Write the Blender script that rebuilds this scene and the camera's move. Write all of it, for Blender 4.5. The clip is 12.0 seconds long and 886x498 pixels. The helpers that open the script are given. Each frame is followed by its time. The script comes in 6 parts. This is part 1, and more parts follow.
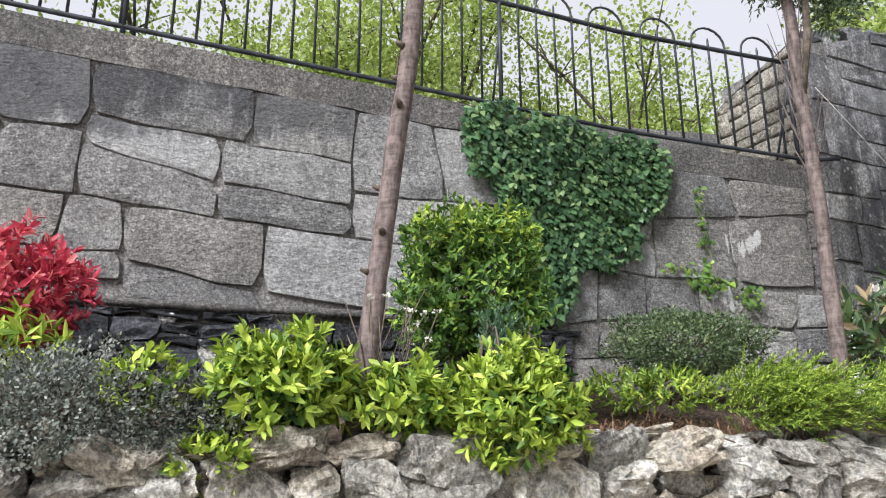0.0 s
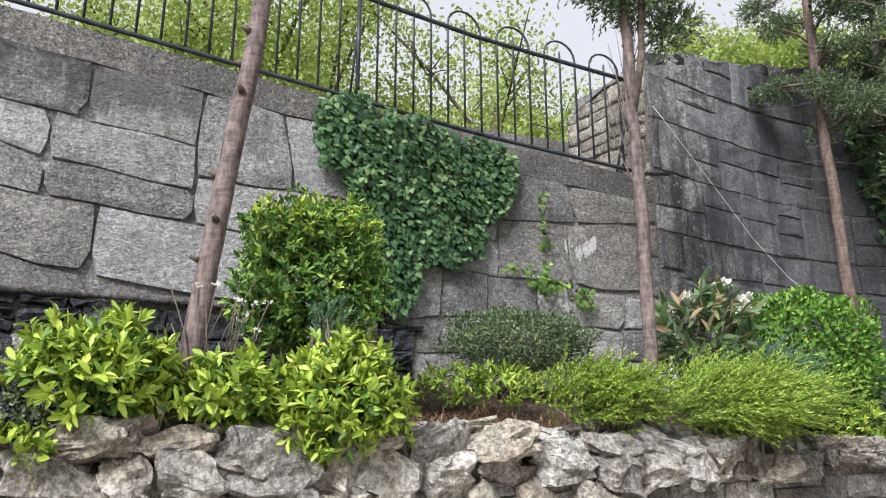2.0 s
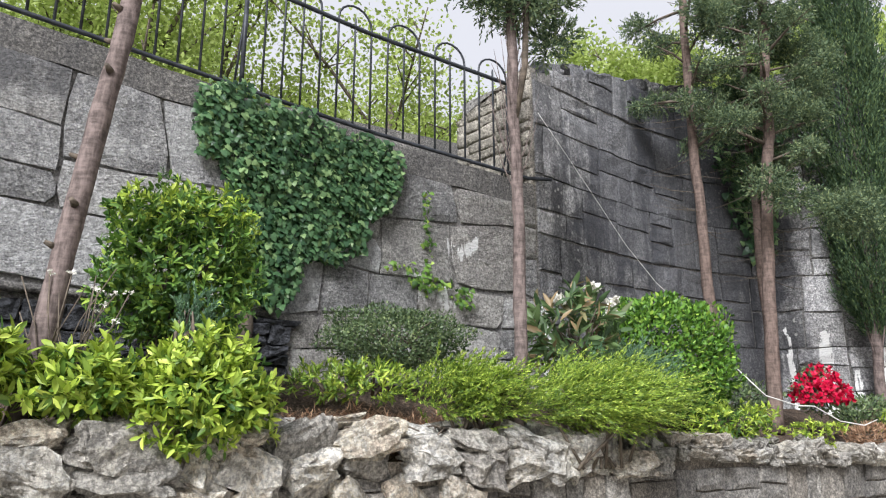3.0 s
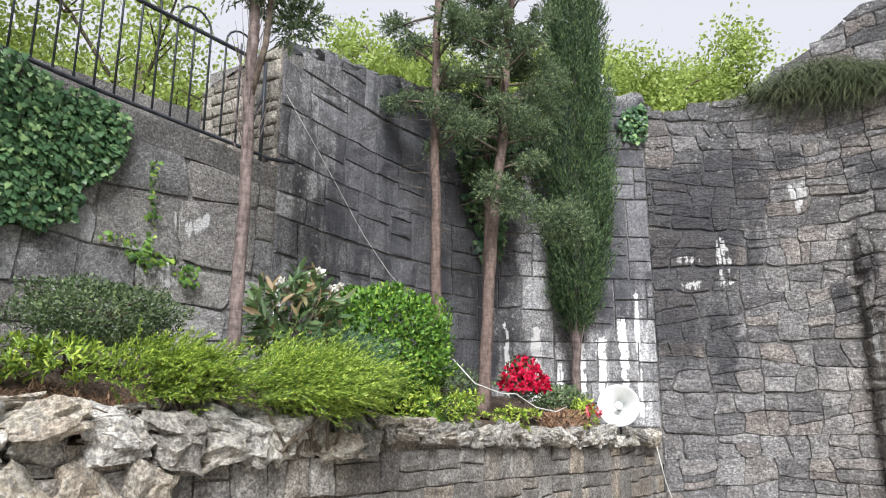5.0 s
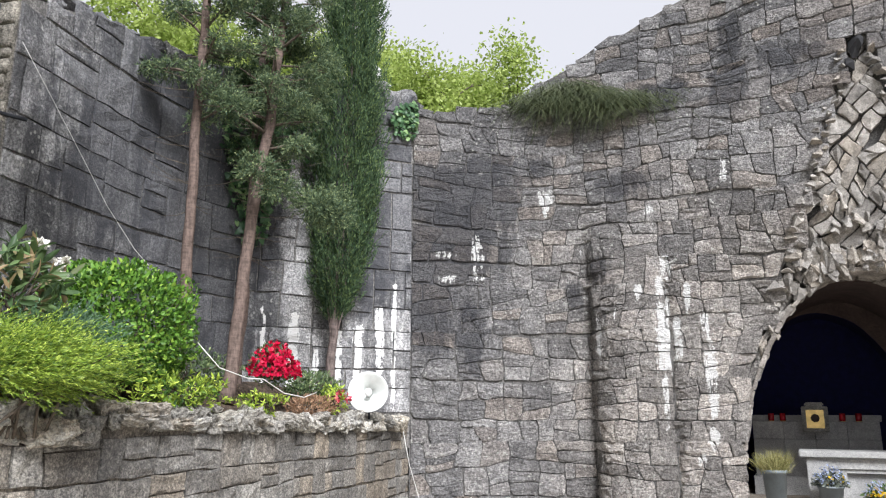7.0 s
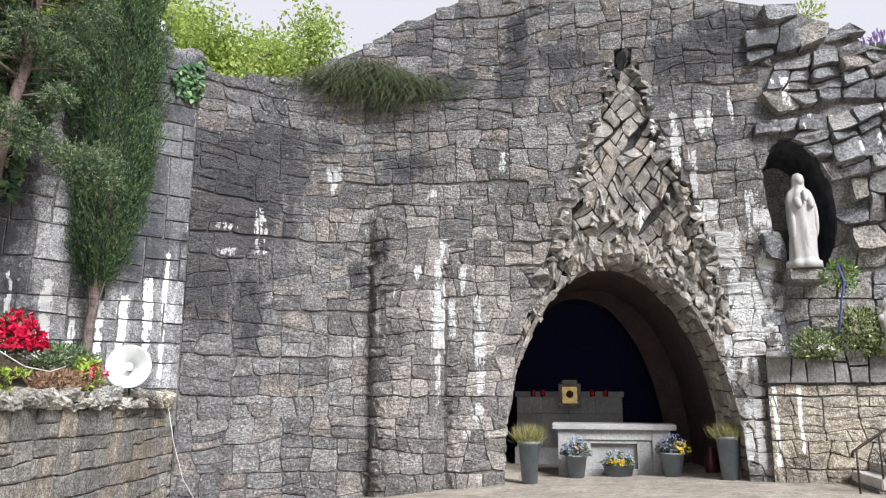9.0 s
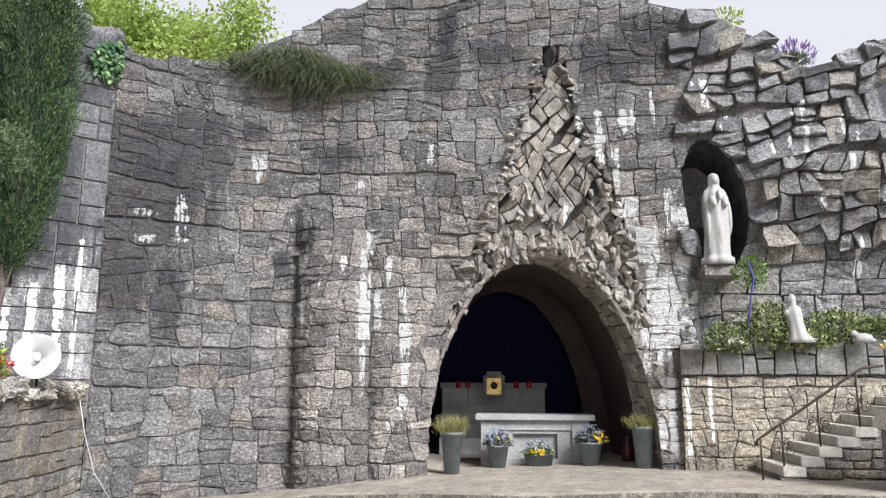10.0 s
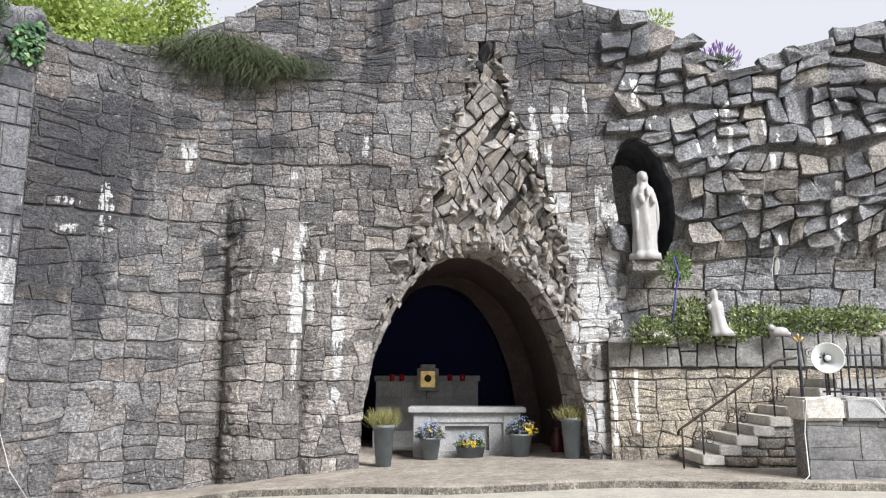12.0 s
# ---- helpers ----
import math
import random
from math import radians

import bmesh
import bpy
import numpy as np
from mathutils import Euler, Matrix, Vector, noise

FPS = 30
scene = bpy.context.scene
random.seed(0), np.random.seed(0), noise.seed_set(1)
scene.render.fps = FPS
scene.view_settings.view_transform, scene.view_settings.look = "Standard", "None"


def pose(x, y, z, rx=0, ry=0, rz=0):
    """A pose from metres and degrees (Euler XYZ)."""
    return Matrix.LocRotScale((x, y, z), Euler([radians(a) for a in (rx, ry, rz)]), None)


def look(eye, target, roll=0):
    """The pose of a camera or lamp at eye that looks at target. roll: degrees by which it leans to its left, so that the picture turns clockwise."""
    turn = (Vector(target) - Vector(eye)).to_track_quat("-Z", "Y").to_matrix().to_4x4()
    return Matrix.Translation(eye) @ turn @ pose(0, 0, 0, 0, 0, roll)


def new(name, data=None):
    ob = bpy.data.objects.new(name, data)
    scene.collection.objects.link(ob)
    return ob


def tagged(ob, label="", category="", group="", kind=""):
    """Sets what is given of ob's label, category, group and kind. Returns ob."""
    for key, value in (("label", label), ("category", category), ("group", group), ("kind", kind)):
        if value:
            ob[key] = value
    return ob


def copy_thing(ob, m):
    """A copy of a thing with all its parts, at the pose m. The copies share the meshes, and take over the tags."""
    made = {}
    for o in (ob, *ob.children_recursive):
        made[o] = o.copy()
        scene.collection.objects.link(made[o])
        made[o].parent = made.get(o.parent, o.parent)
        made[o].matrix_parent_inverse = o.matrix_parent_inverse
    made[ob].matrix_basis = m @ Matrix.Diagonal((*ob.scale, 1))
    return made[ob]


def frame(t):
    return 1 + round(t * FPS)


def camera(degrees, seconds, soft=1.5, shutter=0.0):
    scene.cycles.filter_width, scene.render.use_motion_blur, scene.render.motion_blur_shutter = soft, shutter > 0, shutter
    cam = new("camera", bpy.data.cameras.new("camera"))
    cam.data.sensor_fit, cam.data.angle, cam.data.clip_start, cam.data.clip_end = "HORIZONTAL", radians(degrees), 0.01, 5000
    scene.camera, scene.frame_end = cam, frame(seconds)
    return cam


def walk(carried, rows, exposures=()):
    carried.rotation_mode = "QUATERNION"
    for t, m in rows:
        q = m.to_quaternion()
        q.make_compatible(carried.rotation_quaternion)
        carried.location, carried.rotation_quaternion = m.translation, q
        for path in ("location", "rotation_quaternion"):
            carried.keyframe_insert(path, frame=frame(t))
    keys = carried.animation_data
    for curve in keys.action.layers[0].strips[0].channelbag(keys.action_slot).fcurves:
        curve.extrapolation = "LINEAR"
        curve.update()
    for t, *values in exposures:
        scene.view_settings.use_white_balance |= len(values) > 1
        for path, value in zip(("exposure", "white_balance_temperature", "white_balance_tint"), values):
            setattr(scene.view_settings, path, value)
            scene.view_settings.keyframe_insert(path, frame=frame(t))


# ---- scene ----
cam = camera(62.0, 12.0, soft=1.15)
METRES, EYE, TILT, LEAN, TURN = 1.4, 1.55, 1.08, 0.19, 80.0
ROWS = [
    (0.0, 0.0, 0.0, 0.0, 0.01, 14.35, 0.02),
    (0.5, 0.0274, -0.0033, -0.0021, -1.35, 14.17, 0.03),
    (1.0, 0.0571, -0.0133, -0.0038, -3.63, 14.02, -0.02),
    (1.5, 0.0891, -0.0297, -0.0032, -6.71, 13.9, -0.12),
    (2.0, 0.1379, -0.0523, -0.0012, -10.3, 13.8, -0.22),
    (2.5, 0.1844, -0.0733, -0.0038, -14.28, 13.71, -0.33),
    (3.0, 0.2229, -0.092, -0.0017, -18.57, 13.59, -0.4),
    (5.0, 0.4127, -0.2152, -0.0107, -37.09, 12.72, -0.8),
    (5.5, 0.4483, -0.253, -0.0092, -41.62, 12.46, -0.89),
    (6.0, 0.4792, -0.295, -0.0088, -45.98, 12.24, -0.97),
    (6.5, 0.5052, -0.338, -0.0085, -50.16, 12.09, -1.03),
    (7.0, 0.5243, -0.3716, -0.0106, -54.31, 11.97, -1.04),
    (7.5, 0.5468, -0.4087, -0.0142, -58.43, 11.78, -1.06),
    (9.5, 0.6241, -0.5812, -0.0186, -72.91, 10.29, -1.24),
    (10.0, 0.6304, -0.6163, -0.02, -75.19, 10.06, -1.26),
    (10.5, 0.6328, -0.6356, -0.0237, -76.97, 9.89, -1.25),
    (11.0, 0.6361, -0.6557, -0.0228, -78.3, 9.78, -1.19),
    (11.5, 0.6368, -0.6717, -0.0208, -79.29, 9.71, -1.11),
    (12.0, 0.6366, -0.6827, -0.0209, -79.88, 9.64, -1.06),
]
walk(cam, [(t, pose(0, 0, EYE, TILT, LEAN, TURN) @ pose(METRES * x, METRES * y, METRES * z, 90 + pitch, roll, yaw)) for t, x, y, z, yaw, pitch, roll in ROWS])

# ---- world, sun, exposure ----
scene.view_settings.exposure = 0.7
world = bpy.data.worlds.new("overcast_sky")
scene.world = world
world.use_nodes = True
wn = world.node_tree
wn.nodes.clear()
sky = wn.nodes.new("ShaderNodeTexSky")
sky.sky_type, sky.sun_disc = "NISHITA", False
sky.sun_elevation, sky.sun_rotation = radians(40), radians(137)
sky.dust_density, sky.air_density = 4.0, 1.2
pale = wn.nodes.new("ShaderNodeMixRGB")
pale.inputs[0].default_value = 0.86
pale.inputs[2].default_value = (9.45, 9.55, 10.4, 1)
back = wn.nodes.new("ShaderNodeBackground")
back.inputs[1].default_value = 0.060
wout = wn.nodes.new("ShaderNodeOutputWorld")
wn.links.new(sky.outputs[0], pale.inputs[1])
wn.links.new(pale.outputs[0], back.inputs[0])
wn.links.new(back.outputs[0], wout.inputs[0])

sun = new("sun", bpy.data.lights.new("sun", "SUN"))
sun.data.energy, sun.data.angle, sun.data.color = 4.6, radians(24), (0.95, 0.96, 1.0)
sun.matrix_world = look((9.8, -4.0, 14.0), (-1.5, 8.0, 0.0))


# ---- materials ----
class Nodes:
    """A small wrapper for building node trees."""

    def __init__(self, name):
        self.mat = bpy.data.materials.new(name)
        self.mat.use_nodes = True
        self.t = self.mat.node_tree
        self.t.nodes.clear()
        self.out = self.t.nodes.new("ShaderNodeOutputMaterial")
        self.pos = self.t.nodes.new("ShaderNodeNewGeometry").outputs["Position"]

    def put(self, sock, v):
        if hasattr(v, "links"):
            self.t.links.new(v, sock)
        elif isinstance(v, (tuple, list)):
            sock.default_value = (*v, 1) if len(v) == 3 and sock.type == "RGBA" else v
        else:
            sock.default_value = v

    def math(self, op, a, b=0.0, clamp=False):
        n = self.t.nodes.new("ShaderNodeMath")
        n.operation, n.use_clamp = op, clamp
        self.put(n.inputs[0], a), self.put(n.inputs[1], b)
        return n.outputs[0]

    def mix(self, f, a, b, how="MIX"):
        n = self.t.nodes.new("ShaderNodeMixRGB")
        n.blend_type = how
        for i, v in enumerate((f, a, b)):
            self.put(n.inputs[i], v)
        return n.outputs[0]

    def ramp(self, v, a, b, lo=0.0, hi=1.0):
        n = self.t.nodes.new("ShaderNodeMapRange")
        n.interpolation_type = "SMOOTHSTEP"
        for i, w in enumerate((v, a, b, lo, hi)):
            self.put(n.inputs[i], w)
        return n.outputs[0]

    def scaled(self, v, s):
        n = self.t.nodes.new("ShaderNodeVectorMath")
        n.operation = "MULTIPLY"
        self.put(n.inputs[0], v)
        n.inputs[1].default_value = s
        return n.outputs[0]

    def noise(self, scale, detail=4.0, rough=0.55, vec=None):
        n = self.t.nodes.new("ShaderNodeTexNoise")
        self.put(n.inputs["Vector"], vec if vec is not None else self.pos)
        n.inputs["Scale"].default_value, n.inputs["Detail"].default_value, n.inputs["Roughness"].default_value = scale, detail, rough
        return n.outputs[0]

    def voronoi(self, scale, vec=None):
        n = self.t.nodes.new("ShaderNodeTexVoronoi")
        self.put(n.inputs["Vector"], vec if vec is not None else self.pos)
        n.inputs["Scale"].default_value = scale
        return n.outputs["Distance"]

    def rnd(self):
        """A random value by object and by loose piece."""
        a = self.t.nodes.new("ShaderNodeObjectInfo").outputs["Random"]
        b = self.t.nodes.new("ShaderNodeNewGeometry").outputs["Random Per Island"]
        return self.math("FRACT", self.math("ADD", a, b))

    def xyz(self):
        n = self.t.nodes.new("ShaderNodeSeparateXYZ")
        self.put(n.inputs[0], self.pos)
        return n.outputs

    def bump(self, h, strength, dist=0.02):
        n = self.t.nodes.new("ShaderNodeBump")
        n.inputs["Strength"].default_value, n.inputs["Distance"].default_value = strength, dist
        self.put(n.inputs["Height"], h)
        return n.outputs[0]

    def done(self, color, rough=0.8, metal=0.0, normal=None, spec=0.4, translucent=0.0):
        p = self.t.nodes.new("ShaderNodeBsdfPrincipled")
        self.put(p.inputs["Base Color"], color), self.put(p.inputs["Roughness"], rough)
        p.inputs["Metallic"].default_value, p.inputs["Specular IOR Level"].default_value = metal, spec
        if normal is not None:
            self.put(p.inputs["Normal"], normal)
        last = p.outputs[0]
        if translucent:
            tr = self.t.nodes.new("ShaderNodeBsdfTranslucent")
            self.put(tr.inputs[0], color)
            m = self.t.nodes.new("ShaderNodeMixShader")
            m.inputs[0].default_value = translucent
            self.t.links.new(last, m.inputs[1]), self.t.links.new(tr.outputs[0], m.inputs[2])
            last = m.outputs[0]
        self.t.links.new(last, self.out.inputs[0])
        return self.mat


def stone_mat(name, light, dark, soot=0.0, warm=None, lime=(), soot_shade_spots=(), speck=0.5, lichen=0.0, bump=0.55, low=None, soot_at=0.44, soot_up=0.0, mottle=0.55, grit=42, relief=0.06, pits=0.4):
    """Weathered stone: tone by piece, speckle, mottling, soot runs from above, pale lime runs at listed places."""
    n = Nodes(name)
    x, y, z = n.xyz()
    r = n.rnd()
    big, mid = n.noise(0.9, 4), n.noise(7, 5, 0.65)
    grain = n.noise(70, 3, 0.7)
    tone = n.math("ADD", n.math("MULTIPLY", r, 0.62), n.math("MULTIPLY", mid, 0.5))
    c = n.mix(n.ramp(tone, 0.15, 0.95), dark, light)
    c = n.mix(n.math("MULTIPLY", n.ramp(n.math("FRACT", n.math("MULTIPLY", r, 3.7)), 0.7, 0.95), 0.45), c, [min(0.8, v * 1.3) for v in light])
    if warm:
        c = n.mix(n.math("MULTIPLY", n.ramp(n.math("FRACT", n.math("MULTIPLY", r, 7.3)), 0.45, 1.0), 0.75), c, warm)
    if low:  # paler, browner masonry low down, with an uneven limit
        k = n.ramp(n.math("ADD", z, n.math("MULTIPLY", n.math("SUBTRACT", big, 0.5), 5.0)), low[0], low[1], 1.0, 0.0)
        k = n.math("MULTIPLY", k, n.ramp(x, -3.9, -1.2, 0.0, 0.9))  # less of it towards the corner
        c = n.mix(k, c, n.mix(n.ramp(tone, 0.2, 0.95), low[2], low[3]))
    c = n.mix(speck, c, n.mix(n.ramp(grain, 0.33, 0.68), (0.03, 0.03, 0.035), (0.62, 0.6, 0.57)), "OVERLAY")
    rag = n.noise(3.2, 8, 0.72)
    c = n.mix(mottle, c, n.mix(n.ramp(rag, 0.34, 0.66), (0.16, 0.16, 0.165), (0.72, 0.715, 0.70)), "OVERLAY")
    c = n.mix(mottle * 0.8, c, n.mix(n.ramp(n.noise(24, 4, 0.7), 0.36, 0.64), (0.2, 0.2, 0.2), (0.74, 0.74, 0.73)), "OVERLAY")
    pit = n.noise(grit, 6, 0.75)
    c = n.mix(1.0, c, n.mix(n.ramp(pit, 0.40, 0.60), [1 - pits] * 3, [1 + pits] * 3), "MULTIPLY") if mottle > 0.45 else c
    if soot:
        run = n.noise(1.0, 5, 0.6, n.scaled(n.pos, (1.5, 1.5, 0.22)))
        fine = n.noise(1.0, 4, 0.6, n.scaled(n.pos, (6.0, 6.0, 0.5)))
        s = n.math("ADD", n.math("ADD", n.math("MULTIPLY", run, 0.42), n.math("MULTIPLY", fine, 0.2)), n.math("MULTIPLY", rag, 0.38))
        if soot_up:
            s = n.math("ADD", s, n.ramp(z, 2.2, 6.8, 0.0, soot_up))
        k = n.ramp(s, soot_at, soot_at + 0.13)
        c = n.mix(n.math("MULTIPLY", k, soot), c, (0.035, 0.036, 0.041))
    if lichen:
        spot = n.math("MULTIPLY", n.ramp(n.voronoi(11), 0.17, 0.23, 1.0, 0.0), n.ramp(n.noise(1.1, 3), 0.46, 0.6))
        c = n.mix(n.math("MULTIPLY", n.math("MAXIMUM", n.ramp(n.noise(9, 4), 0.66, 0.72), spot), lichen), c, (0.58, 0.58, 0.54))
    wob = n.math("ADD", n.math("MULTIPLY", n.math("SUBTRACT", n.noise(2.2, 4, 0.7), 0.5), 0.5), n.math("MULTIPLY", n.math("SUBTRACT", mid, 0.5), 0.16))

    def patch(x0, zt, zb, w, soft=0.0):
        d = n.math("ABSOLUTE", n.math("SUBTRACT", n.math("ADD", x, n.math("MULTIPLY", wob, min(0.5, 1.6 * w))), x0))
        a = n.ramp(d, w * 0.3 * (1 - soft), w * 2.0 + 0.15 * soft, 1.0, 0.0)
        zw = n.math("ADD", z, n.math("MULTIPLY", wob, 0.5))
        return n.math("MULTIPLY", a, n.math("MULTIPLY", n.ramp(zw, zt - 0.05 - 0.3 * soft, zt + 0.06 + 0.1 * soft, 1.0, 0.0), n.ramp(zw, zb - 0.12 - 0.3 * soft, zb + 0.3 + 0.3 * soft)))

    if soot_shade_spots:
        total = 0.0
        for s in soot_shade_spots:
            total = n.math("MAXIMUM", total, patch(*s, soft=0.6))
        streak = n.noise(1.0, 6, 0.7, n.scaled(n.pos, (7, 7, 1.1)))
        k = n.math("ADD", total, n.math("MULTIPLY", n.math("SUBTRACT", n.math("ADD", n.math("ADD", rag, streak), n.math("MULTIPLY", r, 0.3)), 1.15), 1.9))
        k = n.math("MULTIPLY", n.ramp(k, 0.12, 0.7), n.ramp(total, 0.02, 0.4))
        c = n.mix(n.math("MULTIPLY", k, 0.72), c, (0.045, 0.047, 0.056))
    if lime:
        total = 0.0
        for s in lime:
            total = n.math("MAXIMUM", total, patch(*s))
        drip = n.noise(1.0, 6, 0.72, n.scaled(n.pos, (15.0, 15.0, 1.7)))
        blot = n.noise(8.0, 6, 0.75)
        k = n.math("ADD", n.math("MULTIPLY", total, 0.85), n.math("MULTIPLY", n.math("SUBTRACT", n.math("ADD", n.math("ADD", drip, blot), n.math("MULTIPLY", r, 0.16)), 1.08), 2.6))
        k = n.math("MULTIPLY", n.ramp(k, 0.46, 0.6), n.ramp(total, 0.1, 0.4))
        c = n.mix(n.math("MULTIPLY", k, 0.92), c, n.mix(blot, (0.80, 0.795, 0.78), (0.93, 0.925, 0.91)))
    chisel = n.noise(1.0, 6, 0.75, n.scaled(n.pos, (9.0, 9.0, 19.0)))
    h = n.math("ADD", n.math("ADD", n.math("MULTIPLY", chisel, 1.3), n.math("MULTIPLY", pit, 0.5)), n.math("MULTIPLY", n.noise(38, 4, 0.7), 0.45))
    return n.done(c, 0.9, normal=n.bump(h, min(1.0, bump), relief), spec=0.25)


def plain_mat(name, color, rough=0.6, metal=0.0, vary=0.15, scale=9.0, bump=0.1, spec=0.4):
    n = Nodes(name)
    k = n.math("ADD", n.math("MULTIPLY", n.noise(scale, 4), 0.7), n.math("MULTIPLY", n.noise(scale * 9, 3), 0.3))
    lo, hi = [max(0, v * (1 - 2 * vary)) for v in color], [min(1, v * (1 + vary)) for v in color]
    return n.done(n.mix(n.ramp(k, 0.3, 0.7), lo, hi), rough, metal, n.bump(k, bump, 0.01) if bump else None, spec)


def leaf_mat(name, dark, light, tip=None, rough=0.45, translucent=0.3):
    n = Nodes(name)
    r = n.rnd()
    c = n.mix(n.ramp(n.math("ADD", n.math("MULTIPLY", r, 0.7), n.math("MULTIPLY", n.noise(2.5, 3), 0.6)), 0.25, 1.0), dark, light)
    if tip:
        c = n.mix(n.ramp(n.math("FRACT", n.math("MULTIPLY", r, 13.7)), 0.72, 0.95), c, tip)
    return n.done(c, rough, translucent=translucent, spec=0.35)


def bark_mat(name, dark, light):
    n = Nodes(name)
    k = n.noise(1.0, 5, 0.65, n.scaled(n.pos, (28, 28, 9)))
    k2 = n.noise(1.0, 3, 0.6, n.scaled(n.pos, (9, 9, 40)))
    m = n.math("ADD", n.math("MULTIPLY", k, 0.65), n.math("MULTIPLY", k2, 0.35))
    return n.done(n.mix(n.ramp(m, 0.35, 0.65), dark, light), 0.9, normal=n.bump(m, 0.8, 0.015), spec=0.2)


# pale lime runs, soot stains and one gap's shade: place along the wall, top, foot, half width
LIME_WEST = [
    (-3.81, 4.22, 3.63, 0.06), (-2.84, 4.99, 4.51, 0.08), (-4.19, 3.97, 3.87, 0.15), (-4.19, 3.58, 3.42, 0.09), (-3.79, 3.64, 3.46, 0.08), (-2.11, 2.97, 2.19, 0.04),
    (-1.47, 3.35, 3.00, 0.05), (-1.08, 3.84, 3.44, 0.06), (-1.16, 3.51, 2.03, 0.08), (-0.98, 2.90, 2.12, 0.06), (-0.79, 3.39, 2.90, 0.05), (-1.18, 2.03, 1.15, 0.03),
    (-0.59, 2.95, 2.51, 0.05), (-0.55, 2.56, 1.34, 0.06), (-0.57, 1.27, 0.89, 0.08), (-0.73, 0.90, 0.67, 0.06), (-2.35, 4.06, 3.89, 0.03), (-1.26, 4.64, 4.44, 0.06),
    (-0.15, 5.29, 4.79, 0.04), (-16.71, 5.65, 5.15, 0.07), (-3.78, 5.33, 5.28, 0.13), (-1.81, 3.05, 2.86, 0.02), (-10.69, 3.16, 0.66, 0.06)]
LIME_ARCH = [
    (2.51, 5.72, 4.71, 0.06), (2.89, 5.74, 5.25, 0.07), (3.04, 5.77, 5.39, 0.04), (3.35, 6.01, 5.42, 0.03), (2.74, 5.11, 4.31, 0.05), (2.92, 4.31, 3.87, 0.11),
    (3.12, 3.87, 3.12, 0.19), (3.27, 3.56, 2.40, 0.12), (3.55, 3.20, 2.05, 0.29), (3.35, 3.11, 1.87, 0.12), (3.77, 4.22, 2.76, 0.09), (3.57, 4.44, 3.64, 0.08),
    (3.93, 2.95, 1.70, 0.08), (3.35, 2.05, 0.33, 0.05), (3.50, 1.96, 0.33, 0.05), (4.02, 1.35, 0.31, 0.04), (4.18, 2.78, 2.37, 0.04), (3.16, 2.40, 1.18, 0.05),
    (2.17, 5.63, 5.16, 0.04), (1.98, 4.31, 3.83, 0.05)]
LIME_ROCK = [
    (4.11, 6.11, 5.52, 0.06), (4.38, 5.63, 5.42, 0.19), (4.70, 5.58, 5.39, 0.06), (3.91, 6.15, 5.97, 0.06), (5.58, 5.77, 5.39, 0.04), (5.60, 5.34, 4.71, 0.03),
    (5.37, 5.21, 4.84, 0.04), (5.10, 5.07, 4.84, 0.04), (7.10, 5.50, 4.84, 0.04), (6.17, 5.53, 5.17, 0.05), (6.35, 5.26, 5.04, 0.04), (5.79, 4.32, 4.08, 0.10),
    (6.24, 4.88, 4.53, 0.04), (7.27, 4.46, 4.15, 0.04), (7.34, 3.95, 3.39, 0.06), (6.41, 3.66, 2.91, 0.04), (7.20, 5.80, 5.68, 0.10), (7.92, 5.31, 5.10, 0.09),
    (5.39, 5.58, 5.36, 0.03), (4.33, 5.49, 5.25, 0.04)]
# soot stains; the narrow one at -2.49 paints the shade of a gap
DARK = [
    (0.02, 6.83, 5.96, 0.22), (0.08, 7.66, 6.78, 0.11), (-3.91, 3.28, 1.99, 0.11), (-4.07, 5.37, 3.43, 0.51), (-4.37, 4.48, 3.14, 0.37), (-4.47, 3.50, 2.27, 0.37),
    (-4.04, 2.86, 2.38, 0.37), (-2.49, 3.60, 2.90, 0.06), (-1.54, 5.22, 4.75, 0.42), (-2.98, 5.59, 5.14, 0.20), (-4.59, 5.41, 4.28, 0.37), (3.53, 7.38, 6.40, 0.51),
    (3.88, 6.69, 6.30, 0.17), (-2.09, 3.93, 3.40, 0.15), (-3.60, 5.63, 4.25, 0.28), (-0.99, 6.78, 6.08, 0.28), (0.85, 6.98, 6.39, 0.37), (2.69, 6.98, 6.10, 0.37)]
DARK_ROCK = [
    (6.82, 6.07, 5.60, 0.09), (3.98, 6.99, 6.40, 0.28), (5.78, 6.39, 5.91, 0.28), (7.51, 6.05, 5.58, 0.37)]
M_FACADE = stone_mat("granite_facade", (0.47, 0.462, 0.465), (0.235, 0.233, 0.24), soot=0.25, warm=(0.42, 0.365, 0.325), lime=LIME_WEST + LIME_ARCH, soot_shade_spots=DARK, lichen=0.75, soot_up=0.16, soot_at=0.52, speck=0.4, mottle=0.47, bump=1.0, grit=26, pits=0.3, relief=0.10,
                     low=(3.2, 6.2, (0.30, 0.283, 0.27), (0.65, 0.61, 0.575)))
M_ROCK = stone_mat("grey_rockwork", (0.37, 0.375, 0.387), (0.205, 0.21, 0.22), mottle=0.5, bump=0.9, grit=26, soot=0.2, warm=(0.40, 0.36, 0.31), lime=LIME_ROCK, soot_shade_spots=DARK_ROCK, speck=0.2)
M_DRIP = stone_mat("rough_arch_stone", (0.48, 0.458, 0.43), (0.27, 0.256, 0.24), soot=0.12, warm=(0.44, 0.39, 0.33), lime=LIME_ARCH[:6] + LIME_ARCH[18:], mottle=0.44, speck=0.4)
M_MORTAR = stone_mat("mortar", (0.30, 0.29, 0.28), (0.17, 0.165, 0.16), soot=0.3, soot_shade_spots=DARK[3:9], lime=LIME_ARCH[:12], speck=0.3)
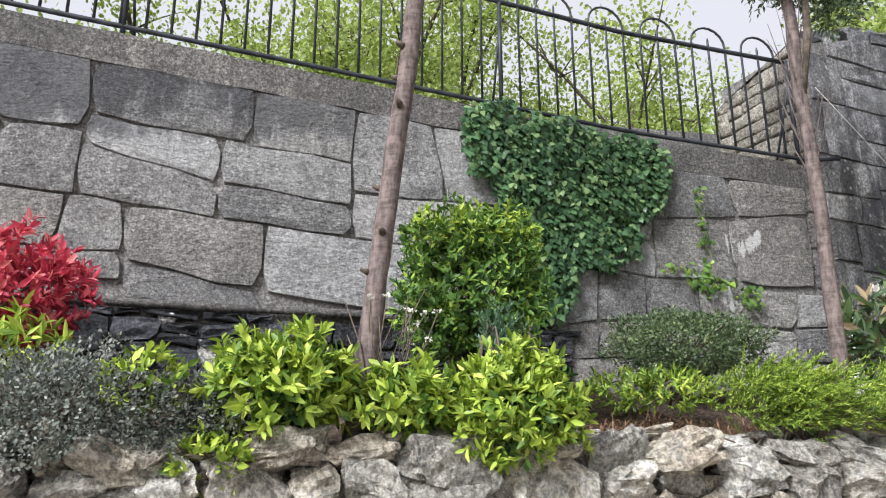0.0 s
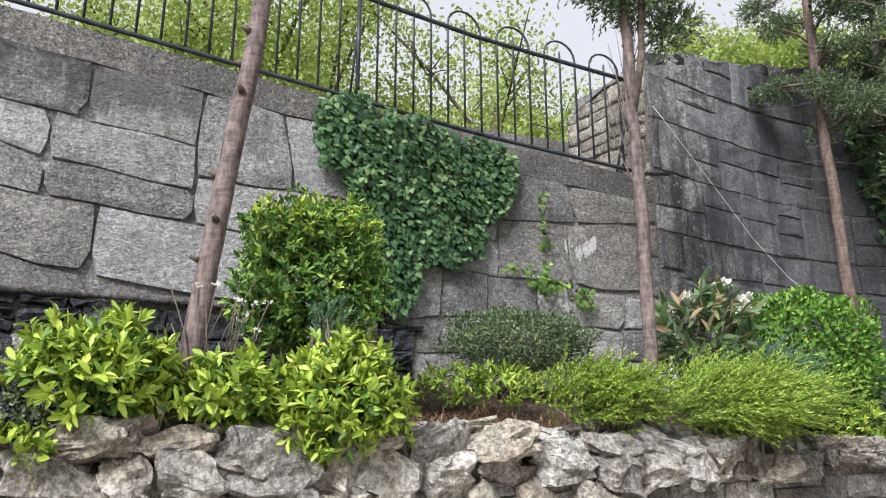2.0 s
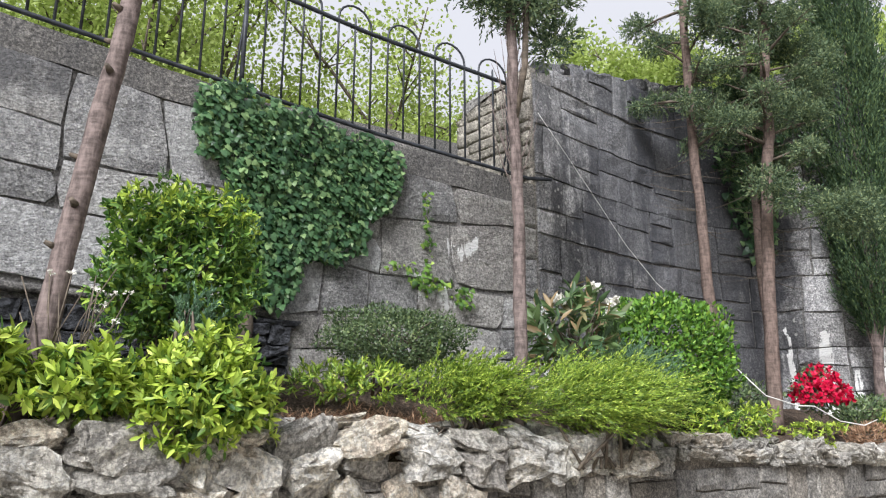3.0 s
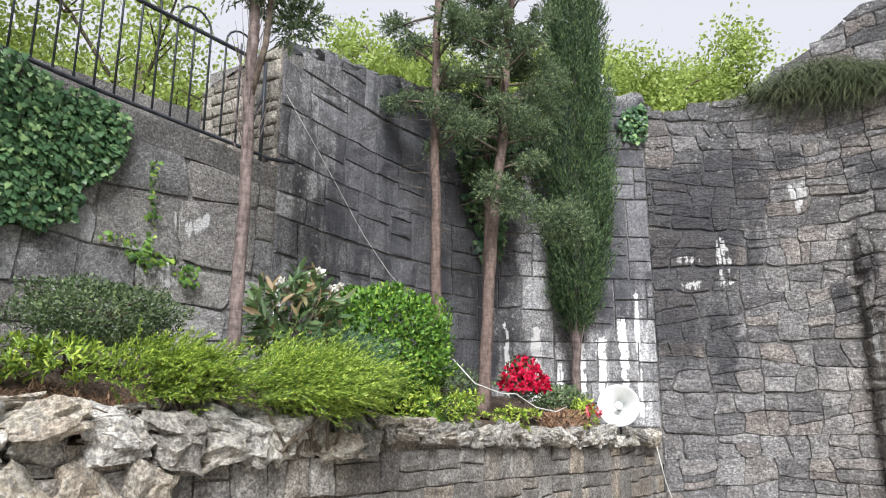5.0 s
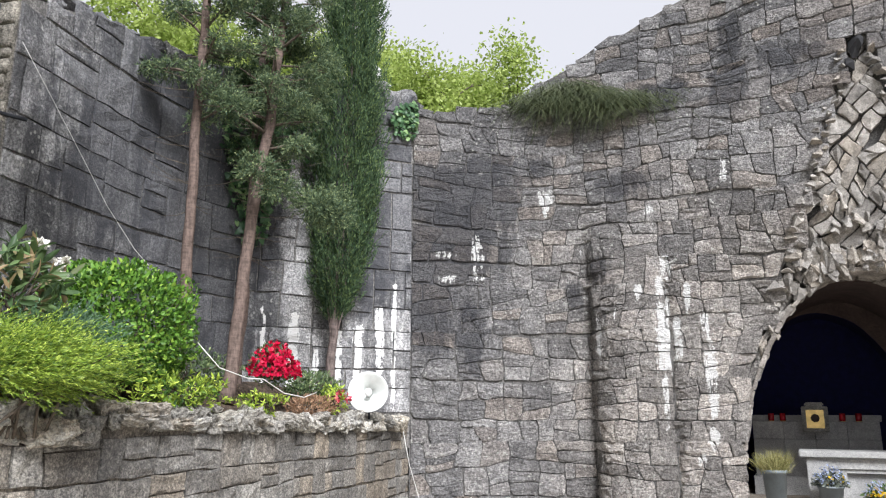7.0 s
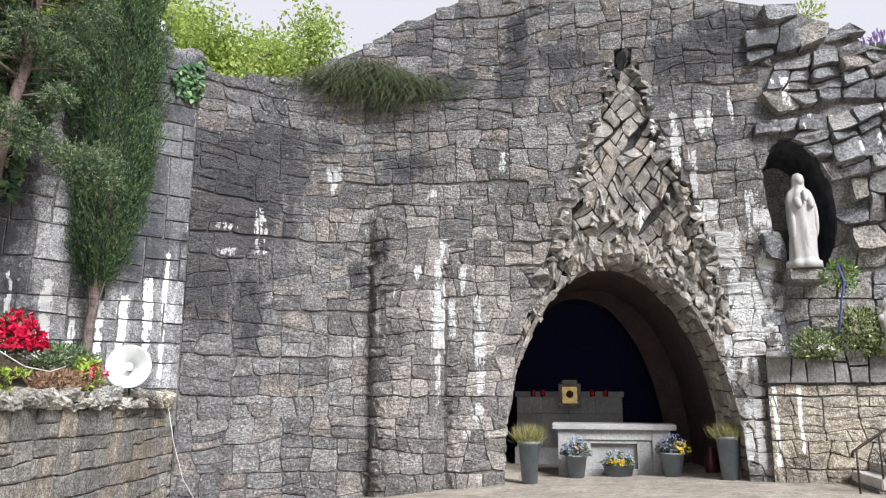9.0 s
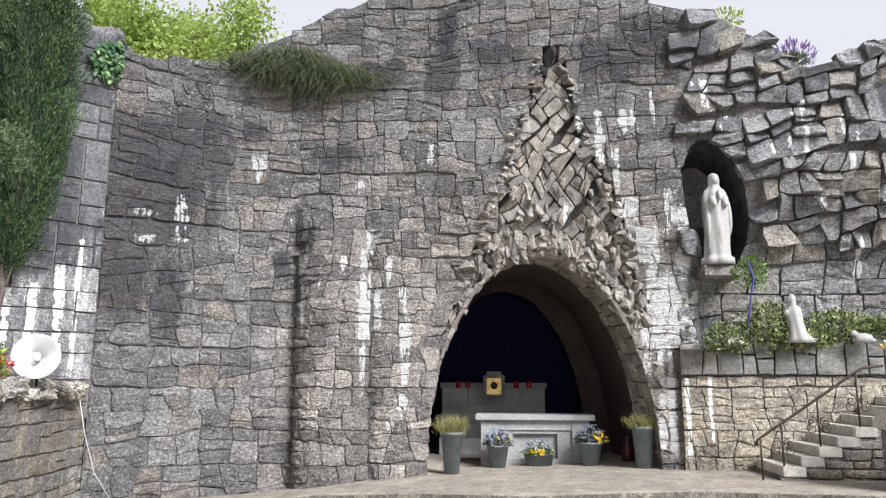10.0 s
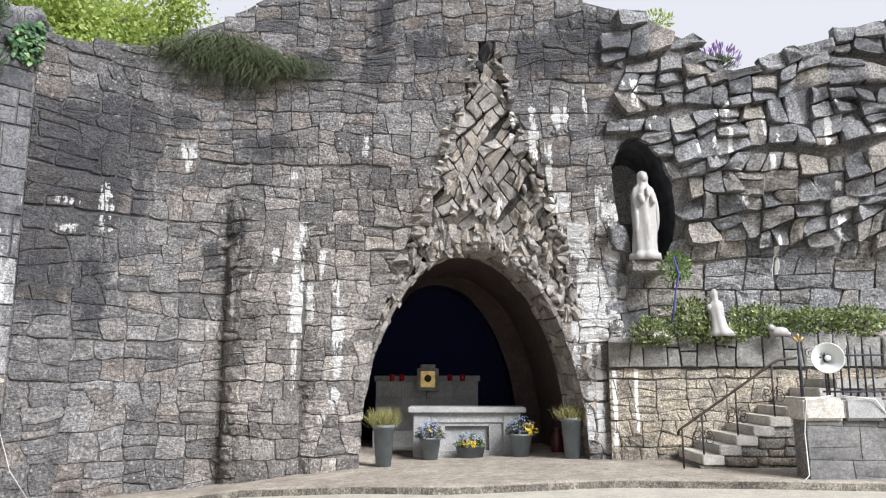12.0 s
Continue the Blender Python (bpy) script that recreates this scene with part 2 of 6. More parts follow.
M_UPPER = stone_mat("granite_ashlar", (0.72, 0.72, 0.723), (0.37, 0.37, 0.374), lime=[(-5.755, 3.45, 3.15, 0.004), (-5.735, 3.05, 2.7, 0.007)], grit=34, pits=0.22, soot=0.12, warm=(0.46, 0.44, 0.41), soot_shade_spots=[(-5.0, 4.9, 3.75, 0.25)], speck=0.55, lichen=0.5, bump=1.0, mottle=0.46, relief=0.09)
M_TOWER = stone_mat("sooty_granite", (0.62, 0.62, 0.63), (0.30, 0.302, 0.312), soot=0.8, speck=0.5, lichen=0.5, soot_at=0.44, mottle=0.55, soot_shade_spots=[(-5.05, 6.6, 2.9, 0.4), (-6.2, 6.4, 3.2, 0.2), (-6.3, 6.0, 2.0, 0.1), (-4.75, 6.2, 3.8, 0.15)],
                    lime=[(-6.05, 3.0, 1.6, 0.02), (-5.75, 2.9, 1.7, 0.035), (-5.55, 2.4, 1.7, 0.03), (-5.35, 2.7, 1.7, 0.03), (-5.15, 2.75, 1.9, 0.045), (-4.95, 3.1, 1.7, 0.035), (-4.8, 3.4, 1.5, 0.02)])
M_SANDY = stone_mat("sandy_stone", (0.38, 0.355, 0.31), (0.22, 0.205, 0.18), speck=0.4)
M_COPING = stone_mat("cement_coping", (0.32, 0.31, 0.295), (0.17, 0.163, 0.155), soot=0.5, speck=0.6)
# near black: the shade in the niche is part of this colour
M_NICHE = plain_mat("shade_dark_niche_rock", (0.045, 0.048, 0.055), 0.8, 0.0, 0.35, 5.0, 0.5)
M_SLATE = stone_mat("black_slate", (0.10, 0.105, 0.12), (0.03, 0.032, 0.036), speck=0.2, bump=0.9)
M_LIMESTONE = stone_mat("pitted_limestone", (0.80, 0.775, 0.725), (0.46, 0.44, 0.40), grit=30, warm=(0.66, 0.60, 0.51), soot=0.35, speck=0.35, bump=1.0, lichen=0.3, mottle=0.5)
M_TERRACE = stone_mat("terrace_wall_stone", (0.40, 0.387, 0.362), (0.225, 0.213, 0.197), soot=0.4, warm=(0.36, 0.3, 0.23), speck=0.5)
M_PLANTER = stone_mat("brown_rubble", (0.47, 0.43, 0.365), (0.28, 0.25, 0.208), warm=(0.48, 0.42, 0.33), speck=0.45, lime=[(4.02, 1.6, 0.5, 0.025), (3.70, 2.0, 0.1, 0.03)])
M_CAPSTONE = stone_mat("grey_capstone", (0.42, 0.417, 0.398), (0.25, 0.247, 0.235), mottle=0.4, speck=0.35)
M_PILLAR = stone_mat("dark_pillar_stone", (0.23, 0.23, 0.228), (0.14, 0.14, 0.14), speck=0.3, mottle=0.4, relief=0.03)
M_STEP = stone_mat("step_stone", (0.60, 0.585, 0.55), (0.42, 0.405, 0.38), mottle=0.3, speck=0.45, bump=0.3)
M_PAVE = stone_mat("worn_concrete", mottle=0.44, light=(0.50, 0.445, 0.375), dark=(0.26, 0.23, 0.192), warm=(0.37, 0.315, 0.25), speck=0.25, bump=0.25, soot=0.25)
M_KERB = stone_mat("damp_kerb", (0.30, 0.28, 0.24), (0.15, 0.14, 0.12), speck=0.35)
M_YARD = stone_mat("yard_concrete", (0.50, 0.465, 0.405), (0.38, 0.35, 0.30), mottle=0.2, speck=0.2, bump=0.2)
M_ALTAR = stone_mat("pale_granite", (0.43, 0.432, 0.43), (0.34, 0.342, 0.342), mottle=0.2, speck=0.35, bump=0.12)
M_INSIDE = plain_mat("dark_navy_vault", (0.012, 0.014, 0.075), 0.9, bump=0.2)
# near black for the shade of the holes at the field's top
M_HOLE = plain_mat("hole_shade_black", (0.02, 0.02, 0.022), 0.95, bump=0.3)
M_REVEAL_STONE = stone_mat("brown_reveal_stone", (0.42, 0.385, 0.355), (0.23, 0.21, 0.19), speck=0.3, mottle=0.4)
# brown stone darkened in its base colour to give the inner arch shade
M_REVEAL = stone_mat("shaded_brown_vault_stone", (0.10, 0.072, 0.066), (0.06, 0.043, 0.04), speck=0.2, mottle=0.3)
M_IRON = plain_mat("black_iron", (0.045, 0.05, 0.06), 0.5, 0.3, 0.3)
M_RUST = plain_mat("brown_iron", (0.05, 0.035, 0.028), 0.6, 0.3, 0.3)
M_STATUE = plain_mat("white_painted_stone", (0.36, 0.35, 0.335), 0.6, 0.0, 0.06, 14, 0.15)
M_HORN = plain_mat("grey_white_paint", (0.66, 0.68, 0.66), 0.35, 0.0, 0.05, 5, 0.0)
M_POT = plain_mat("grey_plastic", (0.18, 0.212, 0.232), 0.45, 0.0, 0.12, 6, 0.05)
M_GOLD = plain_mat("brass", (0.62, 0.45, 0.18), 0.3, 0.9, 0.15)
M_RED = plain_mat("red_glass", (0.35, 0.012, 0.02), 0.25, 0.0, 0.1)
M_WIRE = plain_mat("white_cable", (0.7, 0.69, 0.66), 0.5, 0.0, 0.05)
M_SOIL = stone_mat("brown_soil", (0.19, 0.14, 0.105), (0.07, 0.053, 0.042), speck=0.5, bump=1.0)
M_HILL = plain_mat("rough_grass", (0.10, 0.14, 0.045), 0.9, 0.0, 0.4, 2.0, 0.3)
M_BARK = bark_mat("pinkish_bark", (0.07, 0.055, 0.05), (0.21, 0.165, 0.152))
M_BARK_RED = bark_mat("reddish_bark", (0.07, 0.052, 0.045), (0.175, 0.128, 0.108))
M_TWIG = bark_mat("twig_bark", (0.06, 0.05, 0.04), (0.16, 0.13, 0.10))
L_BRIGHT = leaf_mat("bright_shrub_leaf", (0.105, 0.19, 0.03), (0.40, 0.52, 0.07), (0.58, 0.68, 0.13))
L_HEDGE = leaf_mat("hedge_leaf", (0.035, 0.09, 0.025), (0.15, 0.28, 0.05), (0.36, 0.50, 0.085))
L_BED = leaf_mat("olive_bed_leaf", (0.07, 0.10, 0.04), (0.22, 0.28, 0.10), (0.42, 0.46, 0.20))
L_BOX = leaf_mat("fresh_hedge_leaf", (0.035, 0.095, 0.018), (0.14, 0.29, 0.04), (0.30, 0.46, 0.07))
L_IVY = leaf_mat("ivy_leaf", (0.032, 0.082, 0.038), (0.10, 0.20, 0.085), (0.25, 0.38, 0.16), rough=0.38)
L_GREY = leaf_mat("grey_green_leaf", (0.07, 0.085, 0.072), (0.20, 0.225, 0.19), (0.32, 0.33, 0.28))
L_DARK = leaf_mat("dark_small_leaf", (0.038, 0.07, 0.032), (0.14, 0.20, 0.09), (0.22, 0.28, 0.12))
L_JUNIPER = leaf_mat("juniper_needle", (0.06, 0.125, 0.025), (0.30, 0.43, 0.06), (0.54, 0.64, 0.12))
L_BLUE = leaf_mat("blue_green_needle", (0.06, 0.13, 0.075), (0.16, 0.26, 0.15))
L_CONIFER = leaf_mat("conifer_scale_leaf", (0.05, 0.088, 0.055), (0.16, 0.22, 0.115), (0.28, 0.34, 0.16), rough=0.75)
L_CYPRESS = leaf_mat("cypress_leaf", (0.028, 0.06, 0.032), (0.09, 0.15, 0.068), (0.17, 0.24, 0.085), rough=0.75)
L_RED = leaf_mat("red_photinia_leaf", (0.30, 0.025, 0.05), (0.75, 0.10, 0.16), (0.85, 0.28, 0.28))
L_SPRING = leaf_mat("spring_tree_leaf", (0.23, 0.31, 0.07), (0.44, 0.53, 0.16), translucent=0.5)
L_FLOWER_RED = leaf_mat("crimson_petal", (0.35, 0.004, 0.03), (0.7, 0.01, 0.07))
L_FLOWER_WHITE = leaf_mat("white_petal", (0.7, 0.68, 0.62), (0.9, 0.88, 0.82))
L_FLOWER_BLUE = leaf_mat("pale_blue_petal", (0.25, 0.32, 0.5), (0.5, 0.56, 0.75))
L_FLOWER_YELLOW = leaf_mat("yellow_petal", (0.7, 0.45, 0.02), (0.85, 0.65, 0.04))
L_FLOWER_PURPLE = leaf_mat("purple_petal", (0.2, 0.12, 0.3), (0.42, 0.3, 0.55))
L_GRASS = leaf_mat("dry_grass_blade", (0.05, 0.068, 0.034), (0.13, 0.15, 0.075))
L_STRAW = leaf_mat("straw_grass_blade", (0.17, 0.17, 0.06), (0.40, 0.37, 0.17))
L_RHODO = leaf_mat("rhododendron_leaf", (0.05, 0.095, 0.04), (0.15, 0.23, 0.09), (0.3, 0.22, 0.12))
L_DEAD = leaf_mat("dry_needles", (0.20, 0.11, 0.065), (0.42, 0.27, 0.17))


# ---- builders ----
def mesh_of(name, verts, faces, smooth=False):
    me = bpy.data.meshes.new(name)
    me.from_pydata([tuple(v) for v in verts], [], faces)
    if smooth:
        me.polygons.foreach_set("use_smooth", [True] * len(me.polygons))
    me.update()
    return me


def thing(name, place, label, category, group="", kind=""):
    ob = new(name)
    ob.location = place
    ob.empty_display_size = 0.1
    return tagged(ob, label, category, group, kind)


def hang(ob, parent):
    """Puts ob, whose mesh is in world metres, under parent."""
    ob.parent = parent
    m, p = parent.matrix_basis.copy(), parent
    while p.parent is not None:
        m = p.parent.matrix_basis @ p.matrix_parent_inverse @ m
        p = p.parent
    ob.matrix_parent_inverse = m.inverted()
    return ob


def part(name, data, material, parent=None, label=""):
    """One mesh object of a bmesh or a mesh, under a thing or a part."""
    if isinstance(data, bmesh.types.BMesh):
        me = bpy.data.meshes.new(name)
        data.to_mesh(me)
        data.free()
    else:
        me = data
    if not me.materials:
        me.materials.append(material)
    ob = new(name, me)
    if parent is not None:
        hang(ob, parent)
    if label:
        tagged(ob, label)
    return ob


def structure(name, data, material, label, category, kind="structure"):
    return tagged(part(name, data, material), label, category, kind=kind)


def box(bm, lo, hi, bevel=0.0, m=None):
    r = bmesh.ops.create_cube(bm, size=1.0)
    c, s = [(a + b) / 2 for a, b in zip(lo, hi)], [b - a for a, b in zip(lo, hi)]
    for v in r["verts"]:
        v.co = Vector((v.co.x * s[0] + c[0], v.co.y * s[1] + c[1], v.co.z * s[2] + c[2]))
        if m is not None:
            v.co = m @ v.co
    if bevel:
        es = list({e for v in r["verts"] for e in v.link_edges})
        bmesh.ops.bevel(bm, geom=es, offset=bevel, segments=2, affect="EDGES")
    return bm


def boxed(lo, hi, bevel=0.0, m=None):
    return box(bmesh.new(), lo, hi, bevel, m)


def tube(points, radii, sides=8, bm=None, rough=0.0):
    bm = bm or bmesh.new()
    pts = [Vector(p) for p in points]
    rings = []
    for i, p in enumerate(pts):
        d = (pts[min(i + 1, len(pts) - 1)] - pts[max(i - 1, 0)]).normalized()
        a = d.orthogonal().normalized() if i == 0 else (a - d * a.dot(d)).normalized()
        b = d.cross(a)
        r = radii[i] if isinstance(radii, (list, tuple)) else radii
        ring = []
        for k in range(sides):
            t = 2 * math.pi * k / sides
            q = 1 + (rough * noise.noise((p.x * 9 + k, p.y * 9, p.z * 7)) if rough else 0)
            ring.append(bm.verts.new(p + (a * math.cos(t) + b * math.sin(t)) * r * q))
        rings.append(ring)
    for r0, r1 in zip(rings, rings[1:]):
        for k in range(sides):
            f = bm.faces.new((r0[k], r0[(k + 1) % sides], r1[(k + 1) % sides], r1[k]))
            f.smooth = True
    bm.faces.new(rings[0][::-1]), bm.faces.new(rings[-1])
    return bm


def lathe(profile, place, sides=24, axis=None):
    """A turned body: (radius, height) pairs round z, or round axis."""
    bm = bmesh.new()
    rings = [[bm.verts.new((r * math.cos(2 * math.pi * k / sides), r * math.sin(2 * math.pi * k / sides), h)) for k in range(sides)] for r, h in profile]
    for r0, r1 in zip(rings, rings[1:]):
        for k in range(sides):
            bm.faces.new((r0[k], r0[(k + 1) % sides], r1[(k + 1) % sides], r1[k])).smooth = True
    bm.faces.new(rings[0][::-1]), bm.faces.new(rings[-1])
    m = Matrix.Translation(place)
    if axis is not None:
        m = m @ Vector(axis).to_track_quat("Z", "Y").to_matrix().to_4x4()
    bmesh.ops.transform(bm, matrix=m, verts=bm.verts)
    return bm


RNG = np.random.default_rng(7)
LEAVES = {
    "lance": ([(0, 0, 0), (.4, .5, .06), (.4, -.5, .06), (.42, 0, 0), (.8, .32, .0), (.8, -.32, .0), (1, 0, -.08)], [(0, 1, 3), (0, 3, 2), (1, 4, 3), (3, 5, 2), (4, 6, 3), (3, 6, 5)]),
    "blade": ([(0, .3, 0), (0, -.3, 0), (.55, .5, .05), (.55, -.5, .05), (1, 0, -.05)], [(0, 1, 3, 2), (2, 3, 4)]),
    "ivy": ([(0, 0, 0), (-.12, .3, 0), (.12, .62, -.05), (.36, .34, .03), (.5, .42, .0), (1, 0, -.1), (.5, -.42, .0), (.36, -.34, .03), (.12, -.62, -.05), (-.12, -.3, 0), (.35, 0, .09)],
            [(10, 0, 1), (10, 1, 2), (10, 2, 3), (10, 3, 4), (10, 4, 5), (10, 5, 6), (10, 6, 7), (10, 7, 8), (10, 8, 9), (10, 9, 0)]),
    "round": ([(0, 0, 0), (.2, .42, .03), (.7, .45, .03), (1, 0, 0), (.7, -.45, .03), (.2, -.42, .03)], [(0, 1, 2, 3), (0, 3, 4, 5)]),
}


def unit(a):
    return a / np.maximum(np.linalg.norm(a, axis=1, keepdims=True), 1e-6)


def leafage(name, P, D, N, L, W, shape="blade"):
    """One mesh of many leaves: roots P, ways D, upper sides N, lengths L, widths W."""
    tv, tf = LEAVES[shape]
    tv = np.array(tv)
    n, k = len(P), len(tv)
    D = unit(D)
    S = unit(np.cross(D, N))
    U = np.cross(S, D)
    L, W = np.broadcast_to(L, n)[:, None, None], np.broadcast_to(W, n)[:, None, None]
    V = P[:, None] + D[:, None] * tv[None, :, :1] * L + S[:, None] * tv[None, :, 1:2] * W + U[:, None] * tv[None, :, 2:3] * L
    me = bpy.data.meshes.new(name)
    me.vertices.add(n * k)
    me.vertices.foreach_set("co", V.astype(np.float32).ravel())
    one = np.concatenate([np.array(f) for f in tf])
    starts = np.cumsum([0] + [len(f) for f in tf])[:-1]
    me.loops.add(n * len(one))
    me.loops.foreach_set("vertex_index", (one[None] + (np.arange(n) * k)[:, None]).astype(np.int32).ravel())
    me.polygons.add(n * len(tf))
    me.polygons.foreach_set("loop_start", (starts[None] + (np.arange(n) * len(one))[:, None]).astype(np.int32).ravel())
    me.update(calc_edges=True)
    return me


def ways(n):
    return unit(RNG.normal(size=(n, 3)))


def lumpy(D, f=2.5, seed=0.0):
    return np.array([noise.noise((d[0] * f + seed, d[1] * f, d[2] * f)) for d in D])


def shell(n, radii, power=2.0, deep=0.35, lump=0.25, seed=0.0, f=2.5):
    """Points through the outer part of a lumpy rounded body about the origin, and their outward ways."""
    D = ways(n)
    q = D / (np.sum(np.abs(D) ** power, axis=1, keepdims=True) ** (1 / power))
    r = (1 - deep * RNG.random((n, 1)) ** 1.6) * (1 + lump * lumpy(D, f, seed)[:, None])
    return q * r * np.array(radii), D


def stems(center, radii, count, base_z, r=0.012, seed=1):
    rr = random.Random(seed)
    bm = bmesh.new()
    c = Vector(center)
    for _ in range(count):
        a = Vector((c.x + rr.uniform(-.25, .25) * radii[0], c.y + rr.uniform(-.4, .4) * radii[1], base_z))
        b = c + Vector((rr.uniform(-.8, .8) * radii[0], rr.uniform(-.85, .85) * radii[1], rr.uniform(.1, .75) * radii[2]))
        mid = a.lerp(b, .5) + Vector((rr.uniform(-.05, .05), rr.uniform(-.05, .05), .04))
        tube([a, mid, b], [r, r * .8, r * .35], 5, bm)
    return bm


def shrub(name, label, center, radii, n, L, W, mat, base, shape="lance", power=2.0, lump=0.25, deep=0.5, up=0.5, rosette=0, lean=(0, 0, 0), stem_n=9, seed=0.0, spread=0.5, category="shrub", stem_mat=None):
    """A shrub: stems, and foliage of single leaves or of shoots with a ring of leaves each."""
    ob = thing(name, (center[0], center[1], base), label, category)
    c = np.array(center)
    if rosette:
        m = n // rosette
        P, D = shell(m, radii, power, deep, lump, seed)
        ax = unit(D * 0.7 + np.array([0, 0, up]) + RNG.normal(size=(m, 3)) * 0.3 + np.array(lean))
        P, ax = np.repeat(P, rosette, 0), np.repeat(ax, rosette, 0)
        D = unit(ax * 0.75 + ways(len(P)) * 0.95)
        P = P + ax * RNG.random((len(P), 1)) * L * 0.9
        N = unit(ax + RNG.normal(size=ax.shape) * 0.25)
    else:
        P, D0 = shell(n, radii, power, deep, lump, seed)
        D = unit(D0 * 0.6 + np.array([0, 0, up]) + RNG.normal(size=(n, 3)) * spread + np.array(lean))
        N = unit(D0 + np.array([0, 0, 0.6]) + RNG.normal(size=(n, 3)) * 0.3)
    P = P + c
    keep = P[:, 2] > base - 0.02 if radii[2] > 0 else P[:, 2] > -9
    P, D, N = P[keep], D[keep], N[keep]
    s = RNG.uniform(0.65, 1.2, len(P))
    part("foliage", leafage("foliage", P, D, N, L * s, W * s, shape), mat, ob)
    if rosette and len(P) > 500 and mat is L_BRIGHT:  # inner leaves in a darker green, painting the shade inside the shrub
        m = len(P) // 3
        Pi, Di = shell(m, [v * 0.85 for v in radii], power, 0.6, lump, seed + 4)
        part("inner_foliage", leafage("inner_foliage", Pi + c, unit(Di + ways(m) * .7), Di, L * .9, W, shape), L_HEDGE, ob, "inner leaves coloured dark green for the shade inside")
    tagged(part("stemwork", stems(center, radii, stem_n, max(base - 0.05, center[2] - 0.65 * radii[2]) if radii[2] < 0.4 else base - 0.05, 0.012, int(seed * 10) + 3), stem_mat or M_TWIG, ob), kind="stuff")
    return ob


def sprays(P, D, per, length, L, W, droop=0.0, spread=0.75):
    """Feathery shoots: from each P along D, leaves on both sides."""
    n = len(P)
    t = np.tile(np.linspace(0.05, 1, per), n)
    P2, D2 = np.repeat(P, per, 0), np.repeat(unit(D), per, 0)
    ln = np.repeat(np.broadcast_to(length, n) * RNG.uniform(.6, 1.2, n), per)
    Q = P2 + D2 * (t * ln)[:, None] - np.array([0, 0, droop]) * (t ** 2 * ln)[:, None]
    W2 = unit(D2 * 0.9 + ways(n * per) * spread)
    return Q, W2, unit(ways(n * per) + np.array([0, 0, 1.0])), np.full(n * per, L) * RNG.uniform(.6, 1.2, n * per), np.full(n * per, W)


# ---- the plan ----
def smooth(a, b, t):
    t = min(1.0, max(0.0, (t - a) / (b - a)))
    return t * t * (3 - 2 * t)


def table(*pairs):
    xs, ys = [p[0] for p in pairs], [p[1] for p in pairs]
    return lambda x: float(np.interp(x, xs, ys))


FACE_LOW = table((-4.63, 10.45), (-4.0, 11.05), (-3.2, 11.65), (-2.4, 12.05), (-2.27, 12.12), (-2.17, 11.88), (-1.95, 11.72), (-1.65, 11.68), (-1.35, 11.8), (-1.15, 12.02), (-1.1, 12.12), (-1.0, 12.03),
                 (-0.7, 12.05), (-0.35, 12.2), (-0.1, 12.4), (0.2, 12.45), (3.0, 12.40), (3.3, 12.33), (3.75, 12.33), (4.1, 12.6), (5, 12.6), (9.6, 12.4))
FACE_HIGH = table((-4.63, 10.45), (-4, 11.0), (-3.2, 11.55), (-2.3, 11.82), (-1.5, 11.88), (0, 11.97), (4, 12.0), (6, 12.0), (9.6, 11.7))
SKYLINE = table((-4.63, 6.3), (-3.4, 6.55), (-3.2, 6.85), (-2.95, 7.1), (-2.1, 7.55), (-1.2, 8.0), (0, 8.5), (1.5, 8.55), (2.6, 8.0), (3.0, 7.75), (3.7, 7.55), (4.4, 7.38), (4.8, 7.08), (5.25, 6.88), (5.36, 6.5),
                (5.97, 6.43), (6.6, 6.78), (7.5, 6.98), (8.2, 7.18), (9.6, 7.3))
FLOOR = table((-5.2, -0.2), (-2.6, -0.14), (-1.6, 0.0), (0, 0.11), (1.5, 0.15), (3, 0.21), (5, 0.25), (9, 0.26))
EDGE = table((-4.9, 11.3), (-4.1, 11.15), (-1.6, 10.85), (1.05, 10.15), (3.3, 10.2), (5.4, 9.75), (9.6, 9.2))
LEDGE = table((-6, -3.2), (-1.5, -3.55), (0.3, -3.72), (1.4, -3.92), (2.9, -3.99), (5.2, -4.25), (6.3, -4.32), (8.5, -4.42), (10.5, -4.66))
ARCH_X, ARCH_Z, ARCH_R, ARCH_B = 1.55, 0.2, 1.78, 3.27  # the opening is half an ellipse
NICHE_X, NICHE_Z, NICHE_A, NICHE_B = 4.27, 4.2, 0.47, 0.98


def face_y(x, z):
    w = smooth(2.6, 5.2, z)
    y = FACE_LOW(x) * (1 - w) + FACE_HIGH(x) * w
    if -3.6 < x < 0.6 and z > 6.0:  # the upper wall stands back behind a ledge
        y += 0.28 * smooth(6.36 + 0.05 * (x + 4.6), 6.46 + 0.05 * (x + 4.6), z) * smooth(0.6, -0.3, x) * smooth(-3.6, -3.2, x)
    return y


def rough_sides(z):
    """Both edges of the rough rock field over the arch at a height."""
    lo = np.interp(z, [2.2, 3.0, 3.83, 4.7, 5.34, 5.7, 6.2, 6.9], [0.0, 0.36, 0.68, 1.0, 1.2, 1.3, 1.5, 1.66])
    hi = np.interp(z, [2.2, 3.12, 3.83, 4.26, 4.7, 5.34, 5.6, 6.1, 6.9], [3.34, 3.08, 2.88, 2.74, 2.52, 2.27, 2.14, 2.06, 1.9])
    return float(lo), float(hi)


def in_rough(x, z):
    """Inside the rough rock field over the arch."""
    if z < 2.2 or z > 6.85:
        return False
    lo, hi = rough_sides(z)
    return lo < x < hi


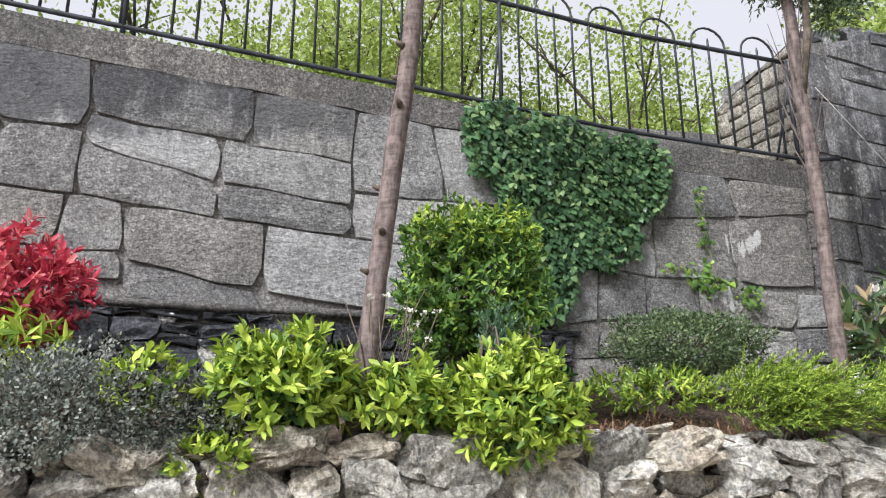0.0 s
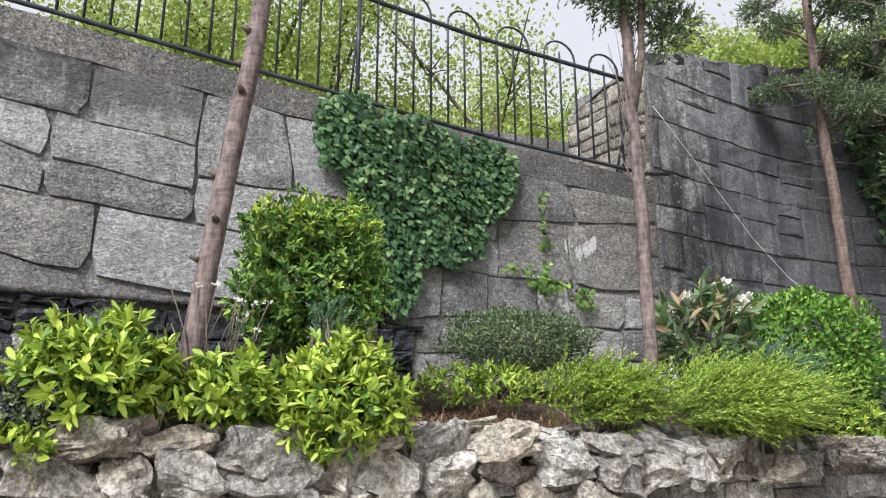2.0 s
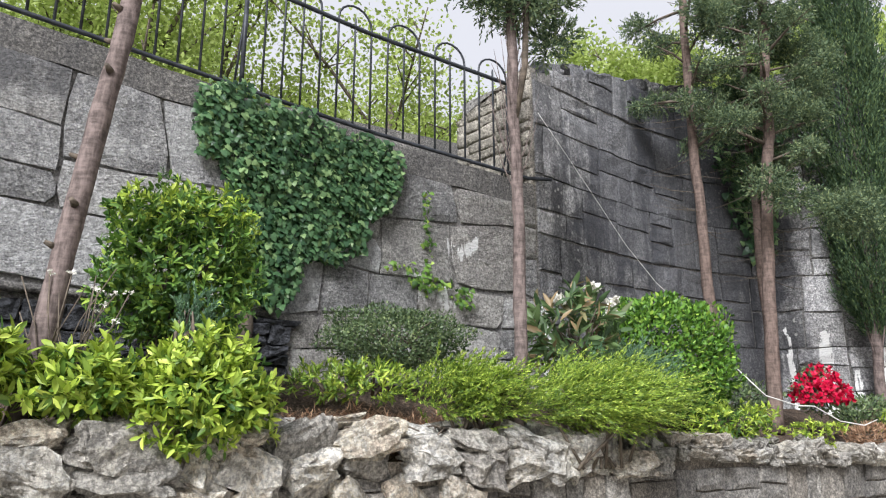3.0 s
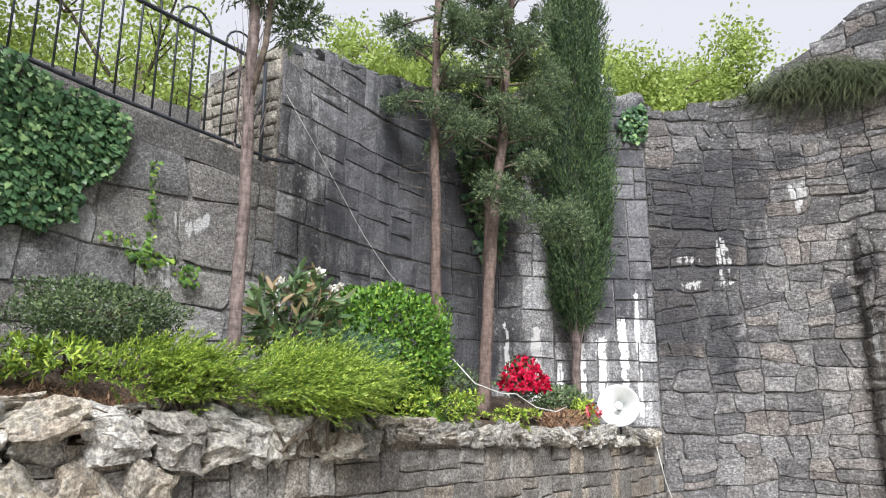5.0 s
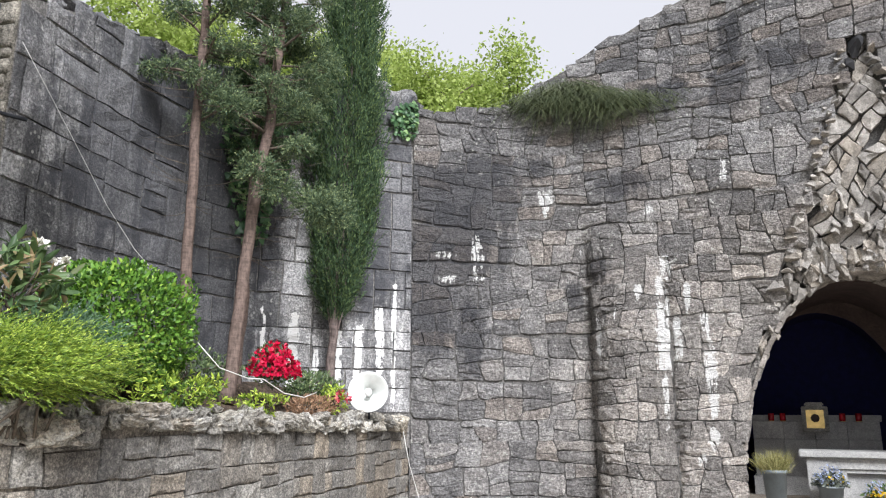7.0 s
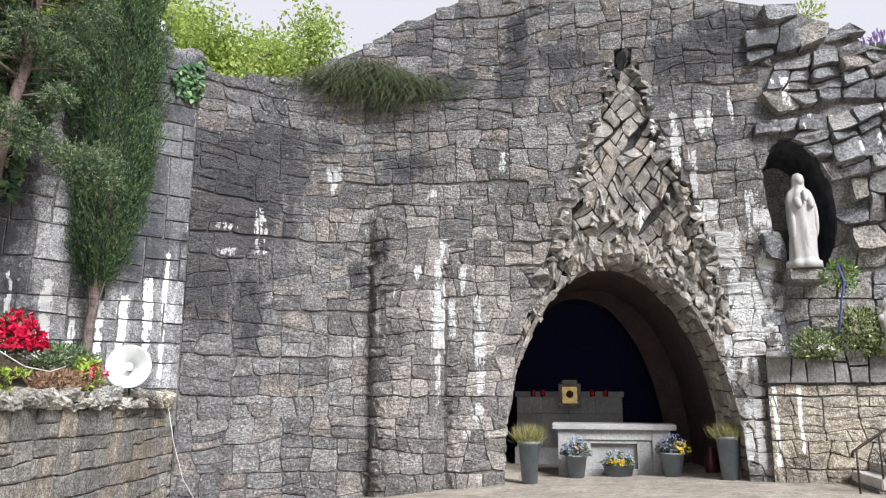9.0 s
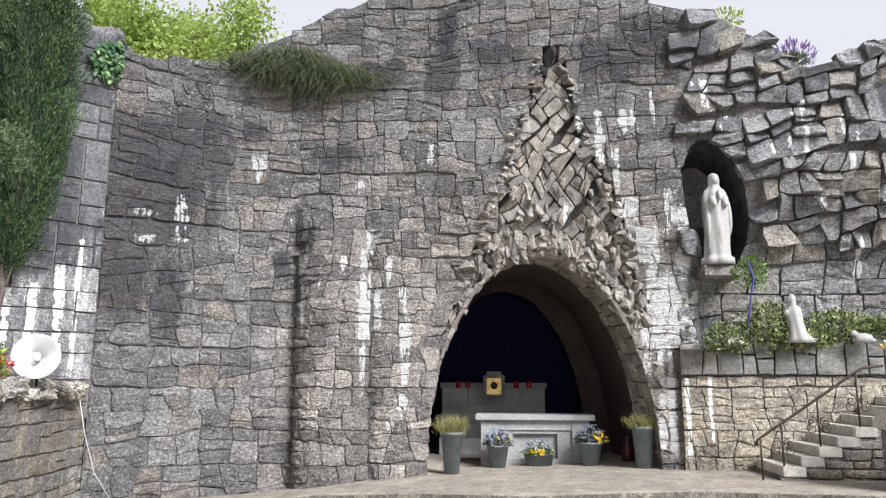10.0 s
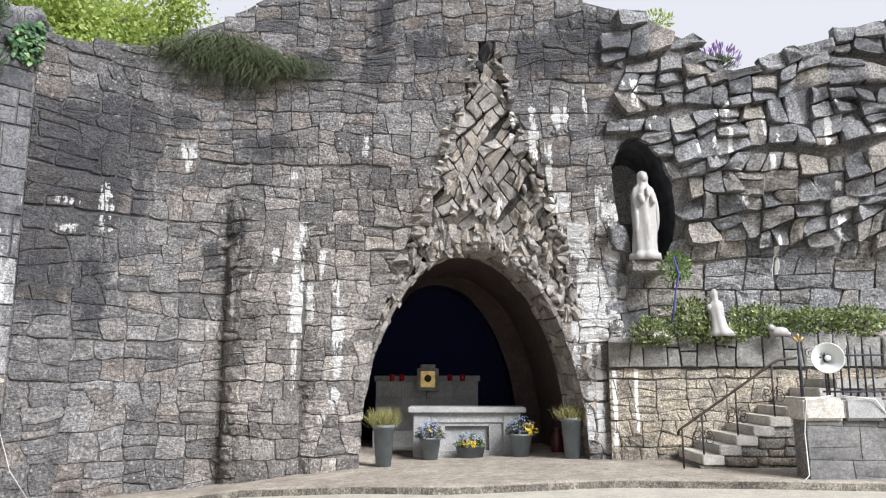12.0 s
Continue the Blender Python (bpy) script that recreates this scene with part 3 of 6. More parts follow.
def arch_push(x, z, r=ARCH_R):
    """Moves a point of the opening out to its edge."""
    e = r - ARCH_R
    if z > ARCH_Z:
        d = math.hypot((x - ARCH_X) / r, (z - ARCH_Z) / (ARCH_B + e))
        if d < 1:
            k = 1 / max(d, 0.03)
            return ARCH_X + (x - ARCH_X) * k, ARCH_Z + (z - ARCH_Z) * k
    elif abs(x - ARCH_X) < r:
        return ARCH_X + math.copysign(r, x - ARCH_X), z
    return x, z


def in_arch(x, z, r=ARCH_R):
    return math.hypot((x - ARCH_X) / r, max(0, z - ARCH_Z) / (ARCH_B + r - ARCH_R)) < 1


def in_niche(x, z, k=1.0):
    return ((x - NICHE_X + 0.18 * (z - NICHE_Z)) / (NICHE_A * k)) ** 2 + ((z - NICHE_Z) / (NICHE_B * k)) ** 2 < 1


def niche_push(x, z, k=1.0):
    if in_niche(x, z, k):
        cx = NICHE_X - 0.18 * (z - NICHE_Z)
        q = math.hypot((x - cx) / (NICHE_A * k), (z - NICHE_Z) / (NICHE_B * k))
        s = 1 / max(q, 0.05)
        z2 = NICHE_Z + (z - NICHE_Z) * s
        return NICHE_X - 0.18 * (z2 - NICHE_Z) + (x - cx) * s, z2
    return x, z


# ---- stonework ----
def layout(u0, u1, v0, v1, w, h, rr, split=0.25, slant=0.1, shear=0.0):
    """Uneven, broken courses of stones as four-cornered cells: large blocks, each cut at random by slightly slanting joints."""
    cells = []

    def side(p, q, t):
        return (p[0] + (q[0] - p[0]) * t, p[1] + (q[1] - p[1]) * t)

    def cut(c, area, depth=0):
        a, b, d, e = c  # from the lower left corner, anticlockwise
        du = (b[0] - a[0] + d[0] - e[0]) / 2
        dv = (e[1] - a[1] + d[1] - b[1]) / 2
        if depth > 7 or du * dv < area * rr.uniform(0.5, 1.45) and du < 2.1 * w and dv < 1.9 * h:
            cells.append(c)
        elif du / w > dv / h * rr.uniform(0.85, 1.2):
            m = rr.uniform(0.37, 0.63)
            j = min(0.14, slant * dv / max(du, 1e-6))
            p, q = side(a, b, m + rr.uniform(-j, j)), side(e, d, m + rr.uniform(-j, j))
            cut((a, p, q, e), area, depth + 1), cut((p, b, d, q), area, depth + 1)
        else:
            m = rr.uniform(0.38, 0.62)
            j = min(0.16, slant * 1.2 * du / max(dv, 1e-6) * 0.5)
            p, q = side(a, e, m + rr.uniform(-j, j)), side(b, d, m + rr.uniform(-j, j))
            cut((a, b, q, p), area, depth + 1), cut((p, q, d, e), area, depth + 1)

    row, v = 0, v0
    amp = slant * h * 1.6

    def bed(i, u, vv):
        return vv + (amp * noise.noise((u * 0.9 / w, i * 7.3, 2.0)) if i else 0.0)

    while v < v1:
        dv = h * rr.uniform(0.9, 3.4 * (0.6 + split))
        u = u0 - rr.random() * w
        while u < u1:
            du = w * rr.uniform(1.4, 3.6)
            a, b = (u, bed(row, u, v)), (u + du, bed(row, u + du, v))
            d, e = (u + du, bed(row + 1, u + du, v + dv)), (u, bed(row + 1, u, v + dv))
            cut((a, b, d, e), w * h)
            u += du
        v += dv
        row += 1
    if shear:
        cells = [tuple((p[0], p[1] + shear * (p[0] - u0)) for p in c) for c in cells]
    return cells


def stone_piece(cell, surf, warp, gap, proud, rr, tilt=0.0, push=None, clip=None, rough=0.02, corner=0.17, hang_by=0.0, flat_face=0.0):
    """One quarry-faced stone with a broken edge and a few facets: vertices and faces."""
    ol = []
    for k in range(4):
        (p, q), (r, s) = cell[k], cell[(k + 1) % 4]
        for t in (0.0, 0.33, 0.67):
            ol.append((p + (r - p) * t, q + (s - q) * t))
    pts = []
    for u, v in ol:
        u2, v2 = warp(u, v)
        if clip:
            u2, v2 = clip(u2, v2)
        if push:
            u2, v2 = push(u2, v2)
        pts.append((u2, v2))
    cu, cv = sum(p[0] for p in pts) / 12, sum(p[1] for p in pts) / 12
    if max(p[0] for p in pts) - min(p[0] for p in pts) < 0.06 or max(p[1] for p in pts) - min(p[1] for p in pts) < 0.05:
        return None
    tu, tv = rr.uniform(-tilt, tilt), rr.uniform(-tilt, tilt) - hang_by
    cut = [rr.uniform(0, corner) ** 1.3 for _ in range(4)]
    pr = proud * rr.uniform(0.6, 1.35)
    verts = []

    def ring(shrink, depth, jit, step=1, k0=1.0):
        for i in range(0, 12, step):
            u, v = pts[i]
            L = math.hypot(u - cu, v - cv) + 1e-6
            k = k0 * max(0.1, 1 - shrink / L) * (1 - (cut[i // 3] if i % 3 == 0 and step == 1 else 0))
            uu, vv = cu + (u - cu) * k, cv + (v - cv) * k
            dd = depth + (tu * (uu - cu) + tv * (vv - cv) + rr.uniform(-jit, jit) if depth > 0 else 0)
            verts.append(surf(uu, vv, dd))

    g = gap * rr.uniform(0.35, 0.75)
    ring(g, -0.03, 0)
    ring(g + 0.004, pr * (0.72 + 0.26 * flat_face), rough * (0.55 - 0.3 * flat_face))
    ring(0.012, pr, rough, 2, rr.uniform(0.55, 0.78) + 0.15 * flat_face)
    verts.append(surf(cu, cv, pr * 1.05 + rr.uniform(-rough, rough)))
    faces = [(i, (i + 1) % 12, 12 + (i + 1) % 12, 12 + i) for i in range(12)]
    for j in range(6):
        i0, i1, i2 = 12 + 2 * j, 12 + 2 * j + 1, 12 + (2 * j + 2) % 12
        a, b = 24 + j, 24 + (j + 1) % 6
        faces += [(i0, i1, a), (i1, i2, b), (i1, b, a), (a, b, 30)]
    return verts, faces, (cu, cv)


def stonework(owner, surf, u0, u1, v0, v1, w, h, mat, seed, keep=None, near=None, warp_by=0.06, warp_f=1.6, gap=0.02, proud=0.03, tilt=0.0, push=None, clip=None, rough=0.015, split=0.25, name="stone", flip=False, flat=False, limit=300, damp=False, corner=0.17, slant=0.1, shear=0.0, hang_by=0.0, flat_face=0.0):
    """Lays stones on a surface: those nearby as parts, the rest as one joined part."""
    rr = random.Random(seed)

    def warp(u, v):
        n1 = noise.noise((u * warp_f, v * warp_f, seed * 3.1)) + 0.35 * noise.noise((u * warp_f * 2.7, v * warp_f * 2.7, seed))
        n2 = noise.noise((u * warp_f, v * warp_f, seed * 3.1 + 40)) + 0.35 * noise.noise((u * warp_f * 2.7, v * warp_f * 2.7, seed + 9))
        return u + n1 * warp_by, v + n2 * warp_by * (min(1.0, (v - v0) / 0.3) if damp else 1.0)

    rest_v, rest_f, made = [], [], 0
    for cell in layout(u0, u1, v0, v1, w, h, rr, split, slant, shear):
        mu, mv = sum(p[0] for p in cell) / 4, sum(p[1] for p in cell) / 4
        if keep and not keep(mu, mv):
            continue
        piece = stone_piece(cell, surf, warp, gap, proud, rr, tilt, push, clip, rough, corner, hang_by, flat_face)
        if piece is None:
            continue
        verts, faces, mid = piece
        if flip:
            faces = [f[::-1] for f in faces]
        if made < limit and (near is None or near(*mid)):
            part(name, mesh_of(name, verts, faces, not flat), mat, owner)
            made += 1
        else:
            o = len(rest_v)
            rest_v += verts
            rest_f += [tuple(i + o for i in f) for f in faces]
    if rest_v:
        tagged(part("stones", mesh_of("stones", rest_v, rest_f, not flat), mat, owner), kind="stuff")


def sheet(f, us, vs, keep=None, flip=False):
    """A grid mesh of f(u, v)."""
    verts = [f(u, v) for u in us for v in vs]
    nv = len(vs)
    faces = []
    for i in range(len(us) - 1):
        for j in range(nv - 1):
            if keep is None or keep((us[i] + us[i + 1]) / 2, (vs[j] + vs[j + 1]) / 2):
                q = (i * nv + j, (i + 1) * nv + j, (i + 1) * nv + j + 1, i * nv + j + 1)
                faces.append(q[::-1] if flip else q)
    return mesh_of("sheet", verts, faces)


def along(points):
    """A wall line in plan: place and outward side by its length."""
    P = [Vector((p[0], p[1])) for p in points]
    S = [0.0]
    for a, b in zip(P, P[1:]):
        S.append(S[-1] + (b - a).length)

    def at(u):
        u = min(max(u, 0.0), S[-1])
        i = max(j for j in range(len(P) - 1) if S[j] <= u + 1e-9)
        d = (P[i + 1] - P[i]).normalized()
        return P[i] + d * (u - S[i]), Vector((d.y, -d.x))
    return at, S[-1]


def wall_body(line, z0, top, thick, n=40):
    """A solid wall along a line in plan, with a top that varies along it. Its outward face is set in by 15 mm."""
    at, total = line
    verts, faces = [], []
    for i in range(n + 1):
        u = total * i / n
        p, s = at(u)
        f, b = p - s * 0.015, p - s * thick
        zt = top(u)
        verts += [(f.x, f.y, z0), (f.x, f.y, zt), (b.x, b.y, zt), (b.x, b.y, z0)]
    for i in range(n):
        a, b = 4 * i, 4 * i + 4
        for k in range(4):
            faces.append((a + k, b + k, b + (k + 1) % 4, a + (k + 1) % 4))
    faces += [(3, 2, 1, 0), (4 * n, 4 * n + 1, 4 * n + 2, 4 * n + 3)]
    return mesh_of("wall", verts, [f[::-1] for f in faces])


def wall_surf(line):
    at, total = line

    def f(u, v, d):
        p, s = at(u)
        return (p.x + s.x * d, p.y + s.y * d, v)
    return f


# ground, yard and platform
structure("ground", sheet(lambda x, y: (x, y, FLOOR(x) - 0.1), [-400, -80, -20, -5.2, -4, -2.6, -1.6, 0, 1.5, 3, 5, 9, 20, 80, 400], [-400, -80, -20, 0, 8, 12, 30, 100, 400]), M_YARD, "pale worn concrete yard in front of the grotto", "ground")
XS = [-4.9 + 0.15 * i for i in range(97)]
platform = structure("pavement", sheet(lambda x, t: (x, EDGE(x) + (0.0 if t == 0 else 0.02 if t == 1 else 0.06 if t == 2 else (t - 2) * 1.8), FLOOR(x) - (0.11 if t == 0 else 0.012 if t == 1 else 0)),
                                       XS, [0, 1, 2, 3, 4, 5, 6]), M_PAVE, "low worn beige concrete platform with a kerb before the grotto", "pavement")
kerb_bm = bmesh.new()
for i, x in enumerate(XS[:-1]):
    q = [kerb_bm.verts.new(p) for p in ((x, EDGE(x) - 0.004, FLOOR(x) - 0.105), (XS[i + 1], EDGE(XS[i + 1]) - 0.004, FLOOR(XS[i + 1]) - 0.105),
                                        (XS[i + 1], EDGE(XS[i + 1]) - 0.002, FLOOR(XS[i + 1]) - 0.02), (x, EDGE(x) - 0.002, FLOOR(x) - 0.02))]
    kerb_bm.faces.new(q)
part("kerb_face", kerb_bm, M_KERB, platform, "damp darker kerb face")


# grotto facade: mortar body with the openings through it
def face_surf(x, z, d):
    e = 0.03
    s = (face_y(x + e, z) - face_y(x - e, z)) / (2 * e)
    s = max(-1.6, min(1.6, s))
    k = 1 / math.hypot(1, s)
    return (x + d * s * k, face_y(x, z) - d * k, z)


fx = [-4.63 + 0.09 * i for i in range(159)]
fz = [-0.3 + 0.09 * i for i in range(101)]


def mortar(x, z):
    x2, z2 = arch_push(x, z, ARCH_R + 0.02)
    x2, z2 = niche_push(x2, z2, 1.02)
    z2 = min(z2, SKYLINE(x2) - 0.1)
    p = face_surf(x2, z2, -0.012)
    back = 0.22 if in_rough(x, z) else 0.0
    return (p[0], p[1] + back, p[2])


facade = structure("wall_north", sheet(mortar, fx, fz, keep=lambda x, z: not in_arch(x, z) and not in_niche(x, z) and z < SKYLINE(x) + 0.05), M_MORTAR,
                   "tall weathered grey granite rubble facade of the grotto with white lime runs and soot", "wall")
structure("facade_back", sheet(lambda x, z: (x, max(face_y(x, min(z, 6)) + (0.9 if z > 3.8 else 1.4), 11.6), min(z, SKYLINE(x) - 0.05)), [-4.9 + 0.35 * i for i in range(42)], [3.75 + 0.3 * i for i in range(18)], flip=True), M_MORTAR,
          "plain back of the grotto wall", "wall")
structure("wall_top", sheet(lambda x, t: (x, face_y(x, SKYLINE(x) - 0.2) + 0.03 + t * 0.95, SKYLINE(x) - 0.11 - 0.04 * t), [-4.63 + 0.12 * i for i in range(112)], [0, 1]), M_MORTAR, "weathered mortar top of the grotto wall", "wall")

# arch reveal, vault and dark back of the grotto
def arch_line(r, n=34, cx=ARCH_X, base=-0.2):
    b = ARCH_B + r - ARCH_R
    pts = [(cx - r, base)]
    pts += [(cx - r * math.cos(math.pi * i / n), ARCH_Z + b * math.sin(math.pi * i / n)) for i in range(n + 1)]
    return pts + [(cx + r, base)]


def vault(rings, name, mat, label):
    verts, faces, n = [], [], 0
    for y, r, cx in rings:
        line = arch_line(r, cx=cx)
        n = len(line)
        verts += [(x, y + 0.03 * noise.noise((x * 3, y * 3, z * 3)), z + 0.03 * noise.noise((x * 2, z * 2, y))) for x, z in line]
    for i in range(len(rings) - 1):
        faces += [(i * n + k, i * n + k + 1, (i + 1) * n + k + 1, (i + 1) * n + k) for k in range(n - 1)]
    return structure(name, mesh_of(name, verts, faces), mat, label, "vault")


vault([(12.42, 1.90, 1.55), (12.6, 1.87, 1.53), (12.95, 1.85, 1.45), (13.25, 1.84, 1.37)], "arch_reveal", M_DRIP, "brown stone reveal of the grotto arch")
vault([(13.25, 1.84, 1.37), (13.27, 1.78, 1.37), (15.2, 1.72, 1.22), (15.22, 1.55, 0.95)], "inner_arch", M_REVEAL, "brown inner arch of the grotto, coloured dark for its shade")
vault([(15.22, 1.55, 0.95), (15.3, 1.65, 0.95), (17.2, 1.65, 0.95), (17.22, 0.001, 0.95)], "dark_vault", M_INSIDE, "dark navy vault behind the altar")
structure("vault_floor", boxed((-1.2, 12.4, -0.3), (4.2, 17.3, 0.105)), M_PAVE, "worn stone floor inside the grotto", "floor")

# niche behind the large statue, its inner shade put into a near-black colour
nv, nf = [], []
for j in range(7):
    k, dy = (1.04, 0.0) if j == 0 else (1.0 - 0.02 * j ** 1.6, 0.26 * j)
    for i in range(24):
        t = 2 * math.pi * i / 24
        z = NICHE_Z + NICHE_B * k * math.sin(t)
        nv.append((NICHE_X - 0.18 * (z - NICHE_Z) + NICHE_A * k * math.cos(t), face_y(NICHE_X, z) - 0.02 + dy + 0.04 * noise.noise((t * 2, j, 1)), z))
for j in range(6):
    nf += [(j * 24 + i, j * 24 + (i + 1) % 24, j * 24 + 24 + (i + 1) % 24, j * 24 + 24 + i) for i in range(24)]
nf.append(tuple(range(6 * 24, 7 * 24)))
structure("niche", mesh_of("niche", nv, nf), M_NICHE, "deep rock niche of the standing statue, coloured dark for its shade", "niche")
part("niche_ledge", boxed((3.98, 12.0, 3.05), (4.56, 12.75, 3.25), 0.03), M_FACADE, facade)

# terrace retaining wall
TERR = along([(LEDGE(y) - 0.02, y) for y in [-6 + 0.3 * i for i in range(56)]])
terrace_wall = structure("wall_terrace", wall_body(TERR, -0.4, lambda u: 1.42, 0.5, 60), M_TERRACE, "stained masonry retaining wall below the planted terrace", "wall")

# planted soil of the terrace
def soil_z(x, y):
    t = (LEDGE(y) - x)
    return 1.42 + 0.16 * smooth(0.0, 0.35, t) + 0.42 * smooth(0.3, 1.6, t) + 0.05 * noise.noise((x * 2.5, y * 2.5, 0)) - 0.10 * smooth(5.0, 9.0, y)


structure("terrace_soil", sheet(lambda t, y: (LEDGE(y) - 0.02 - t * (2.6 if y < 9 else 1.6), y, soil_z(LEDGE(y) - 0.02 - t * (2.6 if y < 9 else 1.6), y)), [i / 24 for i in range(25)], [-6 + 0.2 * i for i in range(84)], flip=True), M_SOIL,
          "brown soil of the planted terrace with dry needles", "soil")

# upper ashlar wall under the railing
UP_LINE = along([(-4.45, -6.0), (-5.25, -0.5), (-5.72, 2.7), (-5.82, 4.66)])
up_at, UP_LEN = UP_LINE


def cope(y):
    return 4.40 - 0.059 * (y - 0.3)


def up_top(u):
    return cope(up_at(u)[0].y)


upper = structure("wall_upper", wall_body(UP_LINE, 1.2, lambda u: up_top(u) - 0.23, 0.6, 30), M_MORTAR, "large granite ashlar wall behind the terrace with a cement coping", "wall")
wall_cope = wall_body(along([(-4.42, -6.0), (-5.22, -0.5), (-5.69, 2.7), (-5.79, 4.64)]), 3.6, lambda u: up_top(u), 0.62, 60)
for v in wall_cope.vertices:
    if v.co.z < 3.7:
        v.co.z = cope(v.co.y) - 0.25 + 0.02 * noise.noise((v.co.y * 3, 0, 0))
    else:
        v.co.z += 0.012 * noise.noise((v.co.y * 5, v.co.x, 2))
structure("coping", wall_cope, M_COPING, "grey weathered cement coping of the upper wall", "coping")

# old tower wall from the railing's end to the grotto corner
TOW = along([(-5.78, 4.66), (-6.02, 5.6), (-6.25, 6.7), (-6.32, 7.7), (-6.22, 8.5), (-6.1, 8.8), (-5.92, 8.86), (-5.45, 9.5), (-4.95, 10.1), (-4.62, 10.47)])
TOW_TOP = table((0, 5.55), (0.5, 5.7), (1.0, 5.85), (2.0, 6.0), (3.2, 6.25), (4.3, 6.45), (6.0, 6.7), (6.9, 6.35))
tower = structure("wall_west", wall_body(TOW, 1.0, lambda u: TOW_TOP(u) - 0.1, 1.1, 60), M_MORTAR, "high sooty granite wall joining the terrace to the grotto", "wall")
SIDE = along([(-6.9, 4.345), (-5.795, 4.63)])
tower_side = structure("tower_side", wall_body(SIDE, 3.3, lambda u: 5.2 + 0.28 * u, 0.1, 8), M_SANDY, "pale sandy end face of the old wall behind the railing", "wall")

structure("vault_end", boxed((-1.2, 17.1, 0.0), (3.4, 17.25, 4.0)), M_INSIDE, "dark navy end wall of the vault", "wall")
structure("hillside", sheet(lambda x, y: (x, y, 3.9 + 0.4 * noise.noise((x * .2, y * .2, 3)) + 0.0 * x), [-300, -60, -25, -18, -14, -11, -9, -7.5, -6.35], [-300, -80, -30, -15, -8, -4, 0, 4, 8, 11, 13.4, 16, 20, 30, 80, 300]), M_HILL, "rough green slope behind the walls", "ground")
structure("hillside_behind", sheet(lambda x, y: (x, y, 4.1 + 0.06 * (y - 13) + 0.3 * noise.noise((x * .2, y * .2, 5))), [-6.35, -4, -2, 0, 2, 4, 6, 9, 14, 25, 80, 300], [13.3, 15, 18, 22, 30, 60, 300]), M_HILL, "rough green slope behind the grotto", "ground")
structure("low_wall", boxed((-9.0, -2.0, 3.5), (-8.5, 9.0, 5.75), 0.04), M_COPING, "low grey stone wall far behind the railing", "wall")


# ---- planter, stairs and pillar at the grotto's side ----
PL_LINE = along([(3.62, 12.22), (4.6, 12.08), (6.9, 11.85), (9.6, 11.6)])
planter = structure("planter_wall", wall_body(PL_LINE, -0.1, lambda u: 1.98, 0.4, 20), M_MORTAR, "brown rubble wall of the raised flower bed with upright grey capstones", "wall")
structure("planter_soil", sheet(lambda x, t: (x, FACE_LOW(x) + 0.1 - (1 - t) * 0.75, 1.95 + 0.06 * t), [3.6 + 0.3 * i for i in range(21)], [0, .5, 1]), M_SOIL, "dark soil of the raised flower bed", "soil")

STEP_X, STEP_D, STEP_Y = 4.58, 0.235, 11.0
stair = thing("stair", (4.4, 11.5, 0.24), "pale worn stone stair rising along the raised bed", "stair", kind="structure")
for i in range(9):
    zt = 0.42 + 0.1265 * i
    x0 = STEP_X + STEP_D * i
    part("step", boxed((x0, STEP_Y, zt - 0.135), (x0 + STEP_D + (0.06 if i < 8 else 1.6), STEP_Y + 1.05, zt), 0.012), M_STEP, stair)
SIDE_LINE = along([(4.55, 11.02), (8.3, 11.02)])
stair_side = part("side_wall", boxed((4.55, 11.035, -0.05), (8.3, 12.0, 0.29)), M_MORTAR, stair, "grey masonry below the steps")
for i in range(1, 9):
    part("side_wall", boxed((STEP_X + STEP_D * i + 0.02, 11.035, 0.29 + 0.1265 * (i - 1)), (8.3, 12.0, 0.288 + 0.1265 * i)), M_MORTAR, stair, "grey masonry below the steps")

pillar = structure("pillar_wall", boxed((5.49, 9.92, 0.0), (9.4, 10.25, 0.95)), M_MORTAR, "dark grey masonry wall end beside the stair with pale capstones", "wall")
for i in range(8):
    part("capstone", boxed((5.45 + 0.5 * i, 9.84, 0.945), (5.945 + 0.5 * i, 10.33, 1.215), 0.03), M_ALTAR if i % 3 else M_STEP, pillar, "pale smooth capstone")


def scroll(bm, c, r, turns=1.4, side=1):
    pts = []
    for k in range(20):
        t = k / 19
        a = side * t * turns * 2 * math.pi + (math.pi / 2)
        rr = r * (1 - 0.75 * t)
        pts.append((c[0] + rr * math.cos(a), c[1], c[2] + rr * math.sin(a)))
    tube(pts, 0.006, 5, bm)


hand = thing("stair_railing", (4.35, 11.0, 0.25), "dark wrought iron stair handrail with scroll ornaments", "railing")
POSTS = [(4.34, 0.2, 0.76), (4.62, 0.42, 0.96), (5.10, 0.70, 1.27), (5.62, 0.98, 1.62)]
for x, z0, z1 in POSTS:
    part("post", tube([(x, 11.06, max(0.2, z0 - 0.2)), (x, 11.06, z1)], 0.014, 8), M_RUST, hand)
part("handrail", tube([(4.28, 11.06, 0.68), (4.30, 11.06, 0.745), (4.36, 11.06, 0.79), (5.0, 11.06, 1.215), (5.62, 11.06, 1.635), (5.72, 11.06, 1.69), (5.98, 11.06, 1.72)], 0.018, 8), M_RUST, hand)
for x, z0, z1 in POSTS[1:]:
    bm = bmesh.new()
    for sx in (-1, 1):
        for sz in (-1, 1):
            scroll(bm, (x + sx * 0.085, 11.06, z0 + 0.24 + sz * 0.04), 0.075, 1.3, sx * sz)
    part("scroll", bm, M_RUST, hand)

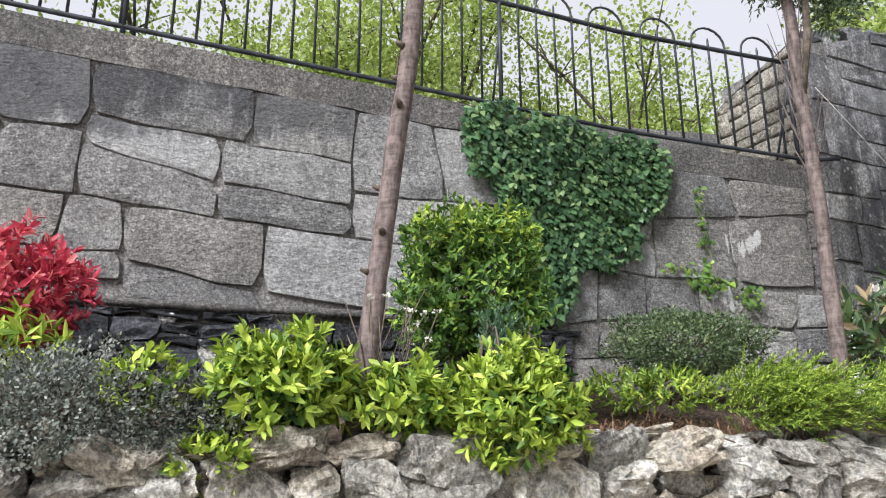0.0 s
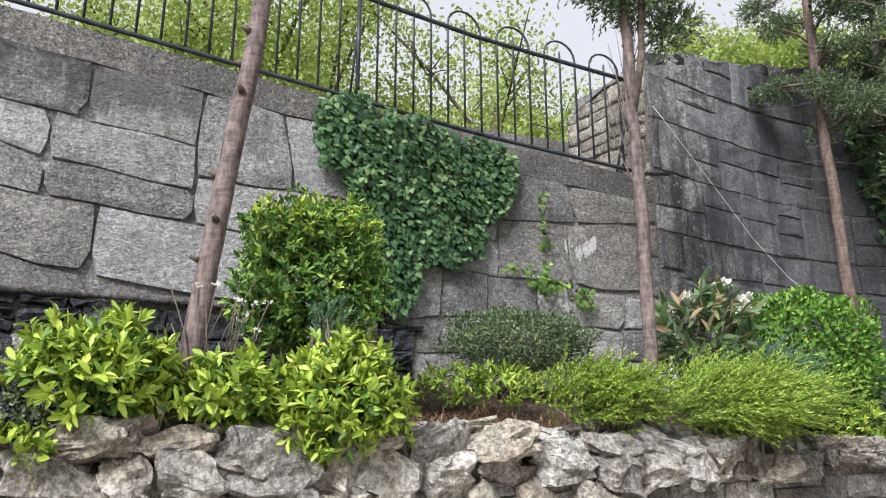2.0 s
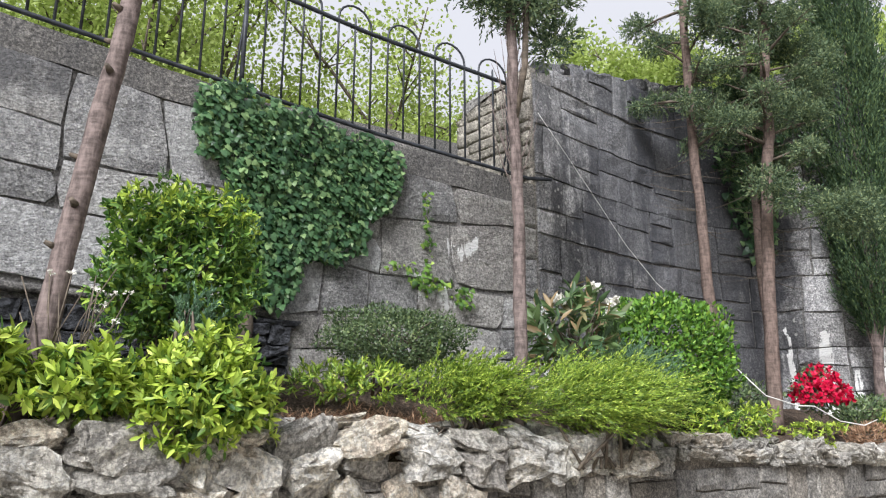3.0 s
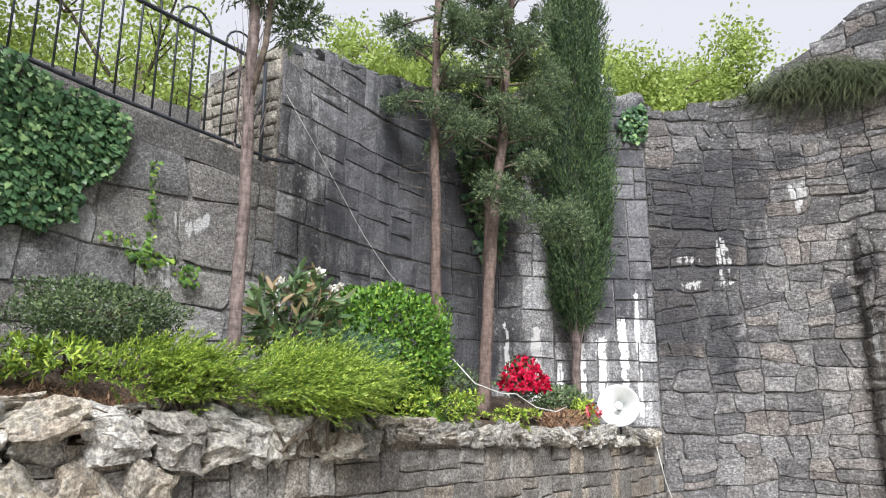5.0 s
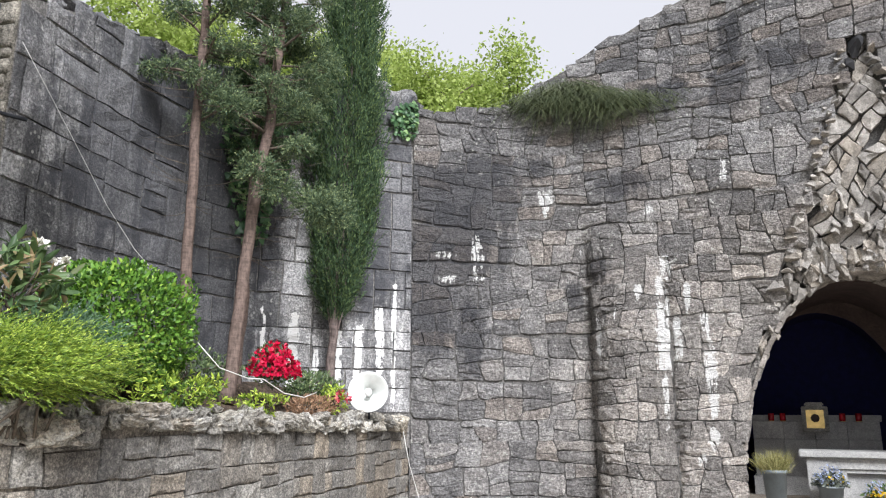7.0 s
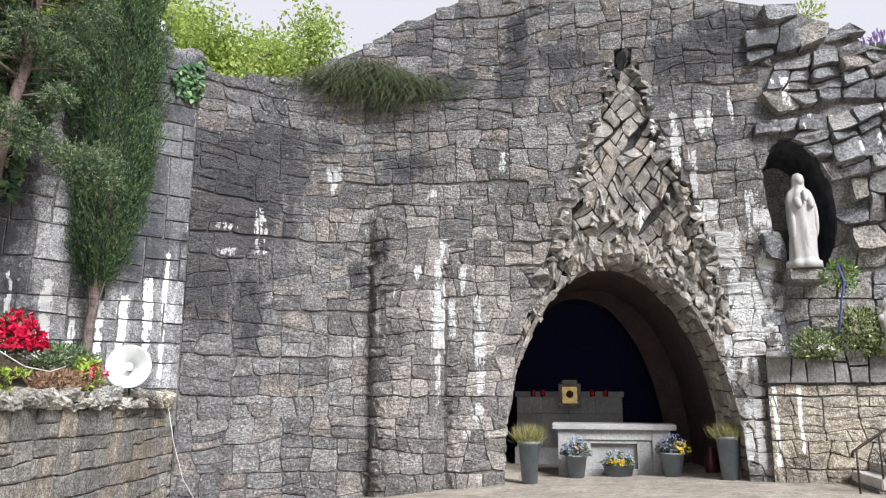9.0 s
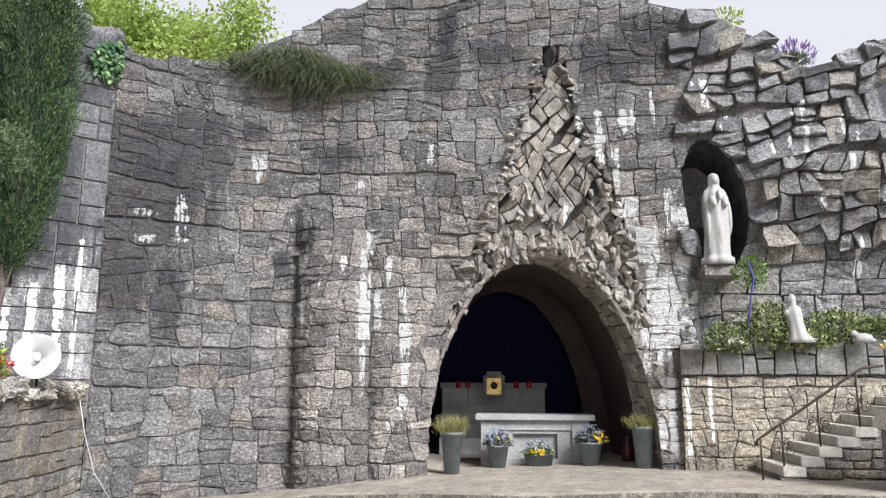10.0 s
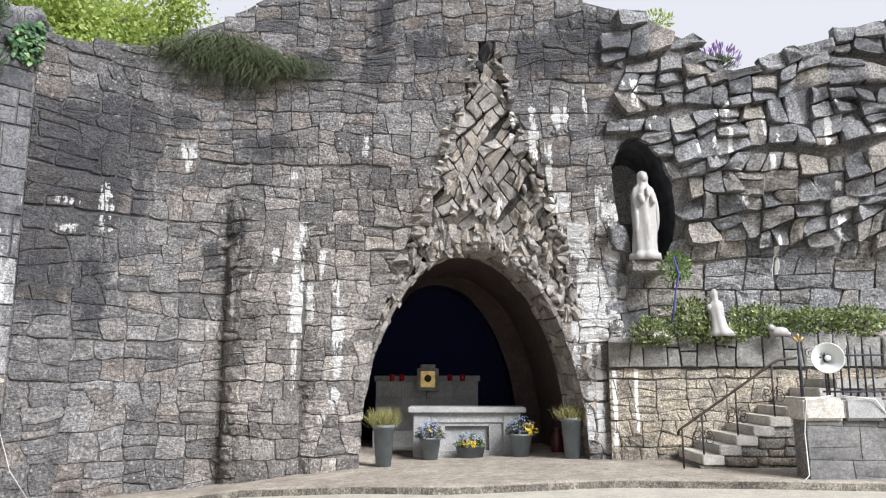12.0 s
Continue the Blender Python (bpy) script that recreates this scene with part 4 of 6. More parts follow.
fence = thing("iron_fence", (5.9, 10.2, 1.21), "short black iron railing with small finials on the capstones", "fence")
for i in range(7):
    x = 5.95 + 0.10 * i
    part("bar", tube([(x, 10.25, 1.2), (x, 10.25, 1.8 + 0.02 * (i % 2)), (x, 10.25, 1.86)], [0.012, 0.012, 0.004], 6), M_IRON, fence)
for z in (1.28, 1.74):
    part("rail", tube([(5.9, 10.25, z), (6.7, 10.25, z)], 0.013, 6), M_IRON, fence)
bm = tube([(5.62, 10.22, 1.2), (5.62, 10.22, 1.92)], 0.022, 8)
part("post", bm, M_IRON, fence)
bm = bmesh.new()
for i, (dx, dz) in enumerate(((0, .07), (.05, .02), (-.05, .02))):
    tube([(5.62, 10.22, 1.9), (5.62 + dx, 10.22, 1.93 + dz), (5.62 + dx * 1.4, 10.22, 1.95 + dz)], [0.02, 0.018, 0.004], 6, bm)
part("finial", bm, M_GOLD, fence, "dull gilt post finial")
bm = bmesh.new()
scroll(bm, (5.76, 10.22, 1.76), 0.07, 1.4, 1), scroll(bm, (5.88, 10.22, 1.76), 0.07, 1.4, -1)
part("scroll", bm, M_IRON, fence)


def horn(place, axis, radius, label, foot):
    """A horn loudspeaker: bell, inner reflex tube, driver and bracket."""
    ob = thing("horn_loudspeaker", place, label, "loudspeaker")
    p, a = Vector(place), Vector(axis).normalized()
    r = radius
    prof = [(0.16 * r, -1.15 * r), (0.2 * r, -1.0 * r), (0.34 * r, -0.6 * r), (0.62 * r, -0.25 * r), (0.92 * r, -0.03 * r), (1.0 * r, 0.0), (1.02 * r, 0.03 * r), (0.97 * r, 0.02 * r), (0.88 * r, -0.05 * r), (0.58 * r, -0.27 * r), (0.3 * r, -0.62 * r), (0.14 * r, -0.95 * r)]
    part("bell", lathe(prof, p, 36, a), M_HORN, ob)
    part("reflex_tube", lathe([(0.13 * r, -0.95 * r), (0.15 * r, -0.3 * r), (0.2 * r, -0.08 * r), (0.17 * r, -0.03 * r), (0.05 * r, -0.01 * r)], p, 18, a), M_HORN, ob)
    part("driver", lathe([(0.3 * r, -1.7 * r), (0.34 * r, -1.65 * r), (0.34 * r, -1.2 * r), (0.2 * r, -1.1 * r)], p, 18, a), M_POT, ob)
    q = p - a * r * 1.0
    part("bracket", tube([q, (q.x, q.y, q.z - 0.1), (q.x, q.y, foot)], 0.015, 8), M_IRON, ob)
    return ob


horn((-4.38, 8.86, 1.77), (0.42, -0.85, 0.10), 0.255, "large white horn loudspeaker on the end of the terrace ledge", 1.3)
horn((5.93, 10.12, 1.70), (-0.38, -0.9, 0.06), 0.19, "large white horn loudspeaker on a bracket over the capstones", 1.2)


# ---- altar and what stands round it ----
altar = thing("altar", (1.47, 13.5, 0.12), "pale granite altar table with a recessed front panel", "altar")
part("tabletop", boxed((0.48, 13.33, 0.86), (2.46, 14.0, 0.955), 0.012), M_ALTAR, altar)
for x0, x1 in ((0.57, 0.86), (2.08, 2.37)):
    part("pier", boxed((x0, 13.40, 0.1), (x1, 13.95, 0.86), 0.008), M_ALTAR, altar)
part("frieze", boxed((0.862, 13.42, 0.70), (2.078, 13.93, 0.858), 0.004), M_ALTAR, altar)
part("front_panel", boxed((0.862, 13.53, 0.12), (2.078, 13.9, 0.70)), M_ALTAR, altar, "recessed pale granite panel")
for lo, hi in (((0.862, 13.45, 0.12), (1.10, 13.53, 0.70)), ((1.84, 13.45, 0.12), (2.078, 13.53, 0.70)), ((1.10, 13.45, 0.12), (1.84, 13.53, 0.24)), ((1.10, 13.45, 0.64), (1.84, 13.53, 0.70))):
    part("panel_frame", boxed(lo, hi, 0.004), M_ALTAR, altar)

reredos = thing("reredos", (0.75, 15.6, 0.1), "pale stone back altar with stepped courses inside the vault", "altar")
part("base", boxed((-0.3, 15.35, 0.1), (1.85, 16.0, 0.42), 0.008), M_ALTAR, reredos)
for i in range(4):
    part("slab", boxed((-0.26 + 0.505 * i, 15.5, 0.42), (0.24 + 0.505 * i, 16.0, 1.05), 0.006), M_ALTAR, reredos)
    part("slab", boxed((-0.26 + 0.505 * i, 15.52, 1.054), (0.24 + 0.505 * i, 16.0, 1.36), 0.006), M_ALTAR, reredos)
part("top_slab", boxed((-0.3, 15.6, 1.362), (1.8, 16.0, 1.47), 0.006), M_ALTAR, reredos)
tab = thing("tabernacle", (0.77, 15.45, 1.2), "grey stone tabernacle with a gilded door", "tabernacle")
part("case", boxed((0.56, 15.3, 1.18), (0.98, 15.58, 1.62), 0.012), M_CAPSTONE, tab)
part("roof", boxed((0.62, 15.32, 1.62), (0.92, 15.56, 1.69), 0.02), M_CAPSTONE, tab)
door = part("door", boxed((0.63, 15.285, 1.25), (0.91, 15.305, 1.56), 0.004), M_GOLD, tab, "gilded door")
part("emblem", lathe([(0.07, 0), (0.07, 0.008), (0.045, 0.012), (0.02, 0.012)], (0.77, 15.284, 1.42), 20, (0, -1, 0)), M_RUST, door, "dark round emblem")
for x in (0.06, 0.25, 1.2, 1.45):
    cd = thing("votive_candle", (x, 15.5, 1.365), "red glass votive candle on the back altar", "candle", "votive candles")
    part("glass", lathe([(0.045, 1.362), (0.05, 1.42), (0.05, 1.50), (0.044, 1.50), (0.04, 1.40)], (x, 15.55, 0), 14), M_RED, cd)
    part("base", lathe([(0.05, 1.36), (0.055, 1.366), (0.05, 1.372)], (x, 15.55, 0), 14), M_GOLD, cd)


def pot(name, label, place, r0, r1, h, sides=24, sx=1.0):
    ob = thing(name, place, label, "planter", "pots before the altar")
    x, y, z = place
    body = lathe([(r0, 0), (r1 * 0.97, h * 0.93), (r1 * 1.04, h * 0.93), (r1 * 1.04, h), (r1 * 0.95, h), (r1 * 0.9, h * 0.9)], (0, 0, 0), sides)
    bmesh.ops.transform(body, matrix=Matrix.Translation(place) @ Matrix.Diagonal((sx, 1, 1, 1)), verts=body.verts)
    part("pot", body, M_POT, ob)
    part("earth", lathe([(r1 * 0.9 * min(1, 1), h * 0.9), (r1 * 0.5, h * 0.92)], (x, y, z), 16) if sx == 1 else boxed((x - r1 * sx * .8, y - r1 * .6, z + h * .85), (x + r1 * sx * .8, y + r1 * .6, z + h * .92)), M_SOIL, ob)
    return ob


def tuft(ob, name, center, n, L, W, mat, spread=0.5, width=0.08, shape="blade", droop=0.25):
    P = np.array(center) + RNG.normal(size=(n, 3)) * np.array([width, width, 0.01])
    D = unit(np.array([0, 0, 1.0]) + RNG.normal(size=(n, 3)) * np.array([spread, spread, 0.2]))
    s = RNG.uniform(0.6, 1.1, n)
    part(name, leafage(name, P, D, ways(n), L * s, W, shape), mat, ob)


def blooms(ob, name, center, radii, n, size, mat):
    P, D = shell(n, radii, 2, 0.4, 0.2, center[0])
    D[:, 2] = np.abs(D[:, 2])
    P[:, 2] = np.abs(P[:, 2])
    k = 5
    P5, D5 = np.repeat(P, k, 0), np.repeat(D, k, 0)
    part(name, leafage(name, P5 + np.array(center), unit(D5 * 0.5 + ways(n * k)), D5, size, size * 0.6, "round"), mat, ob)["kind"] = "stuff"


for x, y, lab in ((0.16, 12.35, "tall round grey pot with straw-coloured grass beside the arch"), (3.08, 12.55, "tall round grey pot with short yellow grass beside the arch")):
    z = FLOOR(x)
    p = pot("tall_pot", lab, (x, y, z), 0.115, 0.165, 0.62)
    tuft(p, "grass", (x, y, z + 0.58), 800, 0.34 if x < 1 else 0.28, 0.006, L_STRAW, 0.6)
for x, r, h, lab in ((0.86, 0.175, 0.37, "grey bucket pot with pale blue flowers"), (2.34, 0.19, 0.38, "grey bucket pot with blue and yellow flowers")):
    z = FLOOR(x) - 0.02
    p = pot("flower_pot", lab, (x, 13.1, z), r * 0.66, r, h)
    for nm, mt, n, L in (("leaves", L_GREY, 420, 0.07),):
        P, D = shell(n, (0.2, 0.17, 0.17), 2, 0.7)
        P[:, 2] = np.abs(P[:, 2])
        part(nm, leafage(nm, P + np.array((x, 13.1, z + h)), unit(D + ways(n) * .6), D, L, L * .5, "lance"), mt, p)
    blooms(p, "blue_blossom", (x, 13.08, z + h + 0.04), (0.22, 0.18, 0.25), 130, 0.022, L_FLOWER_BLUE)
    blooms(p, "yellow_blossom", (x + (0.12 if x > 1 else 0.05), 13.03, z + h + 0.01), (0.16, 0.14, 0.16), 26 if x > 1 else 8, 0.045, L_FLOWER_YELLOW)
p = pot("trough", "low grey trough with blue and yellow flowers before the altar", (1.52, 13.2, FLOOR(1.5)), 0.1, 0.125, 0.19, 4, 2.0)
P, D = shell(150, (0.24, 0.12, 0.16), 2, 0.7)
P[:, 2] = np.abs(P[:, 2])
part("leaves", leafage("leaves", P + np.array((1.52, 13.2, FLOOR(1.5) + 0.19)), unit(D + ways(150) * .6), D, 0.08, 0.04, "lance"), L_RHODO, p)
blooms(p, "blue_blossom", (1.52, 13.17, FLOOR(1.5) + 0.22), (0.25, 0.13, 0.22), 110, 0.02, L_FLOWER_BLUE)
blooms(p, "yellow_blossom", (1.5, 13.12, FLOOR(1.5) + 0.2), (0.15, 0.1, 0.1), 14, 0.045, L_FLOWER_YELLOW)


vase = thing("dark_vase", (3.0, 13.55, 0.1), "dark red vase standing in the shade of the arch", "vase")
part("body", lathe([(0.06, 0.1), (0.1, 0.2), (0.12, 0.36), (0.07, 0.5), (0.05, 0.56), (0.07, 0.6), (0.05, 0.6)], (3.0, 13.55, 0), 20), plain_mat("dark_red_glaze", (0.07, 0.015, 0.018), 0.3), vase)
part("stand", boxed((2.88, 13.43, 0.1), (3.12, 13.67, 0.13), 0.005), M_RUST, vase)


# ---- statues ----
def figure(name, label, place, rings, yaw, extra=(), folds=0.05, n=40, scale=1.0):
    """A robed figure as one mesh: oval rings (dx, dy, rx, ry, z) with folds of cloth, and rounded lumps for hands and head."""
    bm = bmesh.new()
    R = []
    for dx, dy, rx, ry, z in rings:
        ring = []
        for k in range(n):
            a = 2 * math.pi * k / n
            fold = 1 + folds * 1.5 * (math.sin(a * 7 + z * 2.5) * 0.6 + noise.noise((math.cos(a) * 3, math.sin(a) * 3, z * 3)) * 0.9) * min(1, rx / 0.15)
            ring.append(bm.verts.new((dx + rx * fold * math.cos(a), dy + ry * fold * math.sin(a), z)))
        R.append(ring)
    for r0, r1 in zip(R, R[1:]):
        for k in range(n):
            bm.faces.new((r0[k], r0[(k + 1) % n], r1[(k + 1) % n], r1[k])).smooth = True
    bm.faces.new(R[0][::-1]), bm.faces.new(R[-1])
    for (x, y, z), (sx, sy, sz), tilt in extra:
        r = bmesh.ops.create_icosphere(bm, subdivisions=3, radius=1.0)
        m = pose(x, y, z, tilt, 0, 0) @ Matrix.Diagonal((sx, sy, sz, 1))
        bmesh.ops.transform(bm, matrix=m, verts=r["verts"])
        for v in r["verts"]:
            for f in v.link_faces:
                f.smooth = True
    bmesh.ops.transform(bm, matrix=pose(*place, 0, 0, yaw) @ Matrix.Scale(scale, 4), verts=bm.verts)
    ob = part(name, bm, M_STATUE)
    return tagged(ob, label, "statue")


figure("standing_statue", "white painted statue of a robed woman in the rock niche", (4.25, 12.12, 3.25),
       [(0, 0, .24, .2, 0), (0, 0, .24, .2, .1), (0, 0, .2, .17, .12), (0, 0, .19, .17, .16), (0, 0, .185, .16, .3), (0.01, 0, .19, .155, .5), (0.015, 0, .2, .16, .75), (0.01, 0, .205, .165, .95),
        (0, 0, .2, .16, 1.05), (0, 0, .17, .13, 1.15), (-.005, 0, .11, .1, 1.2), (-.01, -.01, .085, .09, 1.25), (-.01, -.015, .088, .1, 1.33), (-.01, -.01, .075, .085, 1.4), (-.01, 0, .03, .035, 1.44)],
       8, [((0.0, -.19, 1.06), (.035, .03, .1), -15), ((-.09, -.13, .98), (.055, .06, .13), -35), ((.09, -.13, .98), (.055, .06, .13), -35), ((-.01, -.085, 1.31), (.052, .045, .068), 0),
           ((.17, -.06, .72), (.05, .08, .28), 0), ((-.16, -.06, .66), (.045, .07, .26), 0), ((0.0, -.1, .45), (.06, .08, .35), 0)], 0.07)
figure("kneeling_statue", "small white kneeling robed statue among the plants of the raised bed", (5.2, 11.84, 2.06),
       [(0.05, 0, .2, .15, 0), (0.05, 0, .19, .14, .06), (0.02, 0, .13, .12, .14), (0, 0, .11, .105, .3), (-.01, 0, .115, .1, .42), (-.01, 0, .1, .085, .5), (-.02, 0, .05, .05, .55), (-.03, 0, .058, .062, .6), (-.03, 0, .055, .06, .66), (-.02, 0, .02, .02, .71)],
       0, [((-.11, -.03, .43), (.05, .035, .055), 0), ((.2, .02, .05), (.09, .07, .05), 0), ((-.075, 0, .61), (.025, .035, .045), 0)], 0.06)
figure("lamb_statue", "small white lamb statue lying among the plants of the raised bed", (6.07, 11.72, 2.06),
       [(0, 0, .13, .07, 0), (0, 0, .14, .08, .05), (0, 0, .12, .075, .1), (0, 0, .05, .03, .13)], 0, [((-.13, -.02, .12), (.05, .04, .045), 0), ((.12, 0, .03), (.05, .03, .03), 0)], 0.08, 20)


# ---- railing on the upper wall ----
rail_line = along([(-4.46, -6.0), (-5.26, -0.5), (-5.73, 2.7), (-5.83, 4.58)])
r_at, r_len = rail_line


def rp(u, dz):
    p, s = r_at(u)
    return Vector((p.x, p.y, cope(p.y) + dz))


railing = thing("iron_railing", (-5.4, 0, 4.4), "black bow-top iron railing along the sloping wall coping", "railing")
part("bottom_rail", tube([rp(r_len * i / 30, 0.07) for i in range(31)] + [Vector((-5.70, 4.8, cope(4.8) + 0.06))], 0.02, 6), M_IRON, railing)
part("top_rail", tube([rp((r_len - 0.15) * i / 30, 1.08) for i in range(31)], 0.022, 6), M_IRON, railing)
pitch, nb = 0.178, int(r_len / 0.178)
for i in range(nb):
    u = r_len - 0.25 - i * pitch
    if u < 0:
        break
    group = i % 3
    if group == 1:  # middle bar with a small point above the top rail
        part("bar", tube([rp(u, 0.06), rp(u, 1.16), rp(u, 1.19)], [0.011, 0.011, 0.004], 6), M_IRON, railing)
    elif group == 0 and u > 2 * pitch:
        a, b = rp(u, 0), rp(u - 2 * pitch, 0)
        pts = [rp(u, 0.06), rp(u, 1.12)]
        for k in range(1, 9):
            t = math.pi * k / 9
            w = (1 - math.cos(t)) / 2
            c = rp(u - 2 * pitch * w, 1.12 + 0.178 * math.sin(t))
            pts.append(c)
        pts += [rp(u - 2 * pitch, 1.12), rp(u - 2 * pitch, 0.06)]
        part("bow", tube(pts, 0.0115, 6), M_IRON, railing)
for u in (r_len - 0.12, r_len - 3.1, r_len - 6.1, r_len - 9.1):
    part("post", tube([rp(u, 0.0), rp(u, 1.1)], 0.02, 8), M_IRON, railing)
    q = rp(u, 0)
    part("brace", tube([q + Vector((-0.4, 0, 0.0)), q + Vector((0, 0, 0.85))], 0.012, 6), M_IRON, railing)


# ---- rocks of the terrace ledge ----
def rock_mesh(seed, count=22, boxy=0.5, split=1):
    """An angular block: the hull of scattered points, its faces cut once and roughened."""
    R2 = random.Random(seed)
    bm = bmesh.new()
    for _ in range(count):
        d = Vector((R2.gauss(0, 1), R2.gauss(0, 1), R2.gauss(0, 1))).normalized()
        bm.verts.new([math.copysign(abs(c) ** boxy, c) * R2.uniform(.8, 1.0) for c in d])
    r = bmesh.ops.convex_hull(bm, input=bm.verts)
    bmesh.ops.delete(bm, geom=[v for v in bm.verts if not v.link_faces], context="VERTS")
    for k in range(split):
        bmesh.ops.subdivide_edges(bm, edges=bm.edges[:], cuts=1, use_grid_fill=True)
        for v in bm.verts:
            q = v.co * 2.2 + Vector((seed * 3.1, 0, 0))
            v.co *= 1 + .22 * noise.noise(q) + .17 * noise.noise(q * 2.7) + .12 * noise.noise(q * 6)
    bmesh.ops.triangulate(bm, faces=bm.faces[:])
    me = bpy.data.meshes.new("rock")
    bm.to_mesh(me)
    bm.free()
    me.materials.append(M_LIMESTONE)
    return me


ROCKS = [rock_mesh(k, 22, 0.5, 2) for k in range(18)]

rr = random.Random(5)


def lay_rock(parent, mesh, place, size, turn, name="rock"):
    ob = new(name, mesh)
    ob.matrix_basis = pose(*place, *turn) @ Matrix.Diagonal((*size, 1))
    hang(ob, parent)
    return ob


ledge = thing("rock_ledge", (-3.8, 1.0, 1.4), "rough pale pitted limestone rocks edging the terrace", "rocks", kind="structure")


def ledge_top(v):
    return float(np.interp(v, [-3, 4.5, 6.0, 8.5, 10.4], [1.65, 1.62, 1.53, 1.49, 1.43]))


y = -3.0
while y < 10.25:
    big = y < 4.4
    ln = rr.uniform(0.2, 0.5) if big else rr.uniform(0.12, 0.3)
    x, zt = LEDGE(y), ledge_top(y)
    h = rr.uniform(.08, .13) if big else rr.uniform(.055, .095)
    lay_rock(ledge, rr.choice(ROCKS), (x - 0.08 + rr.uniform(-.05, .04), y + ln / 2, zt - h + rr.uniform(-.035, .03)), (rr.uniform(.15, .21), ln * .6, h * 1.25), (rr.uniform(-22, 22), rr.uniform(-14, 14), rr.uniform(-25, 25)))
    if rr.random() < 0.35:
        lay_rock(ledge, rr.choice(ROCKS), (x - 0.22 + rr.uniform(-.05, .03), y + .1, zt + rr.uniform(-.02, .03)), (rr.uniform(.08, .13), ln * .45, rr.uniform(.03, .06)), (rr.uniform(-20, 20), rr.uniform(-14, 14), rr.uniform(-40, 40)))
    y += ln
for z, h, y_end in ((1.40, .12, 4.7), (1.19, .14, 2.6), (0.96, .14, 0.8)):
    y = -3.0
    while y < y_end:
        ln = rr.uniform(0.2, 0.48)
        x = LEDGE(y)
        lay_rock(ledge, rr.choice(ROCKS), (x - 0.05 + rr.uniform(-.05, .05), y + ln / 2, z + rr.uniform(-.03, .03)), (rr.uniform(.14, .2), ln * .6, h * rr.uniform(.9, 1.3)), (rr.uniform(-25, 25), rr.uniform(-14, 14), rr.uniform(-20, 20)))
        y += ln * 0.97
y = 4.7
while y < 10.3:
    ln = rr.uniform(.12, .3)
    lay_rock(ledge, rr.choice(ROCKS), (LEDGE(y) - 0.05 + rr.uniform(-.03, .04), y + ln / 2, ledge_top(y) - .15 + rr.uniform(-.015, .015)), (rr.uniform(.11, .16), ln * .62, rr.uniform(.06, .085)), (rr.uniform(-9, 9), rr.uniform(-10, 10), rr.uniform(-18, 18)))
    y += ln


# ---- shrubs of the terrace ----
def sz(x, y):
    return soil_z(x, y)


shrub("photinia", "red-leaved photinia shrub with green lower shoots beside the wall", (-4.35, -1.72, 2.42), (0.32, 0.44, 0.30), 3000, 0.085, 0.03, L_RED, sz(-4.35, -1.5), rosette=8, up=0.6, seed=1.1, lump=0.3)
shrub("yellow_green_shrub", "small bright green shrub at the foot of the photinia", (-4.1, -1.5, 2.05), (0.16, 0.22, 0.1), 320, 0.12, 0.03, L_BRIGHT, sz(-4.1, -1.5), rosette=7, seed=1.7)
shrub("grey_shrub", "grey-green small-leaved shrub hanging over the rock ledge", (-3.66, -1.12, 1.72), (0.32, 0.62, 0.28), 17000, 0.022, 0.012, L_GREY, 1.3, "round", up=0.2, seed=2.2, lump=0.45)
shrub("grey_shrub", "grey-green small-leaved shrub among the bright shoots", (-3.8, -0.35, 1.74), (0.22, 0.3, 0.26), 7000, 0.022, 0.012, L_GREY, 1.4, "round", up=0.2, seed=2.9, lump=0.4)
shrub("bright_shrub", "bright lime green euonymus shoots over the rock ledge", (-3.74, -0.13, 1.86), (0.2, 0.34, 0.2), 2900, 0.085, 0.029, L_BRIGHT, 1.45, rosette=9, seed=3.1, lump=0.7)
shrub("bright_shrub", "small tuft of bright green shoots growing out of the rocks", (-3.58, -0.45, 1.5), (0.1, 0.14, 0.09), 360, 0.065, 0.028, L_BRIGHT, 1.35, rosette=8, seed=3.7)
shrub("bright_shrub", "small tuft of bright green shoots above the grey shrub", (-3.62, -0.78, 1.86), (0.1, 0.17, 0.12), 300, 0.07, 0.028, L_BRIGHT, 1.5, rosette=8, seed=3.8)
shrub("bright_shrub", "low bright green shoots between two larger shrubs", (-3.8, 0.5, 1.79), (0.18, 0.27, 0.14), 1500, 0.08, 0.028, L_BRIGHT, 1.5, rosette=9, seed=4.1, lump=0.7)
shrub("bright_shrub", "round bright green shrub spilling over the rock ledge", (-3.78, 1.05, 1.75), (0.26, 0.31, 0.26), 4600, 0.07, 0.026, L_BRIGHT, 1.35, rosette=9, seed=4.6, lump=0.5)
shrub("clipped_hedge", "clipped square hedge with dark green leaves and yellow-green tips", (-4.55, 0.98, 2.57), (0.36, 0.43, 0.46), 10000, 0.06, 0.022, L_HEDGE, 1.9, rosette=7, power=3.2, lump=0.3, seed=5.1, deep=0.55, stem_n=14, category="hedge")
shrub("hedge_tips", "fresh lime shoots on top of the clipped hedge", (-4.5, 1.0, 2.86), (0.33, 0.40, 0.15), 1700, 0.06, 0.019, L_BRIGHT, 2.85, power=3, rosette=8, seed=5.4, stem_n=5)
shrub("cotoneaster", "dark small-leaved cotoneaster mound against the wall", (-5.1, 2.75, 2.32), (0.4, 0.62, 0.26), 13000, 0.024, 0.015, L_DARK, 1.9, "round", up=0.3, seed=6.3, lump=0.3)
